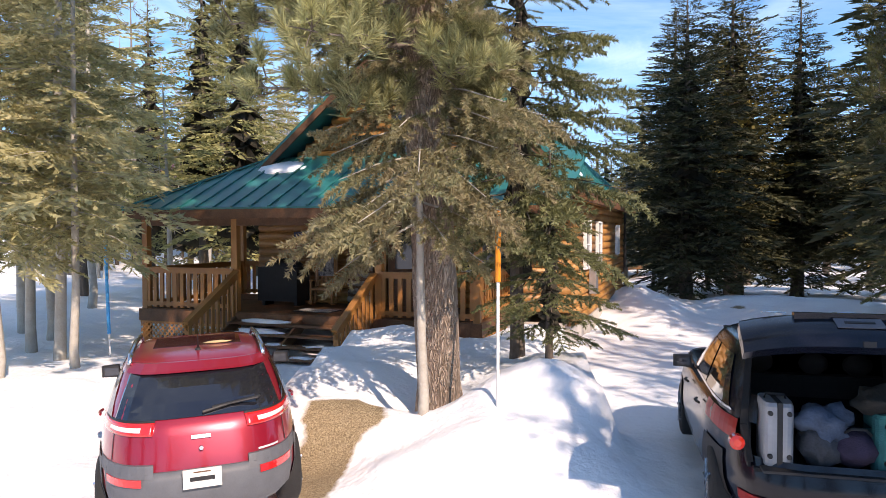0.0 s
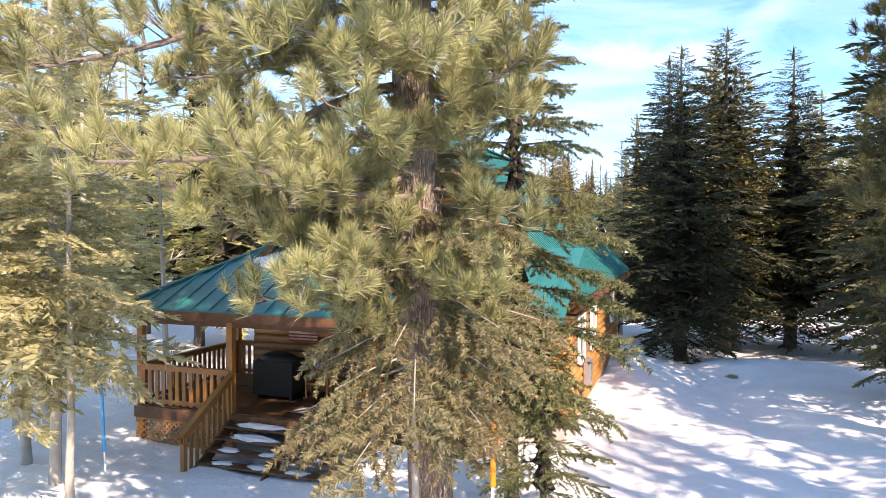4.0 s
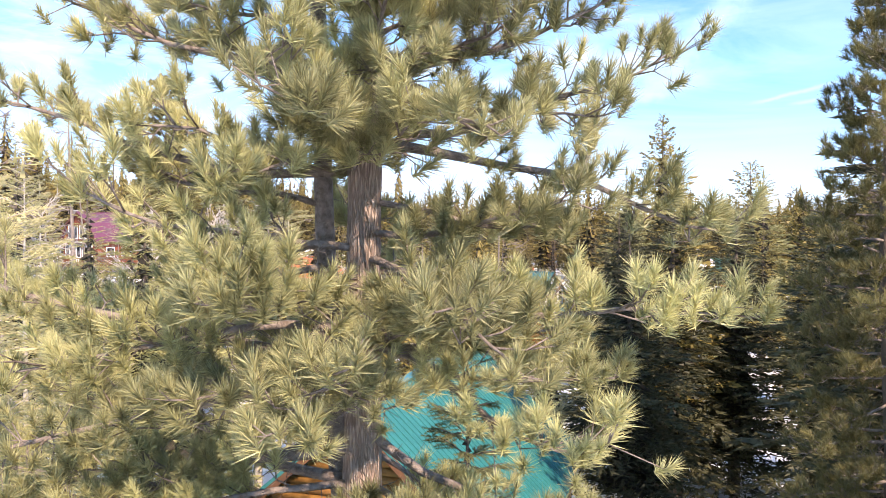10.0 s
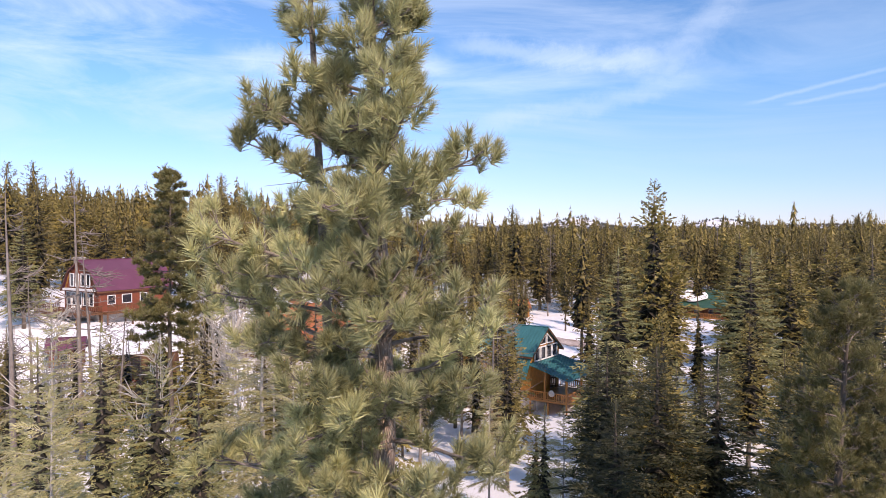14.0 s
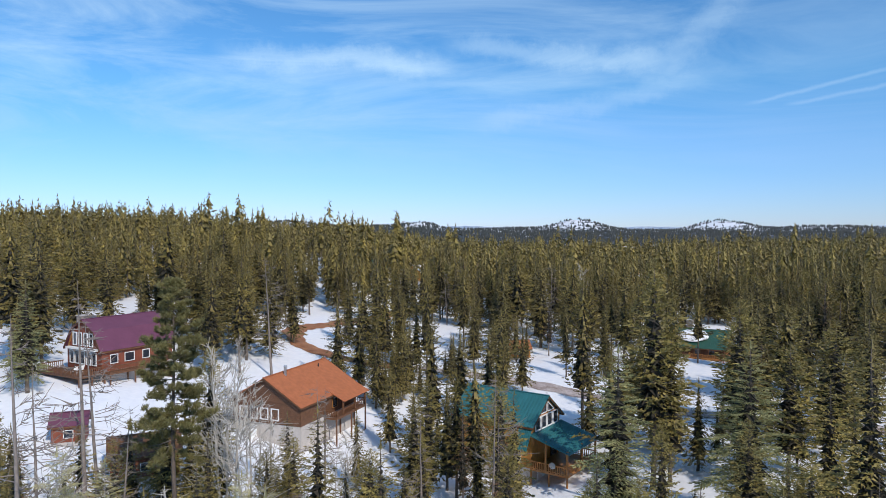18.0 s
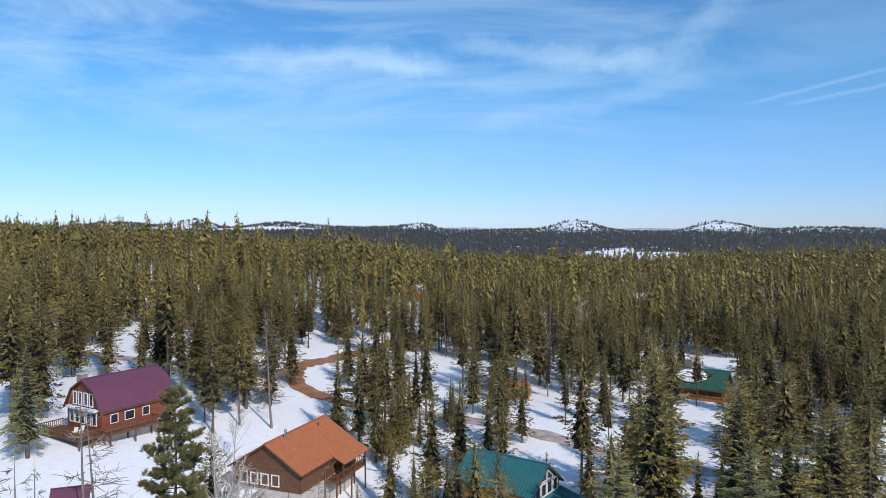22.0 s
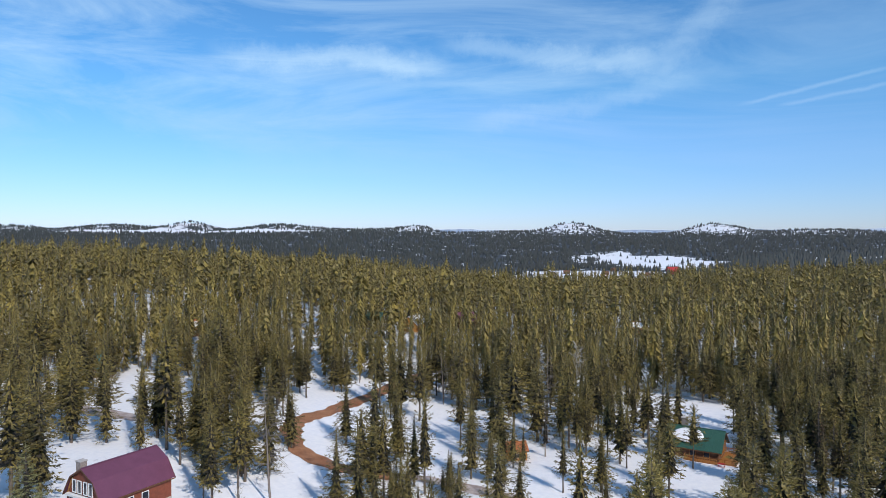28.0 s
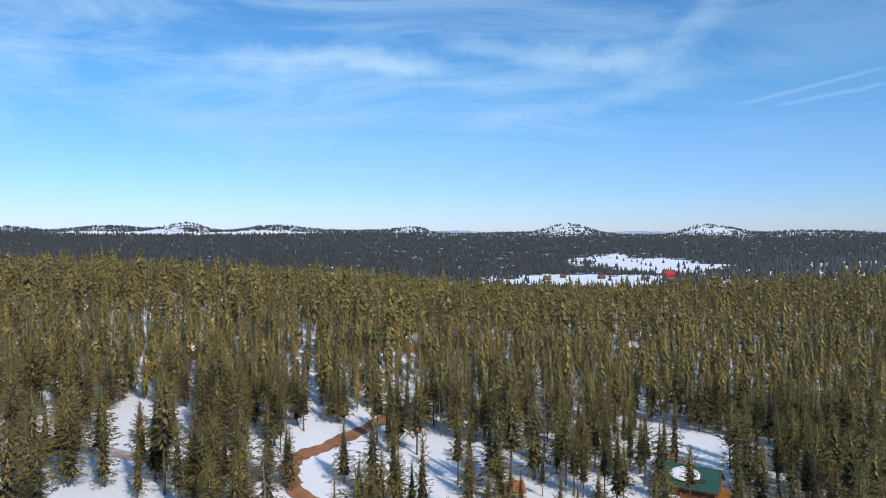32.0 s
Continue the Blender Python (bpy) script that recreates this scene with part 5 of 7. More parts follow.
# beside the drive, and on the other side of the cabin
for key, x, y, h, s, w in (("fir_dark_0", 7.3, 27.4, 12.4, 0, 1.35), ("fir_dark_1", 10.2, 31, 14.2, 80, 1.3), ("fir_dark_0", 13.4, 32, 13.6, 140, 1.3), ("fir_dark_1", 13.0, 18.4, 18.5, 30, 1.2),
                           ("fir_young", 10.9, 19.6, 4.4, 70, 1.3), ("fir_dark_0", 15.5, 28, 14, 200, 1.3), ("fir_dark_1", 8.6, 34.5, 14, 250, 1.2), ("fir_near_1", 6.2, 40, 9.5, 33, 0.9),
                           ("fir_light_0", -8.1, 12.3, 13.5, 15, 0.95), ("fir_light_1", -7.1, 11.2, 9.5, 60, 0.95), ("fir_light_0", -9.6, 13.6, 14, 110, 0.9), ("fir_light_1", -7.9, 10.4, 8.5, 200, 1.0), ("fir_light_1", -9.4, 11.4, 12, 290, 1.0), ("fir_light_0", -11.5, 16, 15, 170, 1.0),
                           ("fir_light_1", -12.5, 20.5, 14, 220, 1.1), ("fir_near_1", -9.4, 25.2, 13.5, 10, 1.1), ("fir_near_2", -12.4, 28.5, 14.5, 75, 1.1), ("fir_light_1", -6.6, 29, 13, 260, 1.2), ("fir_light_0", -8.2, 30, 16.5, 300, 1.45), ("fir_near_1", -15.5, 25, 15, 330, 1.0),
                           ("fir_near_2", -5.6, 36, 12, 345, 1.0), ("fir_near_0", -17, 33, 15, 25, 1.0), ("fir_dark_0", 18.5, 24, 14, 25, 0.9), ("fir_dark_1", 19.5, 31, 15, 25, 0.9)):
    plant(key, x, y, h, s, wide=w, group="trees by the cabin")

for x, y, h, t in ((-9.3, 37, 11.5, 0), (-11.6, 24, 9, 2), (-10.2, 15.2, 11, -1), (-11.2, 30, 9, 3)):
    plant_bare("snag_pale", x, y, h, 31 * x, t)


# ---- building helpers ----
def beam(a, b, w, h, up=(0, 0, 1)):
    """A squared timber from a to b, w wide and h high, as (verts, faces)."""
    a, b = Vector(a), Vector(b)
    d = (b - a).normalized()
    u = Vector(up)
    if abs(d.dot(u)) > 0.95:
        u = Vector((0, 1, 0))
    s = d.cross(u).normalized() * (w / 2)
    t = s.cross(d).normalized() * (h / 2)
    v = [p + i * s + j * t for p in (a, b) for i, j in ((-1, -1), (1, -1), (1, 1), (-1, 1))]
    return v, [(0, 1, 2, 3), (7, 6, 5, 4), (0, 4, 5, 1), (1, 5, 6, 2), (2, 6, 7, 3), (3, 7, 4, 0)]


def slab(x0, x1, y0, y1, z0, z1):
    v = [(x, y, z) for z in (z0, z1) for x, y in ((x0, y0), (x1, y0), (x1, y1), (x0, y1))]
    return v, [(3, 2, 1, 0), (4, 5, 6, 7), (0, 1, 5, 4), (1, 2, 6, 5), (2, 3, 7, 6), (3, 0, 4, 7)]


def plate(corners, thick):
    """A sheet with thickness under a planar outline."""
    c = [Vector(p) for p in corners]
    n = (c[1] - c[0]).cross(c[2] - c[0]).normalized() * thick
    k = len(c)
    v = c + [p - n for p in c]
    f = [tuple(range(k)), tuple(range(2 * k - 1, k - 1, -1))]
    f += [(i, i + k, (i + 1) % k + k, (i + 1) % k) for i in range(k)]
    return v, f


def part(name, vf, mat, parent, label="", smooth=False):
    return child(name, data_mesh(name, vf[0], vf[1], M[mat] if isinstance(mat, str) else mat, smooth), parent, label)


def thing(name, m, label, category, group=""):
    ob = new(name)
    ob.empty_display_size = 0.3
    ob.matrix_basis = m
    return tagged(ob, label, category, group)


def window_part(parent, centre, w, h, normal, frame_mat="white", depth=0.08, split=True, frame_w=0.08):
    """A framed pane on a wall; normal is one of +x -x +y -y."""
    ax = {"+x": ((0, 1, 0), (1, 0, 0)), "-x": ((0, -1, 0), (-1, 0, 0)), "+y": ((-1, 0, 0), (0, 1, 0)), "-y": ((1, 0, 0), (0, -1, 0))}[normal]
    s, n, c = Vector(ax[0]), Vector(ax[1]), Vector(centre)
    up = Vector((0, 0, 1))
    bars = []
    for sg in (-1, 1):
        bars.append(beam(c + s * sg * (w / 2) - up * (h / 2 + frame_w / 2) + n * depth / 2, c + s * sg * (w / 2) + up * (h / 2 + frame_w / 2) + n * depth / 2, frame_w, depth, n))
        bars.append(beam(c - s * (w / 2 - frame_w / 2) + up * sg * (h / 2) + n * depth / 2, c + s * (w / 2 - frame_w / 2) + up * sg * (h / 2) + n * depth / 2, depth, frame_w))
    if split:
        bars.append(beam(c - s * (w / 2 - frame_w / 2) + n * depth * 0.4, c + s * (w / 2 - frame_w / 2) + n * depth * 0.4, depth * 0.7, frame_w * 0.6))
    fr = part("window_frame", joined(bars), frame_mat, parent)
    q = [c + s * i * (w / 2 - 0.01) + up * j * (h / 2 - 0.01) + n * 0.03 for i, j in ((-1, -1), (1, -1), (1, 1), (-1, 1))]
    part("pane", plate(q, 0.02), "pane", fr)
    return fr


def seams(parent, p00, p10, p01, p11, count, mat, name="roof_rib", h=0.035, w=0.04):
    """Standing ribs of a metal roof, from the eave (p00 to p10) up to the ridge (p01 to p11)."""
    p00, p10, p01, p11 = (Vector(p) for p in (p00, p10, p01, p11))
    n = (p10 - p00).cross(p01 - p00).normalized()
    for i in range(count):
        t = (i + 0.5) / count
        a, b = p00.lerp(p10, t) + n * h / 2, p01.lerp(p11, t) + n * h / 2
        part(name, beam(a, b, w, h, n), mat, parent)


def railing(parent, a, b, height, mat, gap=0.2, board=0.09, name="railing", post=True):
    """A board railing as one part with its balusters under it."""
    a, b = Vector(a), Vector(b)
    up = Vector((0, 0, height))
    rail = part(name, joined([beam(a + up, b + up, 0.12, 0.05), beam(a + up * 0.12, b + up * 0.12, 0.05, 0.09), beam(a + up * 0.93, b + up * 0.93, 0.05, 0.09)]), mat, parent)
    n = max(2, int((b - a).length / gap))
    d = (b - a).normalized()
    for i in range(n):
        p = a + (b - a) * ((i + 0.5) / n)
        side = d.cross(Vector((0, 0, 1)))
        part("baluster", beam(p + up * 0.03 - side * 0.03, p + up * 0.93 - side * 0.03, board, 0.03, side) if False else beam(p + up * 0.03, p + up * 0.96, board, 0.035, side), mat, rail)
    return rail


# ---- the log cabin with its porch ----
CABIN = pose(1.3, 12.9, 0, 0, 0, -15.5)


def log_course(a, b, r):
    return tube((a, b), (r, r), 8)


def log_wall(cabin, name, a, b, z0, z1, skip=()):
    """Stacked round logs from a to b; skip holds openings (t0, t1, z0, z1) in metres along."""
    a, b = Vector((a[0], a[1], 0)), Vector((b[0], b[1], 0))
    d = (b - a).normalized()
    ln = (b - a).length
    side = d.cross(Vector((0, 0, 1)))
    core = part(name, beam(a + Vector((0, 0, (z0 + z1) / 2)) - side * 0.06, b + Vector((0, 0, (z0 + z1) / 2)) - side * 0.06, 0.1, z1 - z0), "log_dark", cabin)
    r = 0.115
    z = z0 + r
    while z < z1:
        cuts = [(0.0, ln)]
        for t0, t1, q0, q1 in skip:
            if q0 < z < q1:
                cuts = [c for lo, hi in cuts for c in ((lo, min(hi, t0)), (max(lo, t1), hi)) if c[1] - c[0] > 0.05]
        for lo, hi in cuts:
            p, q = a + d * lo + Vector((0, 0, z)), a + d * hi + Vector((0, 0, z))
            part("log", log_course(p, q, r), "log", core, smooth=True)
        z += 0.205
    return core


def blob(name, radii, mat, parent, at, seed=0, sub=3, rough=0.18, label="", flat=0.0):
    r = np.random.default_rng(seed)
    bm = bmesh.new()
    bmesh.ops.create_icosphere(bm, subdivisions=sub, radius=1)
    o = Vector(r.uniform(-9, 9, 3))
    for v in bm.verts:
        k = 1 + rough * noise.noise(v.co * 1.6 + o) + rough * 0.5 * noise.noise(v.co * 4 + o)
        v.co = Vector((v.co.x * radii[0] * k, v.co.y * radii[1] * k, v.co.z * radii[2] * k))
        if flat and v.co.z < -flat * radii[2]:
            v.co.z = -flat * radii[2]
    me = bpy.data.meshes.new(name)
    bm.to_mesh(me)
    bm.free()
    me.materials.append(M[mat] if isinstance(mat, str) else mat)
    me.polygons.foreach_set("use_smooth", np.ones(len(me.polygons), dtype=bool))
    if parent:
        return child(name, me, parent, label, at)
    ob = new(name, me)
    ob.matrix_basis = at
    return ob


def make_cabin():
    cab = thing("log_cabin", CABIN, "amber log cabin with a teal metal roof and front porch", "house")
    D = 0.85
    XL, XR, YF, YB = -8.7, -0.4, 3.0, 14.1
    log_wall(cab, "wall_side", (XR, YF), (XR, YB), 0.5, 3.75, skip=((1.0, 1.9, 1.75, 2.95), (3.2, 4.1, 1.75, 2.95), (8.2, 9.0, 1.9, 2.9)))
    log_wall(cab, "wall_front", (XL, YF), (XR, YF), 0.8, 3.9, skip=((3.8, 4.7, 0.8, 2.95),))
    part("wall_far_side", slab(XL, XL + 0.2, YF, YB, 0.4, 3.75), "log", cab)
    part("wall_back", slab(XL, XR, YB - 0.1, YB + 0.1, 0.4, 3.75), "log", cab)
    part("foundation", slab(XL + 0.05, XR - 0.05, YF + 0.05, YB - 0.05, -0.4, 0.55), "concrete", cab)
    ridge, mid = 7.7, -4.25
    # gable ends clad in boards
    for y, nm in ((YF + 0.05, "gable_front"), (YB, "gable_back")):
        g = part(nm, plate(((XL, y, 3.7), (XR, y, 3.7), (mid, y, ridge - 0.3)), 0.12), "log_dark", cab)
        if nm == "gable_front":
            for i in range(17):
                z = 3.8 + i * 0.21
                k = (ridge - 0.35 - z) / (ridge - 4.0)
                part("log", log_course((mid + (XL - mid) * k, y - 0.05, z), (mid + (XR - mid) * k, y - 0.05, z), 0.11), "log", g, smooth=True)
    window_part(cab, (mid, YF - 0.12, 5.0), 1.2, 1.25, "-y", "log")
    window_part(cab, (mid - 1.25, YF - 0.12, 4.7), 0.7, 0.8, "-y", "log")
    for y, w, z, h in ((YF + 1.45, 0.85, 2.35, 1.15), (YF + 3.65, 0.8, 2.35, 1.15), (YF + 8.6, 0.7, 2.4, 0.95)):
        window_part(cab, (XR + 0.1, y, z), w, h, "+x", "white", frame_w=0.045)
    # main roof
    EX, EZ, Y0, Y1 = 0.5, 3.55, YF - 0.75, YB + 0.45
    for nm, xe in (("roof_slope", XR + EX), ("roof_slope", XL - EX)):
        pts = ((xe, Y0, EZ), (xe, Y1, EZ), (mid, Y1, ridge), (mid, Y0, ridge))
        if xe < mid:
            pts = pts[::-1]
        rf = part(nm, plate(pts, 0.06), "teal", cab)
        if xe > mid:
            seams(rf, (xe, Y0, EZ), (xe, Y1, EZ), (mid, Y0, ridge), (mid, Y1, ridge), 44, "teal", h=0.03, w=0.05)
        else:
            seams(rf, (xe, Y1, EZ), (xe, Y0, EZ), (mid, Y1, ridge), (mid, Y0, ridge), 40, "teal", h=0.03, w=0.05)
        part("fascia", beam((xe, Y0, EZ - 0.14), (xe, Y1, EZ - 0.14), 0.05, 0.2), "log_dark", rf)
        part("rake_board", beam((xe, Y0 + 0.03, EZ - 0.14), (mid, Y0 + 0.03, ridge - 0.14), 0.05, 0.22), "log_dark", rf)
        part("rake_board", beam((xe, Y1 - 0.03, EZ - 0.14), (mid, Y1 - 0.03, ridge - 0.14), 0.05, 0.22), "log_dark", rf)
        part("soffit", beam(((xe + (XR if xe > mid else XL)) / 2, Y0, EZ - 0.12), ((xe + (XR if xe > mid else XL)) / 2, Y1, EZ - 0.12), EX, 0.03), "log_dark", rf)
    part("ridge_cap", beam((mid, Y0, ridge + 0.02), (mid, Y1, ridge + 0.02), 0.3, 0.05), "teal", cab)
    # porch roof: front slope and hipped end
    PL, PR, EZp, TZ = -10.5, 0.0, 3.2, 4.6
    pts = ((PL, 0, EZp), (PR, 0, EZp), (PR, YF - 0.1, TZ), (PL + 2.3, YF - 0.1, TZ))
    pr = part("porch_roof", plate(pts, 0.06), "teal", cab)
    for i in range(22):
        t = (i + 0.5) / 22
        x = PL + (PR - PL) * t
        top = min(1.0, (x - PL) / 2.3)
        part("roof_rib", beam((x, 0, EZp + 0.02), (x, (YF - 0.1) * top, EZp + (TZ - EZp) * top + 0.02), 0.05, 0.035), "teal", pr)
    hip = part("porch_roof_hip", plate(((PL, YF + 1.4, EZp), (PL, 0, EZp), (PL + 2.3, YF - 0.1, TZ), (PL + 2.3, YF + 1.4, TZ)), 0.06), "teal", cab)
    for i in range(6):
        y = 0.5 + 3.6 * i / 5
        top = min(1.0, y / (YF - 0.1))
        part("roof_rib", beam((PL, y, EZp + 0.02), (PL + 2.3 * top, y, EZp + (TZ - EZp) * top + 0.02), 0.05, 0.035), "teal", hip)
    part("hip_cap", beam((PL, 0, EZp + 0.03), (PL + 2.3, YF - 0.1, TZ + 0.03), 0.16, 0.04), "teal", cab)
    part("porch_fascia", beam((PL + 0.02, 0.04, EZp - 0.14), (PR, 0.04, EZp - 0.14), 0.05, 0.2), "log_dark", cab)
    part("porch_fascia", beam((PL + 0.04, 0.07, EZp - 0.14), (PL + 0.04, YF + 1.4, EZp - 0.14), 0.05, 0.2), "log_dark", cab)
    part("porch_ceiling", slab(PL + 0.1, PR - 0.1, 0.1, YF - 0.15, EZp - 0.12, EZp - 0.08), "log_dark", cab)
    part("porch_ceiling", slab(PL + 0.1, XL - 0.1, YF - 0.1, YF + 1.3, EZp - 0.12, EZp - 0.08), "log_dark", cab)
    # deck, posts, beams
    DL, DR, DF = -10.25, -1.75, 0.35
    deck = part("deck_frame", slab(DL, DR, DF, YF - 0.16, D - 0.26, D - 0.04), "log_dark", cab)
    n = 19
    for i in range(n):
        y = DF + 0.02 + (YF - 0.2 - DF) * i / n
        part("deck_board", slab(DL, DR, y, y + 0.128, D - 0.035, D), "log_dark", deck)
    part("deck_frame", slab(DL, XL - 0.1, YF - 0.1, YF + 1.3, D - 0.26, D), "log_dark", cab)
    part("rim_board", slab(DL - 0.03, DR + 0.03, DF - 0.05, DF - 0.005, D - 0.30, D - 0.02), "log_dark", cab)
    posts = (-10.15, -7.6, -4.0, -1.85)
    for x in posts:
        part("porch_post", beam((x, DF + 0.08, -0.2), (x, DF + 0.08, EZp - 0.25), 0.15, 0.15), "rail", cab)
    part("porch_post", beam((-10.15, YF + 1.2, -0.2), (-10.15, YF + 1.2, EZp - 0.25), 0.15, 0.15), "rail", cab)
    part("porch_beam", beam((DL, DF + 0.08, EZp - 0.3), (PR - 0.3, DF + 0.08, EZp - 0.3), 0.14, 0.2), "log_dark", cab)
    R = 0.95
    railing(cab, (posts[0], DF + 0.03, D), (posts[1], DF + 0.03, D), R, "rail", 0.19, 0.1)
    railing(cab, (posts[2], DF + 0.03, D), (posts[3], DF + 0.03, D), R, "rail", 0.19, 0.1)
    railing(cab, (posts[0], DF + 0.1, D), (posts[0], YF + 1.2, D), R, "rail", 0.19, 0.1)
    railing(cab, (posts[0] + 0.1, YF + 1.2, D), (XL, YF + 1.2, D), R, "rail", 0.19, 0.1)
    railing(cab, (posts[3], DF + 0.1, D), (posts[3], YF - 0.2, D), R, "rail", 0.19, 0.1)
    # lattice skirt
    def lattice(x0, y0, x1, y1):
        a, b = Vector((x0, y0, 0)), Vector((x1, y1, 0))
        ln = (b - a).length
        d = (b - a).normalized()
        side = d.cross(Vector((0, 0, 1)))
        z0, z1 = -0.05, D - 0.3
        fr = part("lattice_panel", joined([beam(a + Vector((0, 0, z)), b + Vector((0, 0, z)), 0.03, 0.05) for z in (z0 + 0.02, z1 - 0.02)]), "rail", cab)
        s = -(z1 - z0)
        while s < ln:
            for k in (0, 1):
                t0, t1 = s, s + (z1 - z0)
                u0, u1 = max(t0, 0), min(t1, ln)
                if u1 - u0 > 0.05:
                    f0, f1 = (u0 - t0) / (t1 - t0), (u1 - t0) / (t1 - t0)
                    if k:
                        f0, f1 = 1 - f0, 1 - f1
                    p = a + d * u0 + Vector((0, 0, z0 + (z1 - z0) * f0)) - side * 0.008 * k
                    q = a + d * u1 + Vector((0, 0, z0 + (z1 - z0) * f1)) - side * 0.008 * k
                    part("lattice_slat", beam(p, q, 0.008, 0.035, d.cross(side)), "rail", fr)
            s += 0.135
    lattice(DL, DF - 0.02, posts[1], DF - 0.02)
    lattice(posts[2], DF - 0.02, posts[3], DF - 0.02)
    lattice(posts[3], DF - 0.02, posts[3], YF - 0.2)
    # steps with sloping handrails
    x0, x1 = posts[1] + 0.12, posts[2] - 0.12
    run, rise = 0.30, 0.18
    for x in (x0, x1, (x0 + x1) / 2):
        steps = part("stringer", beam((x, DF - 0.05, D - 0.2), (x, DF - 0.1 - run * 5, D - 0.2 - rise * 5), 0.05, 0.26), "log_dark", cab)
    for i in range(5):
        y, z = DF - 0.08 - run * i, D - rise * (i + 1)
        part("tread", slab(x0 - 0.03, x1 + 0.03, y - run, y - 0.02, z - 0.045, z), "log_dark", steps)
        for k in range(3 if i > 1 else 1):
            xa = x0 + 0.25 + k * 0.95 + 0.07 * math.sin(3 * i + k)
            w = 0.5 if i > 1 else 1.2
            blob("step_snow", (w / 2, run * 0.42, 0.03 if i > 1 else 0.075), "snow", steps, pose(xa + w / 2, y - run / 2, z), 7 * i + k, 3, 0.5, "melting snow lying on the tread", flat=0.1)
    for x in (x0 - 0.03, x1 + 0.03):
        a, b = Vector((x, DF - 0.02, D + 0.92)), Vector((x, DF - 0.1 - run * 5.4, D + 0.92 - rise * 5.4))
        hr = part("handrail", joined([beam(a, b, 0.14, 0.05), beam(a - Vector((0, 0, 0.12)), b - Vector((0, 0, 0.12)), 0.05, 0.12), beam(b - Vector((0, -0.1, 1.0)), b - Vector((0, -0.1, 0.05)), 0.1, 0.1)]), "rail", cab)
        for i in range(9):
            p = a + (b - a) * ((i + 0.6) / 9.4)
            part("baluster", beam(p - Vector((0, 0, 0.95)), p - Vector((0, 0, 0.1)), 0.085, 0.035, (1, 0, 0)), "rail", hr)
    # door, stone facing, lamp
    dr = part("door", slab(-4.9, -4.0, YF - 0.16, YF - 0.08, D, D + 2.05), "log_dark", cab)
    part("door_glass", slab(-4.7, -4.2, YF - 0.175, YF - 0.165, D + 0.9, D + 1.8), "pane", dr)
    part("door_handle", tube([(-4.1, YF - 0.24, D + 1.0), (-4.1, YF - 0.16, D + 1.0)], (0.02, 0.02), 8), "chrome", dr)
    part("door_frame", joined([beam((-4.98, YF - 0.15, D), (-4.98, YF - 0.15, D + 2.12), 0.1, 0.14), beam((-3.92, YF - 0.15, D), (-3.92, YF - 0.15, D + 2.12), 0.1, 0.14), beam((-5.03, YF - 0.15, D + 2.14), (-3.87, YF - 0.15, D + 2.14), 0.14, 0.1)]), "log", cab)
    r = np.random.default_rng(4)
    st = part("stone_facing", slab(-6.0, -5.3, YF - 0.2, YF - 0.1, D, D + 1.5), "log_dark", cab)
    for i in range(42):
        x, z = -5.92 + 0.115 * (i % 6) + 0.03 * r.normal(), D + 0.12 + 0.2 * (i // 6)
        bm = bmesh.new()
        bmesh.ops.create_icosphere(bm, subdivisions=1, radius=1, matrix=pose(x, YF - 0.2, z, 0, r.uniform(0, 180), 0) @ Matrix.Diagonal((r.uniform(0.06, 0.085), 0.05, r.uniform(0.09, 0.12), 1)))
        me = bpy.data.meshes.new("stone")
        bm.to_mesh(me)
        bm.free()
        me.materials.append(M["stone"])
        child("stone", me, st)
    part("wall_lamp", joined([slab(-6.45, -6.33, YF - 0.3, YF - 0.12, D + 1.75, D + 1.98), slab(-6.47, -6.31, YF - 0.32, YF - 0.12, D + 1.98, D + 2.01)]), "black", cab)
    part("meter_box", slab(XR + 0.12, XR + 0.3, YF + 1.9, YF + 2.25, 1.1, 1.75), "pipe", cab, "grey electric meter box")
    part("downpipe", tube(((XR + 0.16, YB - 0.1, 0.2), (XR + 0.16, YB - 0.1, 3.4)), (0.045, 0.045), 8), "black", cab)
    part("window_frame", joined([beam((-3.0, YF - 0.16, D + 1.95), (-1.4, YF - 0.16, D + 1.95), 0.06, 0.1), beam((-3.0, YF - 0.16, D + 0.9), (-1.4, YF - 0.16, D + 0.9), 0.06, 0.1)]), "white", cab)
    part("pane", slab(-2.95, -1.45, YF - 0.15, YF - 0.13, D + 0.95, D + 1.9), "pane", cab)
    return cab


make_cabin()


tagged(blob("roof_snow", (0.75, 0.5, 0.13), "snow", None, CABIN @ pose(-7.5, 2.3, 4.25, 20, 0, 0), 3), "patch of old snow left on the teal porch roof", "snow patch")
tagged(blob("roof_snow", (0.3, 0.9, 0.12), "snow", None, CABIN @ pose(-0.55, 4.0, 4.1, 0, 45, 0), 5), "patch of old snow left on the cabin roof slope", "snow patch")


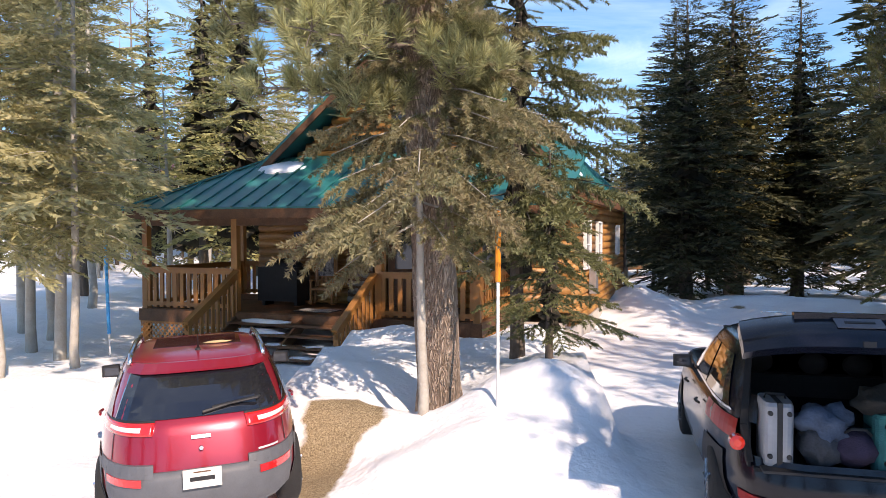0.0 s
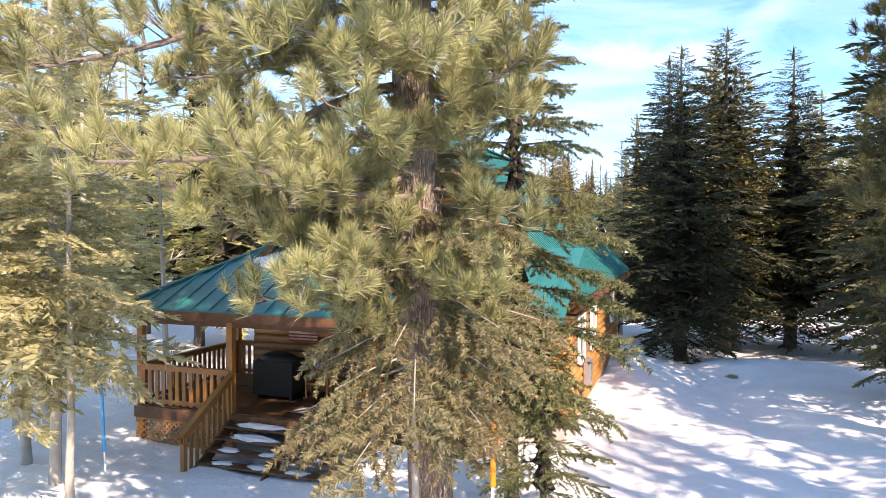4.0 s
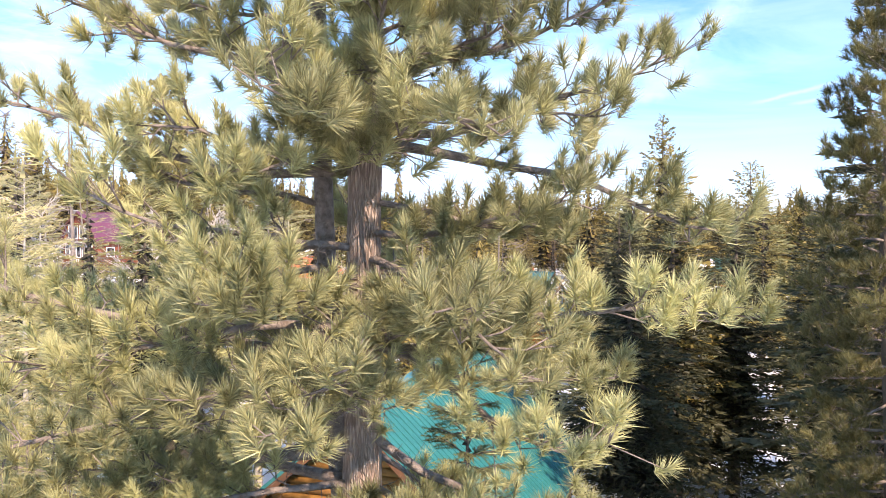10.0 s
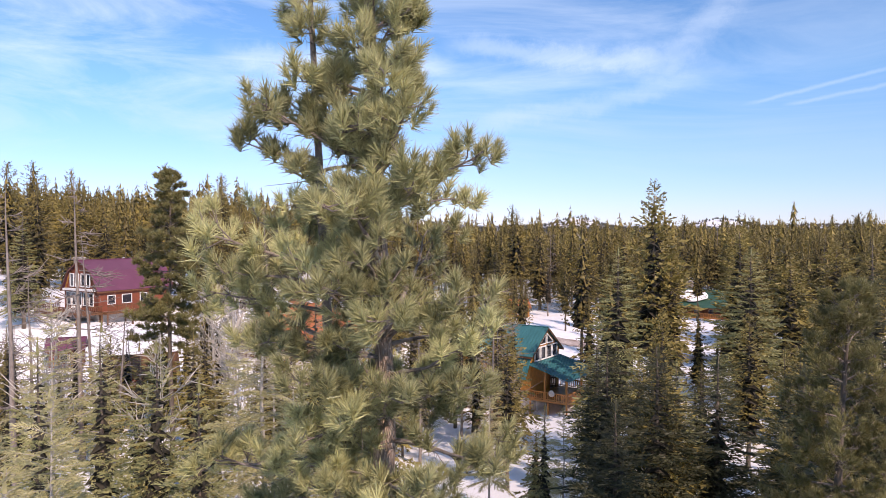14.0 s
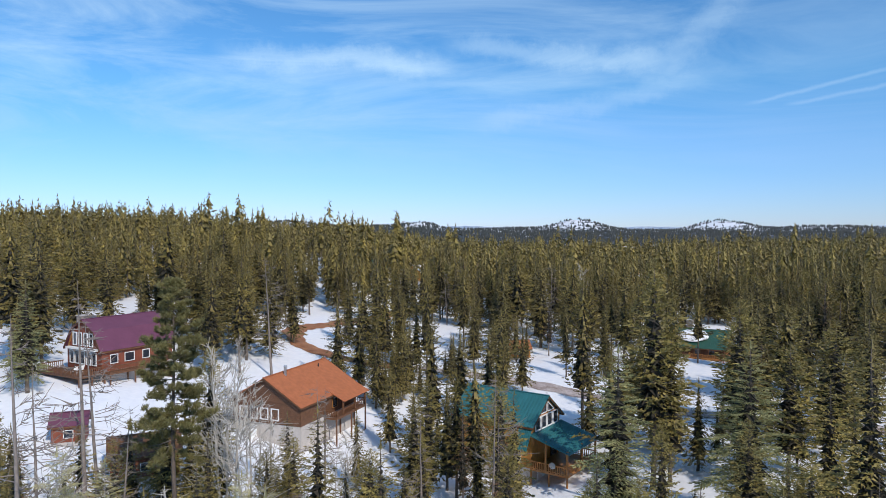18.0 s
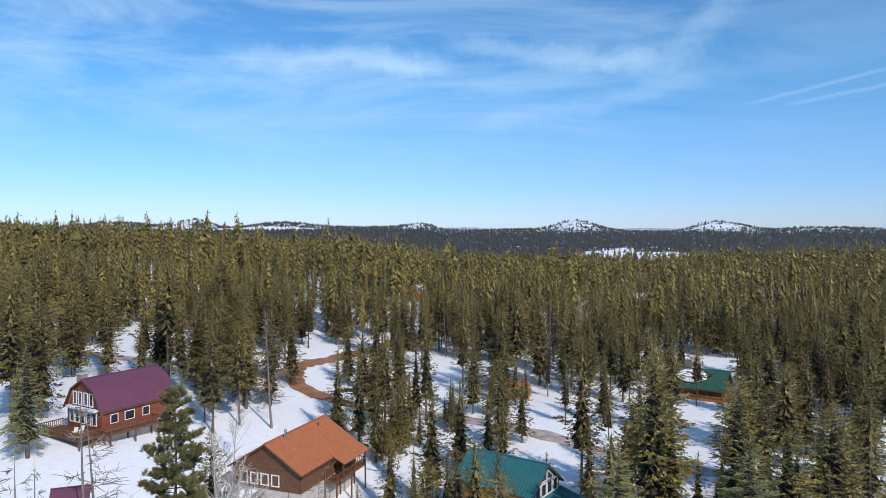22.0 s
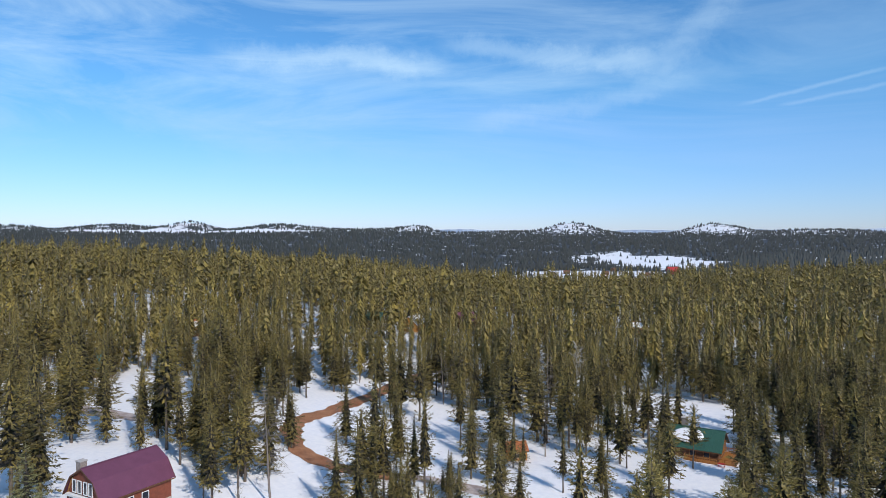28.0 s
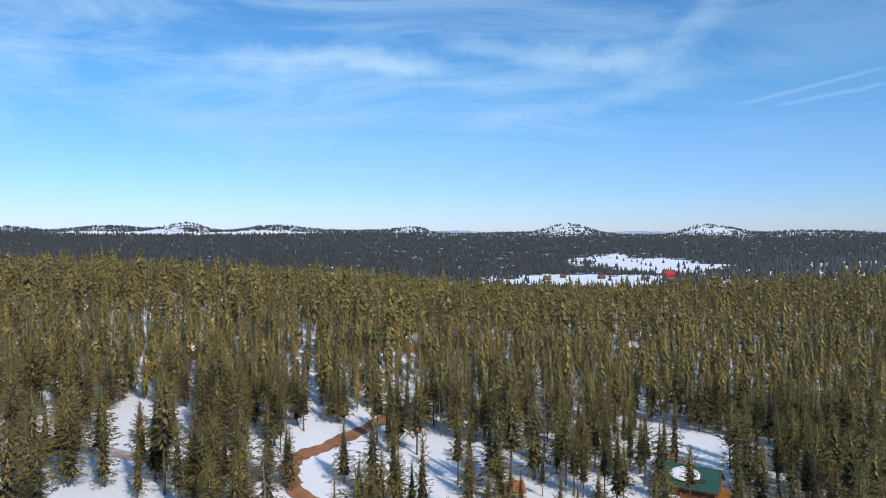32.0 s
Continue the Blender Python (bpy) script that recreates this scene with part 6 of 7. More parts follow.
def make_porch_things():
    D = 0.85
    # flag board on the wall
    fl = thing("flag_sign", CABIN @ pose(-7.15, 2.82, D + 1.55), "wooden flag plaque with stripes and a blue corner", "wall sign")
    red = material("faded_red_paint", (0.3, 0.05, 0.04), 0.7)
    navy = material("faded_navy_paint", (0.03, 0.04, 0.1), 0.7)
    cream = material("faded_cream_paint", (0.5, 0.42, 0.33), 0.7)
    part("board", slab(-0.42, 0.42, 0, 0.03, -0.26, 0.26), cream, fl)
    for i in range(7):
        z = -0.26 + 0.08 * i
        part("stripe", slab(-0.42 if i < 3 else -0.06, 0.42, -0.006, -0.001, z, z + 0.04), red, fl)
    part("canton", slab(-0.42, -0.07, -0.008, -0.001, 0.0, 0.26), navy, fl)
    # covered barbecue
    g = thing("barbecue_grill", CABIN @ pose(-7.35, 2.0, D), "barbecue grill under a dark fitted cover on the porch", "grill")
    part("cover", joined([slab(-0.55, 0.55, -0.3, 0.3, 0.12, 0.95)]), "black", g)
    blob("hood", (0.55, 0.3, 0.22), "black", g, pose(0, 0, 0.95), 8, 2, 0.08)
    for x in (-0.45, 0.45):
        part("leg", beam((x, 0, 0), (x, 0, 0.14), 0.08, 0.4), "black", g)
    # rocking chair
    c = thing("rocking_chair", CABIN @ pose(-6.35, 2.2, D, 0, 0, 15), "brown wooden rocking chair with a patterned throw", "chair")
    for x in (-0.26, 0.26):
        pts = [(x, -0.42 + 0.12 * k, 0.03 + 0.09 * (abs(k - 3.5) / 3.5) ** 2) for k in range(8)]
        part("rocker", tube(pts, [0.022] * 8, 6), "rail", c)
        part("leg", beam((x, -0.22, 0.05), (x, -0.22, 0.62), 0.04, 0.04), "rail", c)
        part("leg", beam((x, 0.2, 0.05), (x, 0.3, 1.15), 0.04, 0.04), "rail", c)
        part("armrest", beam((x, -0.26, 0.63), (x, 0.25, 0.63), 0.07, 0.03), "rail", c)
    part("seat", slab(-0.27, 0.27, -0.24, 0.22, 0.40, 0.44), "rail", c)
    for k in range(5):
        x = -0.2 + 0.1 * k
        part("back_slat", beam((x, 0.21, 0.46), (x, 0.3, 1.12), 0.05, 0.015), "rail", c)
    part("back_rail", beam((-0.28, 0.3, 1.15), (0.28, 0.3, 1.15), 0.03, 0.09), "rail", c)
    part("throw", slab(-0.18, 0.2, 0.2, 0.225, 0.72, 1.2), material("patterned_throw", (0.05, 0.04, 0.05), 0.9, vary=0.6, scale=18, second=(0.45, 0.42, 0.4)), c, "dark throw with pale pattern")
    # door mat
    m = thing("door_mat", CABIN @ pose(-5.9, 1.1, D + 0.002), "striped mat lying on the porch boards", "mat")
    part("mat", slab(-0.5, 0.5, -0.3, 0.3, 0, 0.012), "black", m)
    for k in range(5):
        part("mat_stripe", slab(-0.45, 0.45, -0.26 + 0.12 * k, -0.22 + 0.12 * k, 0.013, 0.017), "concrete", m)


make_porch_things()


# snow stakes
def stake(x, y, h, mat, low, label, tilt=0.0):
    s = thing("snow_stake", pose(x, y, float(land(x, y)) - 0.05, 0, tilt, 0), label, "snow stake", "snow stakes")
    part("upper_rod", tube(((0, 0, low), (0, 0, h)), (0.034, 0.03), 8), mat, s)
    part("lower_rod", tube(((0, 0, -0.1), (0, 0, low - 0.002)), (0.018, 0.018), 8), "white", s)


stake(0.02, 7.75, 2.25, "orange_stake", 1.45, "orange and white snow stake standing in the bank")
stake(-7.55, 13.0, 2.6, "blue_stake", 0.5, "tall blue snow stake in the snow", -2)


# ---- cars ----
def ring_xy(half, y0, y1, n=28, power=4.0):
    """A rounded rectangle in plan."""
    out = []
    cy, hy = (y0 + y1) / 2, (y1 - y0) / 2
    for k in range(n):
        a = 2 * math.pi * k / n + math.pi / n
        c, s = math.cos(a), math.sin(a)
        out.append((half * math.copysign(abs(c) ** (2 / power), c), cy + hy * math.copysign(abs(s) ** (2 / power), s)))
    return out


def lofted(rings, cap=True):
    verts, faces = [], []
    n = len(rings[0])
    for r in rings:
        verts.extend(Vector(p) for p in r)
    for i in range(len(rings) - 1):
        for k in range(n):
            j = (k + 1) % n
            faces.append((i * n + k, i * n + j, (i + 1) * n + j, (i + 1) * n + k))
    if cap:
        faces.append(tuple(range(n))[::-1])
        faces.append(tuple((len(rings) - 1) * n + k for k in range(n)))
    return verts, faces


LOW = ((0.26, 0.82, 0.14, 4.45), (0.36, 0.90, 0.02, 4.60), (0.52, 0.925, -0.03, 4.63), (0.66, 0.925, -0.01, 4.62), (0.80, 0.915, 0.05, 4.60), (0.96, 0.895, 0.09, 4.50), (1.04, 0.87, 0.13, 4.30), (1.08, 0.82, 0.20, 3.9))
CABR_FULL = ((1.04, 0.845, 0.15, 3.45), (1.12, 0.83, 0.19, 3.28), (1.25, 0.79, 0.29, 3.0), (1.40, 0.735, 0.42, 2.72), (1.52, 0.69, 0.55, 2.5), (1.60, 0.645, 0.68, 2.32), (1.645, 0.57, 0.80, 2.15), (1.665, 0.42, 1.0, 1.95))


CABR = tuple((1.04 + (z - 1.04) * 0.84, h, a, b) for z, h, a, b in CABR_FULL)
SHELL = LOW[:5] + ((0.96, 0.895, 0.09, 4.50), (1.02, 0.875, 0.12, 4.3), (1.06, 0.855, 0.145, 3.55)) + CABR[1:]


def level(rows, z):
    zs = [r[0] for r in rows]
    return tuple(float(np.interp(z, zs, [r[k] for r in rows])) for k in (1, 2, 3))


def rear_patch(rows, z0, z1, s0, s1, out=0.008, nx=10, nz=5, power=4.0, inset=0.0):
    """A patch lying on the rear of a lofted shell; s runs from -1 to 1 across its half width."""
    verts, faces = [], []
    for i in range(nz + 1):
        z = z0 + (z1 - z0) * i / nz
        h, a, b = level(rows, z)
        for k in range(nx + 1):
            s = s0 + (s1 - s0) * k / nx
            x = s * h
            q = max(0.0, 1 - abs(s) ** power) ** (1 / power)
            y = (a + b) / 2 - (b - a) / 2 * q - out + inset
            verts.append(Vector((x, y, z)))
    for i in range(nz):
        for k in range(nx):
            p = i * (nx + 1) + k
            faces.append((p, p + 1, p + nx + 2, p + nx + 1))
    return verts, faces


def side_patch(rows, z0, z1, y0a, y1a, y0b, y1b, side, out=0.008, ny=6, nz=4, power=4.0):
    """A patch on a flank; its ends run from y0a..y1a below to y0b..y1b above."""
    verts, faces = [], []
    for i in range(nz + 1):
        f = i / nz
        z = z0 + (z1 - z0) * f
        h, a, b = level(rows, z)
        lo, hi = y0a + (y0b - y0a) * f, y1a + (y1b - y1a) * f
        for k in range(ny + 1):
            y = lo + (hi - lo) * k / ny
            q = min(0.999, abs((y - (a + b) / 2) / ((b - a) / 2)))
            verts.append(Vector((side * (h * (1 - q ** power) ** (1 / power) + out), y, z)))
    for i in range(nz):
        for k in range(ny):
            p = i * (ny + 1) + k
            quad = (p, p + 1, p + ny + 2, p + ny + 1)
            faces.append(quad if side > 0 else quad[::-1])
    return verts, faces


def solid(vf, t=0.012):
    """Give a patch thickness inward along y."""
    v, f = vf
    n = len(v)
    v2 = list(v) + [p + Vector((0, t, 0)) for p in v]
    f2 = list(f) + [tuple(i + n for i in q[::-1]) for q in f]
    edges = {}
    for q in f:
        for a, b in zip(q, q[1:] + q[:1]):
            edges[(a, b)] = edges.get((b, a), 0)
            if (b, a) in edges:
                edges[(b, a)] = 1
                edges[(a, b)] = 1
    for (a, b), seen in edges.items():
        if not seen:
            f2.append((b, a, a + n, b + n))
    return v2, f2


def wheel(car, x, y, side):
    bm_pts = []
    prof = ((-0.11, 0.20), (-0.11, 0.30), (-0.085, 0.345), (0.085, 0.345), (0.11, 0.30), (0.11, 0.20))
    n = 28
    rings = [[(p[0], p[1] * math.cos(2 * math.pi * k / n), p[1] * math.sin(2 * math.pi * k / n)) for k in range(n)] for p in prof]
    w = child("wheel", data_mesh("wheel", *lofted(rings), M["tyre"], True), car, "", pose(x, y, 0.345))
    rim = []
    for k in range(5):
        a = 2 * math.pi * k / 5
        rim.append(beam((side * 0.112, 0, 0), (side * 0.112, 0.2 * math.cos(a), 0.2 * math.sin(a)), 0.02, 0.05, (1, 0, 0)))
    rim.append(tube(((side * 0.09, 0, 0), (side * 0.125, 0, 0)), (0.05, 0.05), 12))
    part("rim", joined(rim), "chrome", w)


def car_paint(name, color, rough, metallic):
    return material(name, color, rough, metal=metallic, vary=0.06, scale=2.2, coat=1.0, spec=0.5)


def mirror(car, side, paint):
    x = side * 0.965
    mi = part("door_mirror", lofted([[(x + side * dx, 2.72 + dy, 1.10 + dz) for dx, dz in ((-0.11 * s, -0.07 * s), (0.11 * s, -0.06 * s), (0.11 * s, 0.075 * s), (-0.08 * s, 0.085 * s))] for s, dy in ((0.9, -0.035), (1.0, 0.0), (0.85, 0.09), (0.4, 0.13))]), "black", car)
    part("mirror_glass", slab(x - 0.075, x + 0.075, 2.676, 2.682, 1.06, 1.15), "pane", mi)
    part("mirror_arm", beam((side * 0.84, 2.76, 1.04), (x, 2.76, 1.06), 0.05, 0.05), "black", mi)


RED_AT = pose(-2.36, 5.42, 0.07, 0, -1.6, 24.0) @ Matrix.Scale(0.95, 4)


def make_red_car():
    car = thing("red_suv", RED_AT, "dark red sport utility vehicle parked facing the cabin", "car")
    red = car_paint("dark_red_car_paint", (0.33, 0.012, 0.03), 0.3, 0.35)
    lens = material("red_lamp_lens", (0.62, 0.02, 0.02), 0.12, vary=0.1, scale=20, coat=1.0)
    white = material("clear_lamp_lens", (0.85, 0.82, 0.8), 0.12, vary=0.05, scale=20, coat=1.0)
    tint = material("dark_tinted_glass", (0.012, 0.013, 0.018), 0.05, vary=0.1, scale=2, spec=0.8, coat=0.6)
    grey = material("grey_bumper_plastic", (0.1, 0.105, 0.115), 0.55, vary=0.12, scale=9, bump=0.1, bump_scale=120)
    silver = material("satin_silver_trim", (0.6, 0.6, 0.61), 0.5, metal=0.3, vary=0.05)
    body = part("body", lofted([[(x, y, z) for x, y in ring_xy(h, a, b, 44)] for z, h, a, b in SHELL]), red, car, smooth=True)
    part("rear_window", solid(rear_patch(SHELL, 1.10, 1.435, -0.955, 0.955, 0.010, 16, 6)), tint, car, smooth=False)
    part("roof_spoiler", solid(rear_patch(SHELL, 1.437, 1.51, -0.9, 0.9, 0.05), 0.09), red, car)
    for s in (-1, 1):
        lo, hi = (0.44, 0.985) if s > 0 else (-0.985, -0.44)
        tl = part("tail_light", solid(rear_patch(SHELL, 0.985, 1.085, lo, hi, 0.018, 14, 5), 0.04), lens, car, "red lamp with a clear centre band", smooth=True)
        part("lamp_bezel", solid(rear_patch(SHELL, 1.015, 1.052, min(s * 0.56, s * 0.86), max(s * 0.56, s * 0.86), 0.026, 10, 2), 0.01), white, tl, smooth=True)
        part("lamp_edge", solid(rear_patch(SHELL, 1.086, 1.1, lo, hi, 0.02, 14, 1), 0.03), "black", tl)
        part("fog_reflector", solid(rear_patch(SHELL, 0.60, 0.66, min(s * 0.52, s * 0.84), max(s * 0.52, s * 0.84), 0.05, 8, 2), 0.03), lens, car)
        part("side_window", side_patch(SHELL, 1.10, 1.42, 0.5, 1.6, 0.85, 1.55, s), tint, car)
        part("side_window", side_patch(SHELL, 1.10, 1.42, 1.66, 2.75, 1.62, 2.3, s), tint, car)
        part("wheel_arch", side_patch(SHELL, 0.30, 0.74, 0.42, 1.28, 0.55, 1.15, s, 0.012), grey, car)
        part("wheel_arch", side_patch(SHELL, 0.30, 0.74, 3.2, 4.06, 3.33, 3.93, s, 0.012), grey, car)
        wheel(car, s * 0.80, 0.86, s)
        wheel(car, s * 0.80, 3.62, s)
        mirror(car, s, red)
        part("roof_rail", tube(((s * 0.60, 0.78, 1.50), (s * 0.60, 0.9, 1.575), (s * 0.60, 1.5, 1.60), (s * 0.595, 2.1, 1.575), (s * 0.59, 2.25, 1.51)), (0.02, 0.024, 0.024, 0.024, 0.02), 8), "chrome", car, smooth=True)
        part("door_handle", tube(((s * 0.935, 1.35, 0.93), (s * 0.95, 1.45, 0.935), (s * 0.935, 1.56, 0.93)), (0.014, 0.016, 0.014), 6), red, car)
    part("bumper", solid(rear_patch(SHELL, 0.30, 0.70, -0.97, 0.97, 0.035, 16, 6), 0.06), grey, car, smooth=True)
    part("bumper_wing", solid(rear_patch(SHELL, 0.66, 0.76, -0.97, -0.42, 0.034, 8, 2), 0.05), grey, car)
    part("bumper_wing", solid(rear_patch(SHELL, 0.66, 0.76, 0.42, 0.97, 0.034, 8, 2), 0.05), grey, car)
    pl = part("number_plate", slab(-0.155, 0.155, -0.105, -0.09, 0.565, 0.725), material("cream_plate", (0.6, 0.58, 0.54), 0.5, vary=0.2, scale=14), car, "pale plate with dark bars")
    part("plate_bar", slab(-0.10, 0.10, -0.108, -0.1055, 0.625, 0.66), "black", pl)
    part("plate_bar", slab(-0.07, 0.07, -0.108, -0.1055, 0.695, 0.705), "log_dark", pl)
    part("badge", solid(rear_patch(SHELL, 0.935, 0.965, -0.09, 0.09, 0.014, 4, 1), 0.006), silver, car)
    part("trim_badge", solid(rear_patch(SHELL, 0.775, 0.79, 0.52, 0.72, 0.014, 4, 1), 0.006), silver, car)
    part("tailgate_button", tube(((0, 0.055, 0.86), (0, 0.03, 0.86)), (0.02, 0.018), 12), "chrome", car)
    h = [solid(rear_patch(SHELL, 0.77, 1.0, s * 0.80 - 0.004, s * 0.80 + 0.004, 0.004, 1, 4), 0.004) for s in (-1, 1)]
    part("tailgate_seam", joined(h), "black", car)
    z0 = 1.13
    y0 = level(SHELL, z0)[1] - 0.03
    part("wiper", joined([tube(((0.02, y0, z0), (0.25, y0 + 0.035, z0 + 0.045), (0.5, y0 + 0.05, z0 + 0.07)), (0.016, 0.012, 0.008), 6), beam((0.1, y0 + 0.02, z0 + 0.035), (0.52, y0 + 0.06, z0 + 0.085), 0.02, 0.015)]), "black", car)
    part("antenna", tube(((0.0, 0.95, 1.56), (0.0, 0.83, 1.73)), (0.012, 0.004), 6), "black", car)
    part("antenna_base", tube(((0, 0.95, 1.555), (0, 0.94, 1.59)), (0.035, 0.015), 10), "black", car)
    part("sunroof", slab(-0.42, 0.42, 1.2, 1.85, 1.563, 1.569), material("dark_red_glass_roof", (0.05, 0.006, 0.01), 0.06, vary=0.1, coat=1.0), car)
    tagged(blob("folded_cord", (0.13, 0.05, 0.015), material("straw_cord", (0.55, 0.4, 0.2), 0.8), None, RED_AT @ pose(0.2, 1.25, 1.58), 2, 2, 0.5), "twist of tan cord lying on the car roof", "cord")
    return car


make_red_car()


def shell_without(vf, cut):
    v, f = vf
    keep = []
    for q in f:
        c = sum((Vector(v[i]) for i in q), Vector()) / len(q)
        if not cut(c):
            keep.append(q)
    return v, keep


def make_black_car():
    at = pose(2.60, 5.25, 0.12, 0, 0, -9.5) @ Matrix.Scale(0.97, 4)
    car = thing("black_suv", at, "black sport utility vehicle parked with its tailgate open", "car")
    black = material("black_car_paint", (0.004, 0.005, 0.011), 0.22, vary=0.06, scale=2.2, coat=0.25, spec=0.3)
    lens = material("amber_red_lens", (0.32, 0.008, 0.006), 0.3, vary=0.2, scale=16, spec=0.3)
    glow_red = material("bright_red_lens", (0.6, 0.03, 0.015), 0.1, vary=0.1, scale=16, coat=0.6)
    tint = material("side_window_glass", (0.03, 0.03, 0.03), 0.04, vary=0.1, scale=2, spec=0.9, coat=1.0)
    lining = material("black_boot_lining", (0.012, 0.012, 0.013), 0.9, vary=0.3, scale=30)
    low = [[(x, y, z) for x, y in ring_xy(h, a, b)] for z, h, a, b in LOW]
    part("body", shell_without(lofted(low), lambda c: c.y < 1.25 and c.z > 0.74 and abs(c.x) < 0.72), black, car, smooth=True)
    cabr = [[(x, y, z) for x, y in ring_xy(h, a, b)] for z, h, a, b in CABR_FULL]
    part("cabin_shell", shell_without(lofted(cabr, False), lambda c: c.y < 0.85 and abs(c.x) < 0.62), black, car, smooth=True)
    part("roof", slab(-0.42, 0.42, 1.0, 1.95, 1.652, 1.667), black, car)
    # boot opening: floor, sides, seat back, sill
    part("boot_floor", slab(-0.66, 0.66, 0.12, 1.2, 0.70, 0.73), lining, car)
    for s in (-1, 1):
        part("boot_side", plate(((s * 0.68, 0.16, 0.72), (s * 0.68, 1.2, 0.72), (s * 0.60, 1.2, 1.55), (s * 0.60, 0.62, 1.52)), 0.02), lining, car)
        part("opening_trim", joined([beam((s * 0.70, 0.10, 0.78), (s * 0.73, 0.2, 1.05), 0.05, 0.03), beam((s * 0.73, 0.2, 1.05), (s * 0.62, 0.62, 1.55), 0.05, 0.03)]), lining, car)
    part("headliner", slab(-0.6, 0.6, 0.75, 2.2, 1.58, 1.60), lining, car)
    part("seat_back", slab(-0.62, 0.62, 1.2, 1.34, 0.72, 1.28), lining, car)
    for x in (-0.42, 0.05, 0.42):
        blob("headrest", (0.13, 0.06, 0.1), lining, car, pose(x, 1.28, 1.38), 1, 2, 0.05)
    part("sill_plate", slab(-0.62, 0.62, -0.02, 0.13, 0.735, 0.755), "black", car)
    for s in (-1, 1):
        tl = part("tail_light", solid(rear_patch(LOW, 0.87, 1.03, min(s * 0.84, s * 0.985), max(s * 0.84, s * 0.985), 0.016, 6, 4), 0.08), lens, car, "red wraparound lamp")
        part("lamp_bulb_ring", tube(((s * 0.80, 0.12, 0.94), (s * 0.80, 0.05, 0.94), (s * 0.80, 0.035, 0.94)), (0.058, 0.058, 0.03), 20), glow_red, tl)
        part("fog_reflector", solid(rear_patch(LOW, 0.42, 0.50, min(s * 0.55, s * 0.82), max(s * 0.55, s * 0.82), 0.02, 6, 2), 0.03), lens, car)
        part("side_window", side_patch(CABR_FULL, 1.10, 1.50, 0.62, 1.6, 0.95, 1.55, s), tint, car)
        part("side_window", side_patch(CABR_FULL, 1.10, 1.50, 1.66, 2.75, 1.62, 2.3, s), tint, car)
        part("window_trim", side_patch(CABR_FULL, 1.075, 1.095, 0.55, 2.85, 0.58, 2.8, s, 0.012, 10, 1), "chrome", car)
        wheel(car, s * 0.80, 0.86, s)
        wheel(car, s * 0.80, 3.62, s)
        mirror(car, s, black)
        part("wheel_arch", side_patch(LOW, 0.30, 0.74, 0.42, 1.28, 0.55, 1.15, s, 0.012), "black", car)
        part("wheel_arch", side_patch(LOW, 0.30, 0.74, 3.2, 4.06, 3.33, 3.93, s, 0.012), "black", car)
        for y in (1.4, 2.4):
            part("door_handle", tube(((s * 0.935, y, 0.93), (s * 0.96, y + 0.1, 0.935), (s * 0.935, y + 0.2, 0.93)), (0.014, 0.016, 0.014), 6), "black", car)
        part("strut", tube(((s * 0.60, 0.68, 1.50), (s * 0.62, 0.18, 1.80)), (0.012, 0.009), 6), "black", car)
    # raised tailgate: outer skin with ledge, plate and lamps
    gate = []
    prof_y, prof_z = (0.72, 0.5, 0.28, 0.06, -0.13, -0.26, -0.33), (1.66, 1.83, 1.94, 1.975, 1.93, 1.86, 1.78)

    def skin(x, y):
        return (x, y, float(np.interp(y, prof_y[::-1], prof_z[::-1])) + 0.012)

    rows_n, cols_n = 25, 21
    for i in range(rows_n):
        f = i / (rows_n - 1)
        g = 6 * f
        wts = [math.exp(-((g - k) / 0.62) ** 2) for k in range(7)]
        y = sum(w * q for w, q in zip(wts, prof_y)) / sum(wts)
        z = sum(w * q for w, q in zip(wts, prof_z)) / sum(wts)
        half = 0.62 + 0.2 * math.sin(min(1.0, f * 1.3) * 1.57)
        gate.append([(half * q, y + 0.03 * q * q * (1 - f), z - 0.07 * abs(q) ** 3) for q in (-1 + 2 * k / (cols_n - 1) for k in range(cols_n))])
    v = [Vector(p) for row in gate for p in row]
    fq = [(i * cols_n + k, (i + 1) * cols_n + k, (i + 1) * cols_n + k + 1, i * cols_n + k + 1) for i in range(rows_n - 1) for k in range(cols_n - 1)]
    tg = part("tailgate", (v, fq), black, car, "raised black tailgate", smooth=True)
    inner = [p + Vector((0, 0.07, -0.06)) for p in v]
    part("inner_panel", (inner, [q[::-1] for q in fq]), lining, tg, smooth=True)
    rim = list(range(cols_n)) + [cols_n * i + cols_n - 1 for i in range(1, rows_n)] + [cols_n * (rows_n - 1) + k for k in range(cols_n - 2, -1, -1)] + [cols_n * i for i in range(rows_n - 2, 0, -1)]
    edge = [v[k] for k in rim] + [inner[k] for k in rim]
    part("gate_rim", (edge, [(k, (k + 1) % len(rim), (k + 1) % len(rim) + len(rim), k + len(rim)) for k in range(len(rim))]), black, tg, smooth=True)
    part("gate_ledge", beam((-0.42, 0.0, 1.965), (0.42, 0.0, 1.965), 0.07, 0.05), black, tg)
    part("number_plate", plate([skin(-0.16, -0.19), skin(0.16, -0.19), skin(0.16, -0.06), skin(-0.16, -0.06)], 0.008), material("grey_plate", (0.13, 0.13, 0.15), 0.7, vary=0.15, scale=14), tg, "pale plate with dark bars")
    part("plate_bar", plate([skin(-0.10, -0.14), skin(0.10, -0.14), skin(0.10, -0.115), skin(-0.10, -0.115)], 0.016), "black", tg)
    part("emblem", tube([skin(0.1 * math.cos(a), 0.17 + 0.05 * math.sin(a)) for a in np.linspace(0, 6.283, 19)], [0.009] * 19, 5), "chrome", tg)
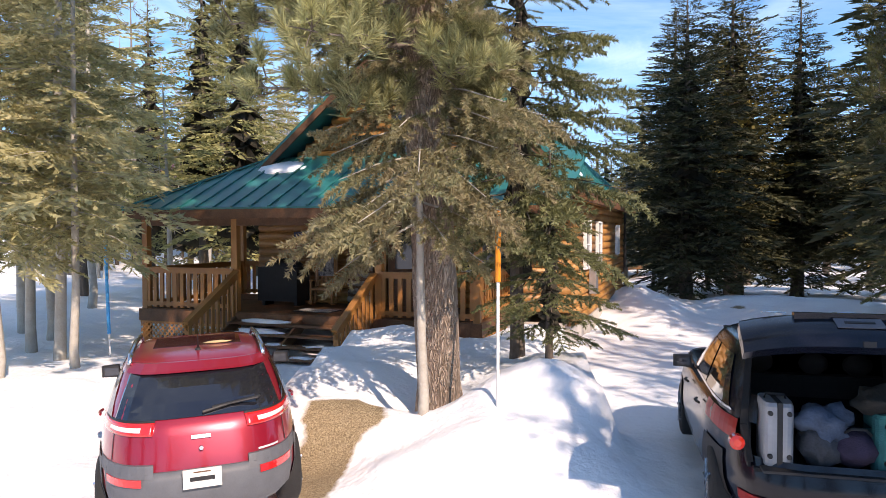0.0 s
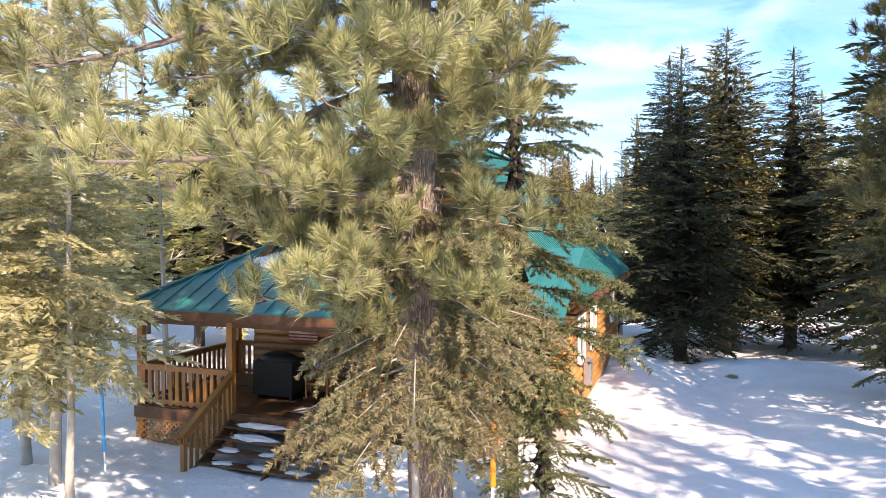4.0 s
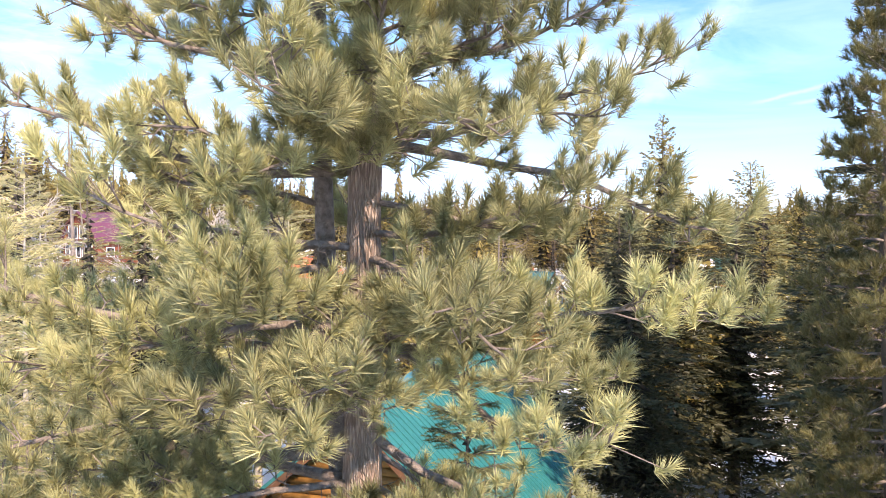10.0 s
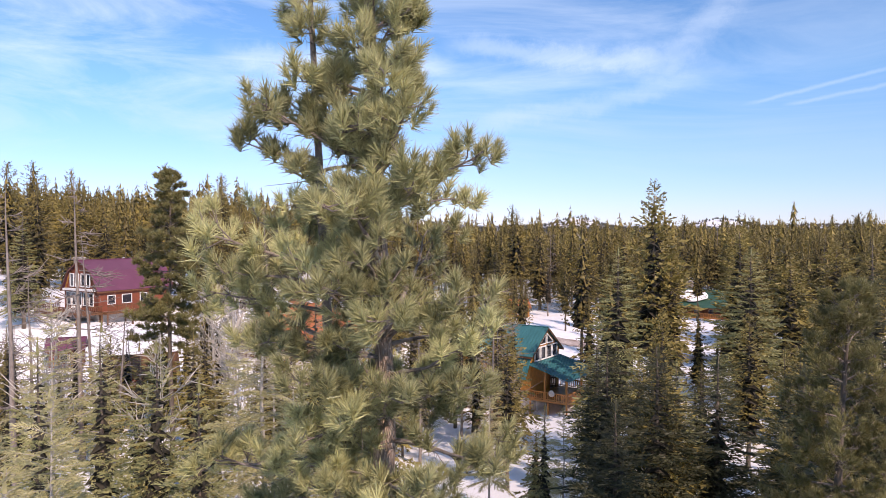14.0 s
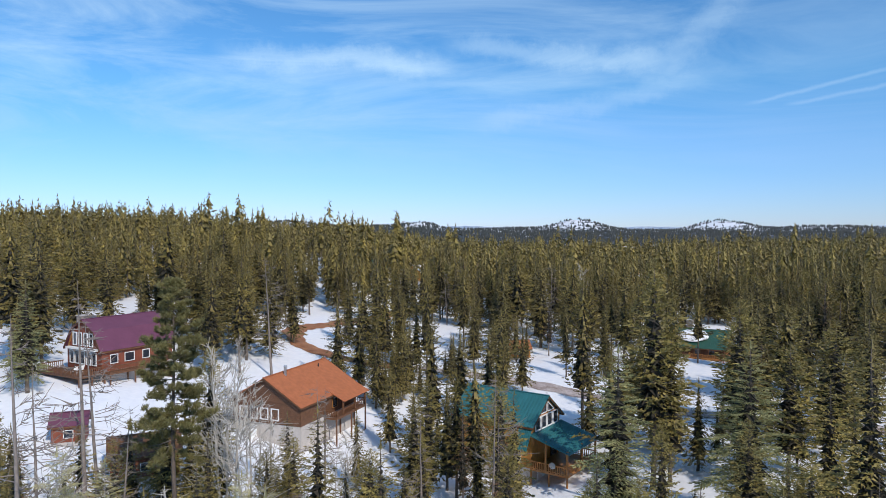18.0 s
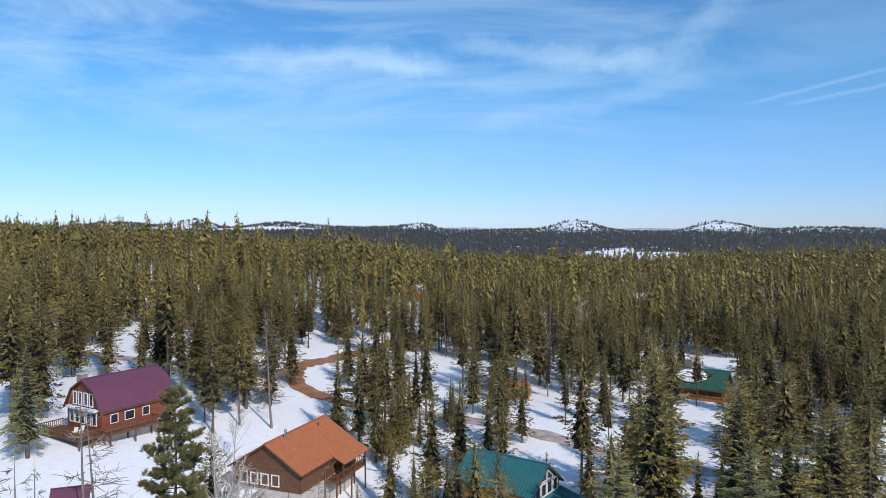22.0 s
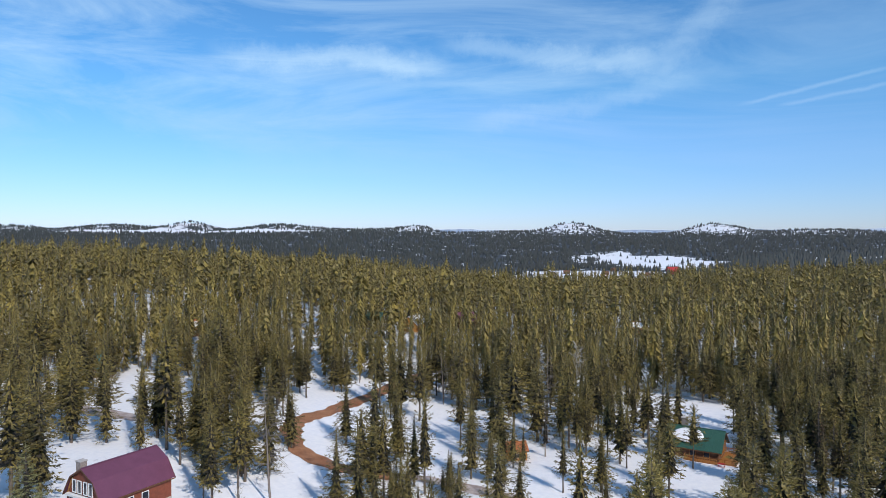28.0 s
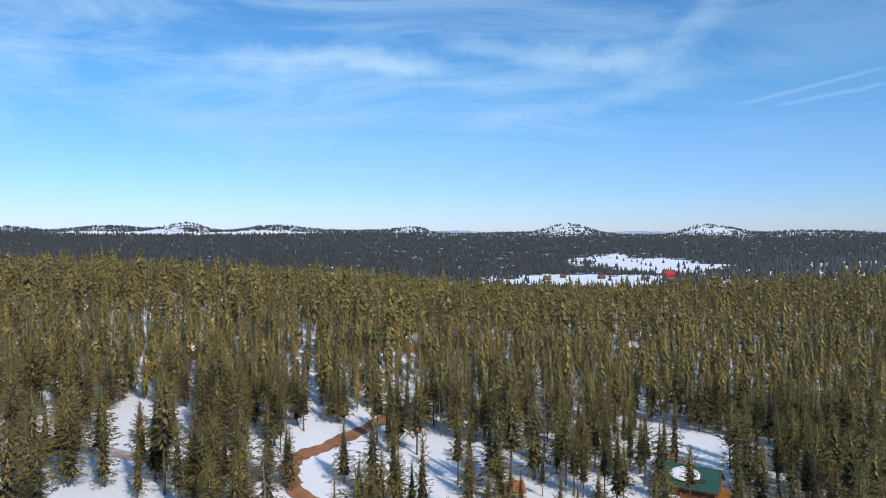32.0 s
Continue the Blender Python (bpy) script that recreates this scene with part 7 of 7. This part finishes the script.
    part("trim_badge", plate([skin(-0.62, 0.10), skin(-0.45, 0.10), skin(-0.45, 0.13), skin(-0.62, 0.13)], 0.006), "chrome", tg)
    for s in (-1, 1):
        pts = [(s * x, y, skin(0, y)[2] - 0.03 - 0.05 * (x > 0.6)) for x, y in ((0.66, 0.06), (0.52, 0.11), (0.51, 0.16), (0.65, 0.17))]
        part("gate_lamp", plate(pts if s < 0 else pts[::-1], 0.012), lens, tg)
    part("gate_latch", slab(-0.04, 0.04, -0.355, -0.335, 1.79, 1.83), "black", tg)
    # luggage in the boot
    def case(x, w, d, h, mat, label, y=0.3, ribs=True, cap="black"):
        c = thing("suitcase", at @ pose(x, y, 0.735), label, "suitcase", "luggage in the boot")
        rings = []
        for z, k in ((0, 0.92), (0.03, 1), (h - 0.03, 1), (h, 0.92)):
            rings.append([(px, py, z) for px, py in ring_xy(w / 2 * k, -d / 2 * k, d / 2 * k, 20, 5)])
        part("shell", lofted(rings), mat, c, smooth=False)
        if ribs:
            part("zip_band", slab(-0.02, 0.02, -d / 2 - 0.008, d / 2, 0.02, h + 0.006), cap, c)
            for px in (-w * 0.3, w * 0.3):
                for pz in (0.1, h - 0.08):
                    part("stud", tube(((px, -d / 2 - 0.012, pz), (px, -d / 2 + 0.01, pz)), (0.018, 0.022), 10), cap, c)
        part("handle", tube(((-0.08, 0, h), (-0.07, 0, h + 0.035), (0.07, 0, h + 0.035), (0.08, 0, h)), [0.011] * 4, 6), cap, c)
        return c
    silver = material("silver_hard_shell", (0.3, 0.31, 0.33), 0.4, metal=0.2, vary=0.08, scale=6)
    teal = material("teal_soft_case", (0.01, 0.13, 0.13), 0.85, vary=0.2, scale=12, bump=0.3, bump_scale=90)
    plum = material("dark_plum_bag", (0.03, 0.02, 0.045), 0.85, vary=0.3, scale=10, bump=0.3, bump_scale=70)
    case(-0.48, 0.23, 0.40, 0.52, silver, "silver hard-shell suitcase standing in the car boot")
    case(0.40, 0.40, 0.36, 0.46, teal, "teal soft suitcase standing in the car boot")
    b1 = thing("duffel_bag", at @ pose(-0.12, 0.28, 0.735), "dark plum duffel bag in the car boot", "bag", "luggage in the boot")
    blob("bag_body", (0.17, 0.2, 0.17), plum, b1, pose(0.2, 0, 0.17), 4, 3, 0.2, flat=0.95)
    part("strap", tube([(0.1, -0.12, 0.3), (0.14, -0.2, 0.36), (0.24, -0.2, 0.36), (0.3, -0.12, 0.3)], [0.012] * 4, 6), "black", b1)
    cl = thing("clothes_pile", at @ pose(-0.12, 0.3, 0.735), "pile of pale blue and grey clothes in the car boot", "clothes", "luggage in the boot")
    blob("jacket", (0.2, 0.2, 0.15), material("pale_blue_cloth", (0.06, 0.09, 0.14), 0.9, vary=0.25, scale=7, bump=0.6, bump_scale=14), cl, pose(-0.02, -0.03, 0.36), 12, 3, 0.5)
    blob("sweater", (0.17, 0.18, 0.18), material("grey_cloth", (0.05, 0.055, 0.065), 0.9, vary=0.25, scale=7, bump=0.6, bump_scale=14), cl, pose(-0.02, -0.02, 0.16), 13, 3, 0.4)
    tw = thing("blanket", at @ pose(0.36, 0.3, 1.2), "cream and black blanket bundled on the teal suitcase", "blanket", "luggage in the boot")
    blob("fold", (0.26, 0.2, 0.11), material("cream_black_cloth", (0.3, 0.26, 0.2), 0.95, vary=0.9, scale=5, second=(0.02, 0.02, 0.02), bump=0.6, bump_scale=14), tw, pose(0, 0, 0.08), 15, 3, 0.5)
    return car


make_black_car()


# ---- the neighbouring houses ----
def clad(parent, a, b, z0, z1, mat, step=0.28, name="siding_board", out=0.05):
    """Horizontal siding courses on a wall from a to b."""
    a, b = Vector((a[0], a[1], 0)), Vector((b[0], b[1], 0))
    d = (b - a).normalized()
    side = d.cross(Vector((0, 0, 1)))
    z = z0
    while z < z1 - 0.05:
        part(name, beam(a + side * out + Vector((0, 0, z + step / 2)), b + side * out + Vector((0, 0, z + step / 2)), 0.05, step * 0.86), mat, parent)
        z += step


def gabled(house, x0, x1, w, z0, base, eave, ridge, wall, roof, over=0.5, ribs=0, profile=None):
    """Walls, gables and roof of a house with its ridge along x. profile: half outline points (share of half width, z) for a gambrel."""
    h = w / 2
    part("foundation", slab(x0, x1, -h, h, z0, base), "concrete", house)
    body = part("wall", slab(x0 + 0.02, x1 - 0.02, -h + 0.02, h - 0.02, base, eave), wall, house)
    prof = profile or ((1.0, eave), (0.0, ridge))
    for x, sgn in ((x0, -1), (x1, 1)):
        pts = [(x + 0.03 * sgn, s * h, z) for s, z in prof] + [(x + 0.03 * sgn, -s * h, z) for s, z in reversed(prof) if s > 0]
        if sgn < 0:
            pts = pts[::-1]
        part("gable", plate(pts, 0.15), wall, house)
    k = (h + over * 0.8) / h
    for s in (-1, 1):
        for (s0, za), (s1, zb) in zip(prof, prof[1:]):
            ya, yb = s * h * s0 * (k if s0 > 0.8 else 1.06), s * h * s1 * (1.06 if s1 > 0 else 1)
            za2 = za - (over * 0.5 if s0 > 0.8 else 0) + 0.14
            pts = ((x0 - over, ya, za2), (x1 + over, ya, za2), (x1 + over, yb, zb + 0.14), (x0 - over, yb, zb + 0.14))
            if s > 0:
                pts = pts[::-1]
            rf = part("roof_slope", plate(pts, 0.1), roof, house)
            if ribs:
                if s < 0:
                    seams(rf, pts[0], pts[1], pts[3], pts[2], ribs, roof, h=0.05, w=0.06)
                else:
                    seams(rf, pts[2], pts[3], pts[1], pts[0], ribs, roof, h=0.05, w=0.06)
            for x in (x0 - over + 0.03, x1 + over - 0.03):
                part("rake_board", beam((x, ya, za2 - 0.16), (x, yb, zb - 0.02), 0.06, 0.22), "log_dark", rf)
            if s0 > 0.8:
                part("fascia", beam((x0 - over, ya, za2 - 0.16), (x1 + over, ya, za2 - 0.16), 0.05, 0.2), "log_dark", rf)
    part("ridge_cap", beam((x0 - over, 0, prof[-1][1] + 0.16), (x1 + over, 0, prof[-1][1] + 0.16), 0.3, 0.06), roof, house)
    return body


def deck(house, x0, x1, y0, y1, z, ground, mat, sides="wsen", rail=1.0, gap=0.35):
    d = part("deck_floor", slab(x0, x1, y0, y1, z - 0.25, z), mat, house)
    for x in (x0 + 0.1, (x0 + x1) / 2, x1 - 0.1):
        for y in (y0 + 0.1, y1 - 0.1):
            part("deck_post", beam((x, y, ground), (x, y, z - 0.25), 0.18, 0.18), mat, d)
    for k, (a, b) in {"s": ((x0, y0), (x1, y0)), "n": ((x0, y1), (x1, y1)), "w": ((x0, y0), (x0, y1)), "e": ((x1, y0), (x1, y1))}.items():
        if k in sides:
            railing(house, (*a, z), (*b, z), rail, mat, gap, 0.1)
    return d


def make_plum_house():
    ang = 60
    h = thing("gambrel_house", pose(-54.2, 102.6, 5.0, 0, 0, ang), "red-brown gambrel house with a plum metal roof and deck", "house", "neighbouring houses")
    prof = ((1.0, 5.6), (0.62, 8.3), (0.0, 9.9))
    gabled(h, 0, 12.5, 8.4, -2.5, 2.4, 5.6, 9.9, "red_wall", "purple_roof", 0.5, 0, prof)
    clad(h, (0, 4.15), (0, -4.15), 2.5, 5.4, "red_wall", 0.3)
    for y in (-2.0, -0.7, 0.7, 2.0):
        window_part(h, (-0.18, y, 7.0), 0.85, 1.9, "-x", "white", 0.1, False, 0.13)
    for y in (-2.6, -1.2, 0.2, 1.6, 2.9):
        window_part(h, (-0.1, y, 4.2), 1.0, 1.9, "-x", "white", 0.1, False, 0.13)
    part("awning", slab(-0.75, -0.1, -3.6, 3.6, 5.45, 5.75), "white", h, "white rolled awning over the deck windows")
    for s in (-1, 1):
        part("gable_trim", beam((-0.12, s * 3.9, 5.6), (-0.12, s * 2.62, 8.2), 0.08, 0.28), "log", h)
    deck(h, -4.2, -0.05, -5.2, 5.2, 2.4, -3, "log_dark", "wsn", 1.0, 0.3)
    deck(h, 0.0, 8.5, -6.2, -4.25, 2.4, -3, "log_dark", "se", 1.0, 0.3)
    for y in (-5.8, -4.8):
        part("stringer", beam((8.6, y, 2.3), (11.5, y, -0.4), 0.08, 0.3), "log_dark", h)
    for i in range(10):
        part("tread", slab(8.6 + i * 0.29, 8.88 + i * 0.29, -5.8, -4.8, 2.15 - i * 0.27, 2.2 - i * 0.27), "log_dark", h)
    for x, w in ((2.0, 1.2), (4.6, 1.6), (7.5, 1.2)):
        window_part(h, (x, -4.22, 4.1), w, 1.3, "-y", "white", 0.1, False, 0.1)
    ch = part("chimney", slab(0.9, 2.0, 2.2, 3.3, 2.0, 10.2), "stone", h)
    part("chimney_cap", slab(0.8, 2.1, 2.1, 3.4, 10.2, 10.35), "concrete", ch)
    for x in (-1.6, -2.6):
        c = thing("deck_chair", h.matrix_basis @ pose(x, -1.4, 2.4), "white deck chair on the railed deck", "chair", "deck chairs")
        part("seat", slab(-0.3, 0.3, -0.3, 0.3, 0.35, 0.42), "white", c)
        part("backrest", beam((0.28, 0, 0.4), (0.45, 0, 1.0), 0.6, 0.05), "white", c)
        for px in (-0.26, 0.26):
            for py in (-0.26, 0.26):
                part("leg", beam((px, py, 0), (px, py, 0.36), 0.06, 0.06), "white", c)


def make_rust_house():
    h = thing("log_house", pose(-24.3, 91.5, -0.3, 0, 0, 69), "brown log house with a rust-orange roof and side porch", "house", "neighbouring houses")
    gabled(h, 0.6, 15.6, 11.0, -2.5, 2.4, 5.3, 8.6, "brown_wall", "rust_roof", 0.6)
    clad(h, (0.6, 5.4), (0.6, -5.4), 2.45, 5.3, "brown_wall", 0.26, "log", 0.06)
    for i in range(12):
        z = 5.35 + i * 0.26
        half = 5.4 * (8.5 - z) / 3.3
        if half > 0.2:
            part("log", beam((0.55, -half, z + 0.13), (0.55, half, z + 0.13), 0.08, 0.22), "brown_wall", h)
    for y in (3.6, 1.9, 0.2, -1.5):
        window_part(h, (0.55, y, 3.75), 1.15, 1.5, "-x", "white", 0.14, False, 0.13)
    # side porch under a lower roof
    part("porch_roof", plate(((8.2, -7.9, 4.35), (15.9, -7.9, 4.35), (15.9, -4.6, 6.0), (8.2, -4.6, 6.0)), 0.1), "rust_roof", h)
    deck(h, 6.5, 15.4, -7.6, -5.55, 2.3, -2.5, "log_dark", "swe", 1.0, 0.3)
    for x in (8.5, 12, 15.2):
        part("porch_post", beam((x, -7.5, 2.3), (x, -7.5, 4.3), 0.22, 0.22), "log_dark", h)
    for x in (9.5, 12.5):
        window_part(h, (x, -5.52, 3.8), 1.3, 1.5, "-y", "log", 0.1, False)
    fl = part("flue", tube(((4.3, -0.6, 8.0), (4.3, -0.6, 9.6)), (0.2, 0.2), 12), "pipe", h, "shiny metal flue")
    part("flue_cap", tube(((4.3, -0.6, 9.6), (4.3, -0.6, 9.75)), (0.28, 0.16), 12), "pipe", fl)
    part("vent_pipe", tube(((12.5, -1.0, 8.1), (12.5, -1.0, 8.6)), (0.09, 0.09), 8), "black", h)
    part("lower_door", slab(0.4, 0.6, 1.5, 4.5, -0.2, 2.1), "white", h)
    sn = blob("roof_snow", (4.8, 1.9, 0.16), "snow", None, h.matrix_basis @ pose(4.2, 3.9, 6.6, -28, 0, 0), 9, 3, 0.15)
    tagged(sn, "sheet of snow left on the rust-coloured roof", "snow patch")


def make_teal_house():
    h = thing("timber_house", pose(13.4, 88.0, -4.2, 0, 0, -36), "honey timber house with teal metal roofs and a covered deck", "house", "neighbouring houses")
    gabled(h, -11.5, 0, 8.0, -1.5, 2.6, 8.0, 11.0, "orange_wall", "teal_grey", 0.5, 0)
    clad(h, (-11.5, -4.0), (0, -4.0), 2.7, 8.0, "orange_wall", 0.27, "siding_board", 0.03)
    rib = part("roof_ribs", slab(-12, -11.98, -0.05, 0.05, 11.1, 11.14), "teal_grey", h)
    seams(rib, (-12, -4.4, 7.95), (0.5, -4.4, 7.95), (-12, 0, 11.16), (0.5, 0, 11.16), 26, "teal_grey", h=0.05, w=0.05)
    for y, z, hh in ((-2.4, 8.0, 1.6), (-0.8, 8.0, 1.6), (0.8, 8.0, 1.6), (2.4, 8.0, 1.6)):
        window_part(h, (0.1, y, z - 0.1), 1.3, hh, "+x", "white", 0.1, False, 0.16)
    for s in (-1, 1):
        fr = part("window_frame", joined([beam((0.2, s * 0.15, 9.05), (0.2, s * 1.9, 9.05), 0.08, 0.12), beam((0.2, s * 0.15, 9.05), (0.2, s * 0.15, 10.3), 0.08, 0.12), beam((0.2, s * 0.15, 10.3), (0.2, s * 1.9, 9.05), 0.08, 0.12)]), "white", h)
        q = ((0.17, s * 0.2, 9.1), (0.17, s * 1.8, 9.1), (0.17, s * 0.2, 10.2))
        part("pane", plate(q if s > 0 else q[::-1], 0.02), "pane", fr)
    # sloping roof over the deck
    pr = part("porch_roof", plate(((0.0, -4.6, 7.0), (5.6, -4.6, 5.5), (5.6, 4.4, 5.5), (0.0, 4.4, 7.0)), 0.1), "teal_grey", h)
    seams(pr, (5.6, -4.6, 5.5), (5.6, 4.4, 5.5), (0.0, -4.6, 7.0), (0.0, 4.4, 7.0), 20, "teal_grey", h=0.04, w=0.05)
    wing = part("lean_to_roof", plate(((-1.6, -5.6, 5.2), (0.2, -5.6, 5.2), (0.2, -3.9, 8.1), (-1.6, -3.9, 8.1)), 0.1), "teal_grey", h)
    seams(wing, (-1.6, -5.6, 5.2), (0.2, -5.6, 5.2), (-1.6, -3.9, 8.1), (0.2, -3.9, 8.1), 7, "teal_grey", h=0.05, w=0.06)
    deck(h, 0.05, 5.2, -4.3, 4.2, 2.75, -1.2, "rail", "sen", 1.0, 0.3)
    for x, y in ((5.1, -4.2), (5.1, 0), (5.1, 4.1), (2.2, -4.2)):
        part("porch_post", beam((x, y, 2.75), (x, y, 5.7 + (5.1 - x) * 0.26), 0.22, 0.22), "rail", h)
    part("stair", joined([beam((5.3, 3.0, 2.7), (8.6, 3.0, -0.2), 0.08, 0.3), beam((5.3, 4.1, 2.7), (8.6, 4.1, -0.2), 0.08, 0.3)]), "log_dark", h)
    for i in range(10):
        part("tread", slab(5.3 + i * 0.33, 5.6 + i * 0.33, 3.0, 4.1, 2.5 - i * 0.29, 2.56 - i * 0.29), "log_dark", h)
    window_part(h, (-2.0, -4.05, 4.2), 1.2, 1.4, "-y", "white", 0.1, False)
    window_part(h, (0.08, 2.0, 3.9), 1.6, 2.0, "+x", "log_dark", 0.1, False)
    d = thing("satellite_dish", h.matrix_basis @ pose(3.2, -4.45, 3.7), "grey satellite dish fixed to the deck rail", "satellite dish")
    ring = [[(0.42 * k * math.cos(a), -0.12 * (1 - k * k), 0.42 * k * math.sin(a)) for a in np.linspace(0, 5.98, 20)] for k in (0.05, 0.4, 0.75, 1.0)]
    part("dish", lofted(ring, False), "concrete", d, smooth=True)
    part("arm", tube(((0, 0, -0.1), (0, -0.45, -0.3)), (0.02, 0.02), 6), "pipe", d)
    part("garage_door", slab(0.04, 0.12, -2.4, 0.2, -0.3, 2.0), "white", h)


def make_green_house():
    h = thing("chalet", pose(53.2, 157.0, -0.6, 0, 0, -32), "brown chalet with a green metal roof half under snow", "house", "neighbouring houses")
    gabled(h, 0, 11.5, 9.0, -2.5, 1.2, 3.6, 6.9, "brown_wall", "green_roof", 0.7, 16)
    ch = part("chimney", slab(2.6, 3.9, 0.2, 1.3, 5.5, 8.7), "stone", h)
    part("chimney_cap", slab(2.5, 4.0, 0.1, 1.4, 8.7, 8.85), "concrete", ch)
    deck(h, 11.55, 15.2, -5.5, 4.0, 1.3, -3, "rail", "sen", 1.0, 0.35)
    deck(h, 4.5, 11.5, -6.4, -4.55, 1.3, -3, "rail", "sw", 1.0, 0.35)
    for y in (-2.6, -0.9, 0.9, 2.6):
        window_part(h, (11.65, y, 3.2), 1.2, 2.0, "+x", "log", 0.1, False, 0.12)
    window_part(h, (11.7, 0, 5.2), 1.6, 1.0, "+x", "log", 0.1, False, 0.12)
    for x in (6.0, 9.0):
        window_part(h, (x, -4.55, 2.5), 1.2, 1.2, "-y", "log", 0.1, False)
    sn = blob("roof_snow", (3.3, 2.0, 0.2), "snow", None, h.matrix_basis @ pose(4.6, -2.55, 5.72, 36, 0, 0), 19, 3, 0.2)
    tagged(sn, "thick white snow sliding off the green roof", "snow patch")
    b = thing("picnic_table", h.matrix_basis @ pose(12.5, -7.0, float(land(62, 148)) + 0.6), "red plastic garden table in the snow", "table")
    part("tabletop", slab(-0.7, 0.7, -0.5, 0.5, 0.65, 0.72), "barn_red", b)
    for px in (-0.6, 0.6):
        for py in (-0.4, 0.4):
            part("leg", beam((px, py, -0.6), (px, py, 0.65), 0.08, 0.08), "barn_red", b)


def small_building(name, x, y, ang, ln, w, eave, ridge, wall, roof, label, category="shed", snow=False, sink=0.6):
    z = float(land(x, y)) - 0.1
    h = thing(name, pose(x, y, z, 0, 0, ang), label, category, "outlying buildings")
    gabled(h, -ln / 2, ln / 2, w, -sink - 1, 0.3, eave, ridge, wall, roof, 0.35)
    window_part(h, (-ln / 2 - 0.05, 0, eave * 0.55), 0.9, 0.9, "-x", "white", 0.08, False)
    window_part(h, (0, -w / 2 - 0.02, eave * 0.55), 1.0, 0.9, "-y", "white", 0.08, False)
    part("door", slab(ln * 0.2, ln * 0.2 + 0.9, -w / 2 - 0.06, -w / 2 + 0.02, 0.1, 2.0), "log_dark", h)
    if snow:
        tagged(blob("roof_snow", (ln * 0.42, w * 0.27, 0.16), "snow", None, h.matrix_basis @ pose(0, -w * 0.26, (eave + ridge) / 2 + 0.16, math.degrees(math.atan2(ridge - eave, w / 2)), 0, 0), int(abs(x)), 2, 0.15), "snow lying on the roof of an outlying building", "snow patch")
    return h


make_plum_house()
make_rust_house()
make_teal_house()
make_green_house()
small_building("garden_shed", -44.5, 80.5, 20, 3.6, 3.0, 2.3, 3.4, "red_wall", "purple_roof", "small red shed with a plum metal roof")
small_building("garage", -33.5, 75.5, 25, 7.0, 5.6, 2.6, 4.2, "red_wall", "log_dark", "low dark red garage with a brown roof", "garage")
small_building("cabin_far", 16.5, 150, 10, 4.5, 4.0, 2.4, 3.8, "orange_wall", "rust_roof", "small orange cabin between the pines", "cabin")
small_building("cabin_teal", -101, 203, 15, 9, 7, 3.0, 6.4, "brown_wall", "teal_grey", "far cabin with a teal roof among trees", "cabin")
small_building("cabin_green", -30, 297, 5, 11, 8, 3.2, 6.6, "brown_wall", "green_roof", "far cabin with a green roof among trees", "cabin")
small_building("cabin_snowy", -11, 306, 70, 12, 8, 3.4, 7.0, "orange_wall", "snow", "far orange cabin with a snowy roof", "cabin")
small_building("cabin_plum", 13, 330, 40, 11, 9, 3.6, 8.2, "red_wall", "purple_roof", "far red-brown house with a plum roof", "house")
small_building("cabin_red", 92, 318, -20, 9, 7, 3.0, 6.2, "orange_wall", "rust_roof", "far cabin with an orange roof", "cabin", True)
small_building("cabin_red", 118, 232, 60, 8, 6, 3.0, 5.8, "barn_red", "teal_grey", "far red cabin with a blue-grey roof", "cabin")
small_building("cabin_brown", -95, 262, 50, 9, 7, 3.0, 6.0, "red_wall", "rust_roof", "far brown cabin among the pines", "cabin", True)
small_building("red_barn", 528, 1545, 5, 24, 16, 9, 16, "barn_red", "barn_red", "bright red barn standing in a snowy meadow", "barn")
for x, y, a in ((380, 1560, 20), (300, 1600, -10), (420, 1640, 50), (460, 1500, 0), (250, 1520, 30)):
    small_building("farm_house", x, y, a, 15, 10, 5, 9, "brown_wall", "brown_wall", "distant farm building at the meadow's edge", "house")
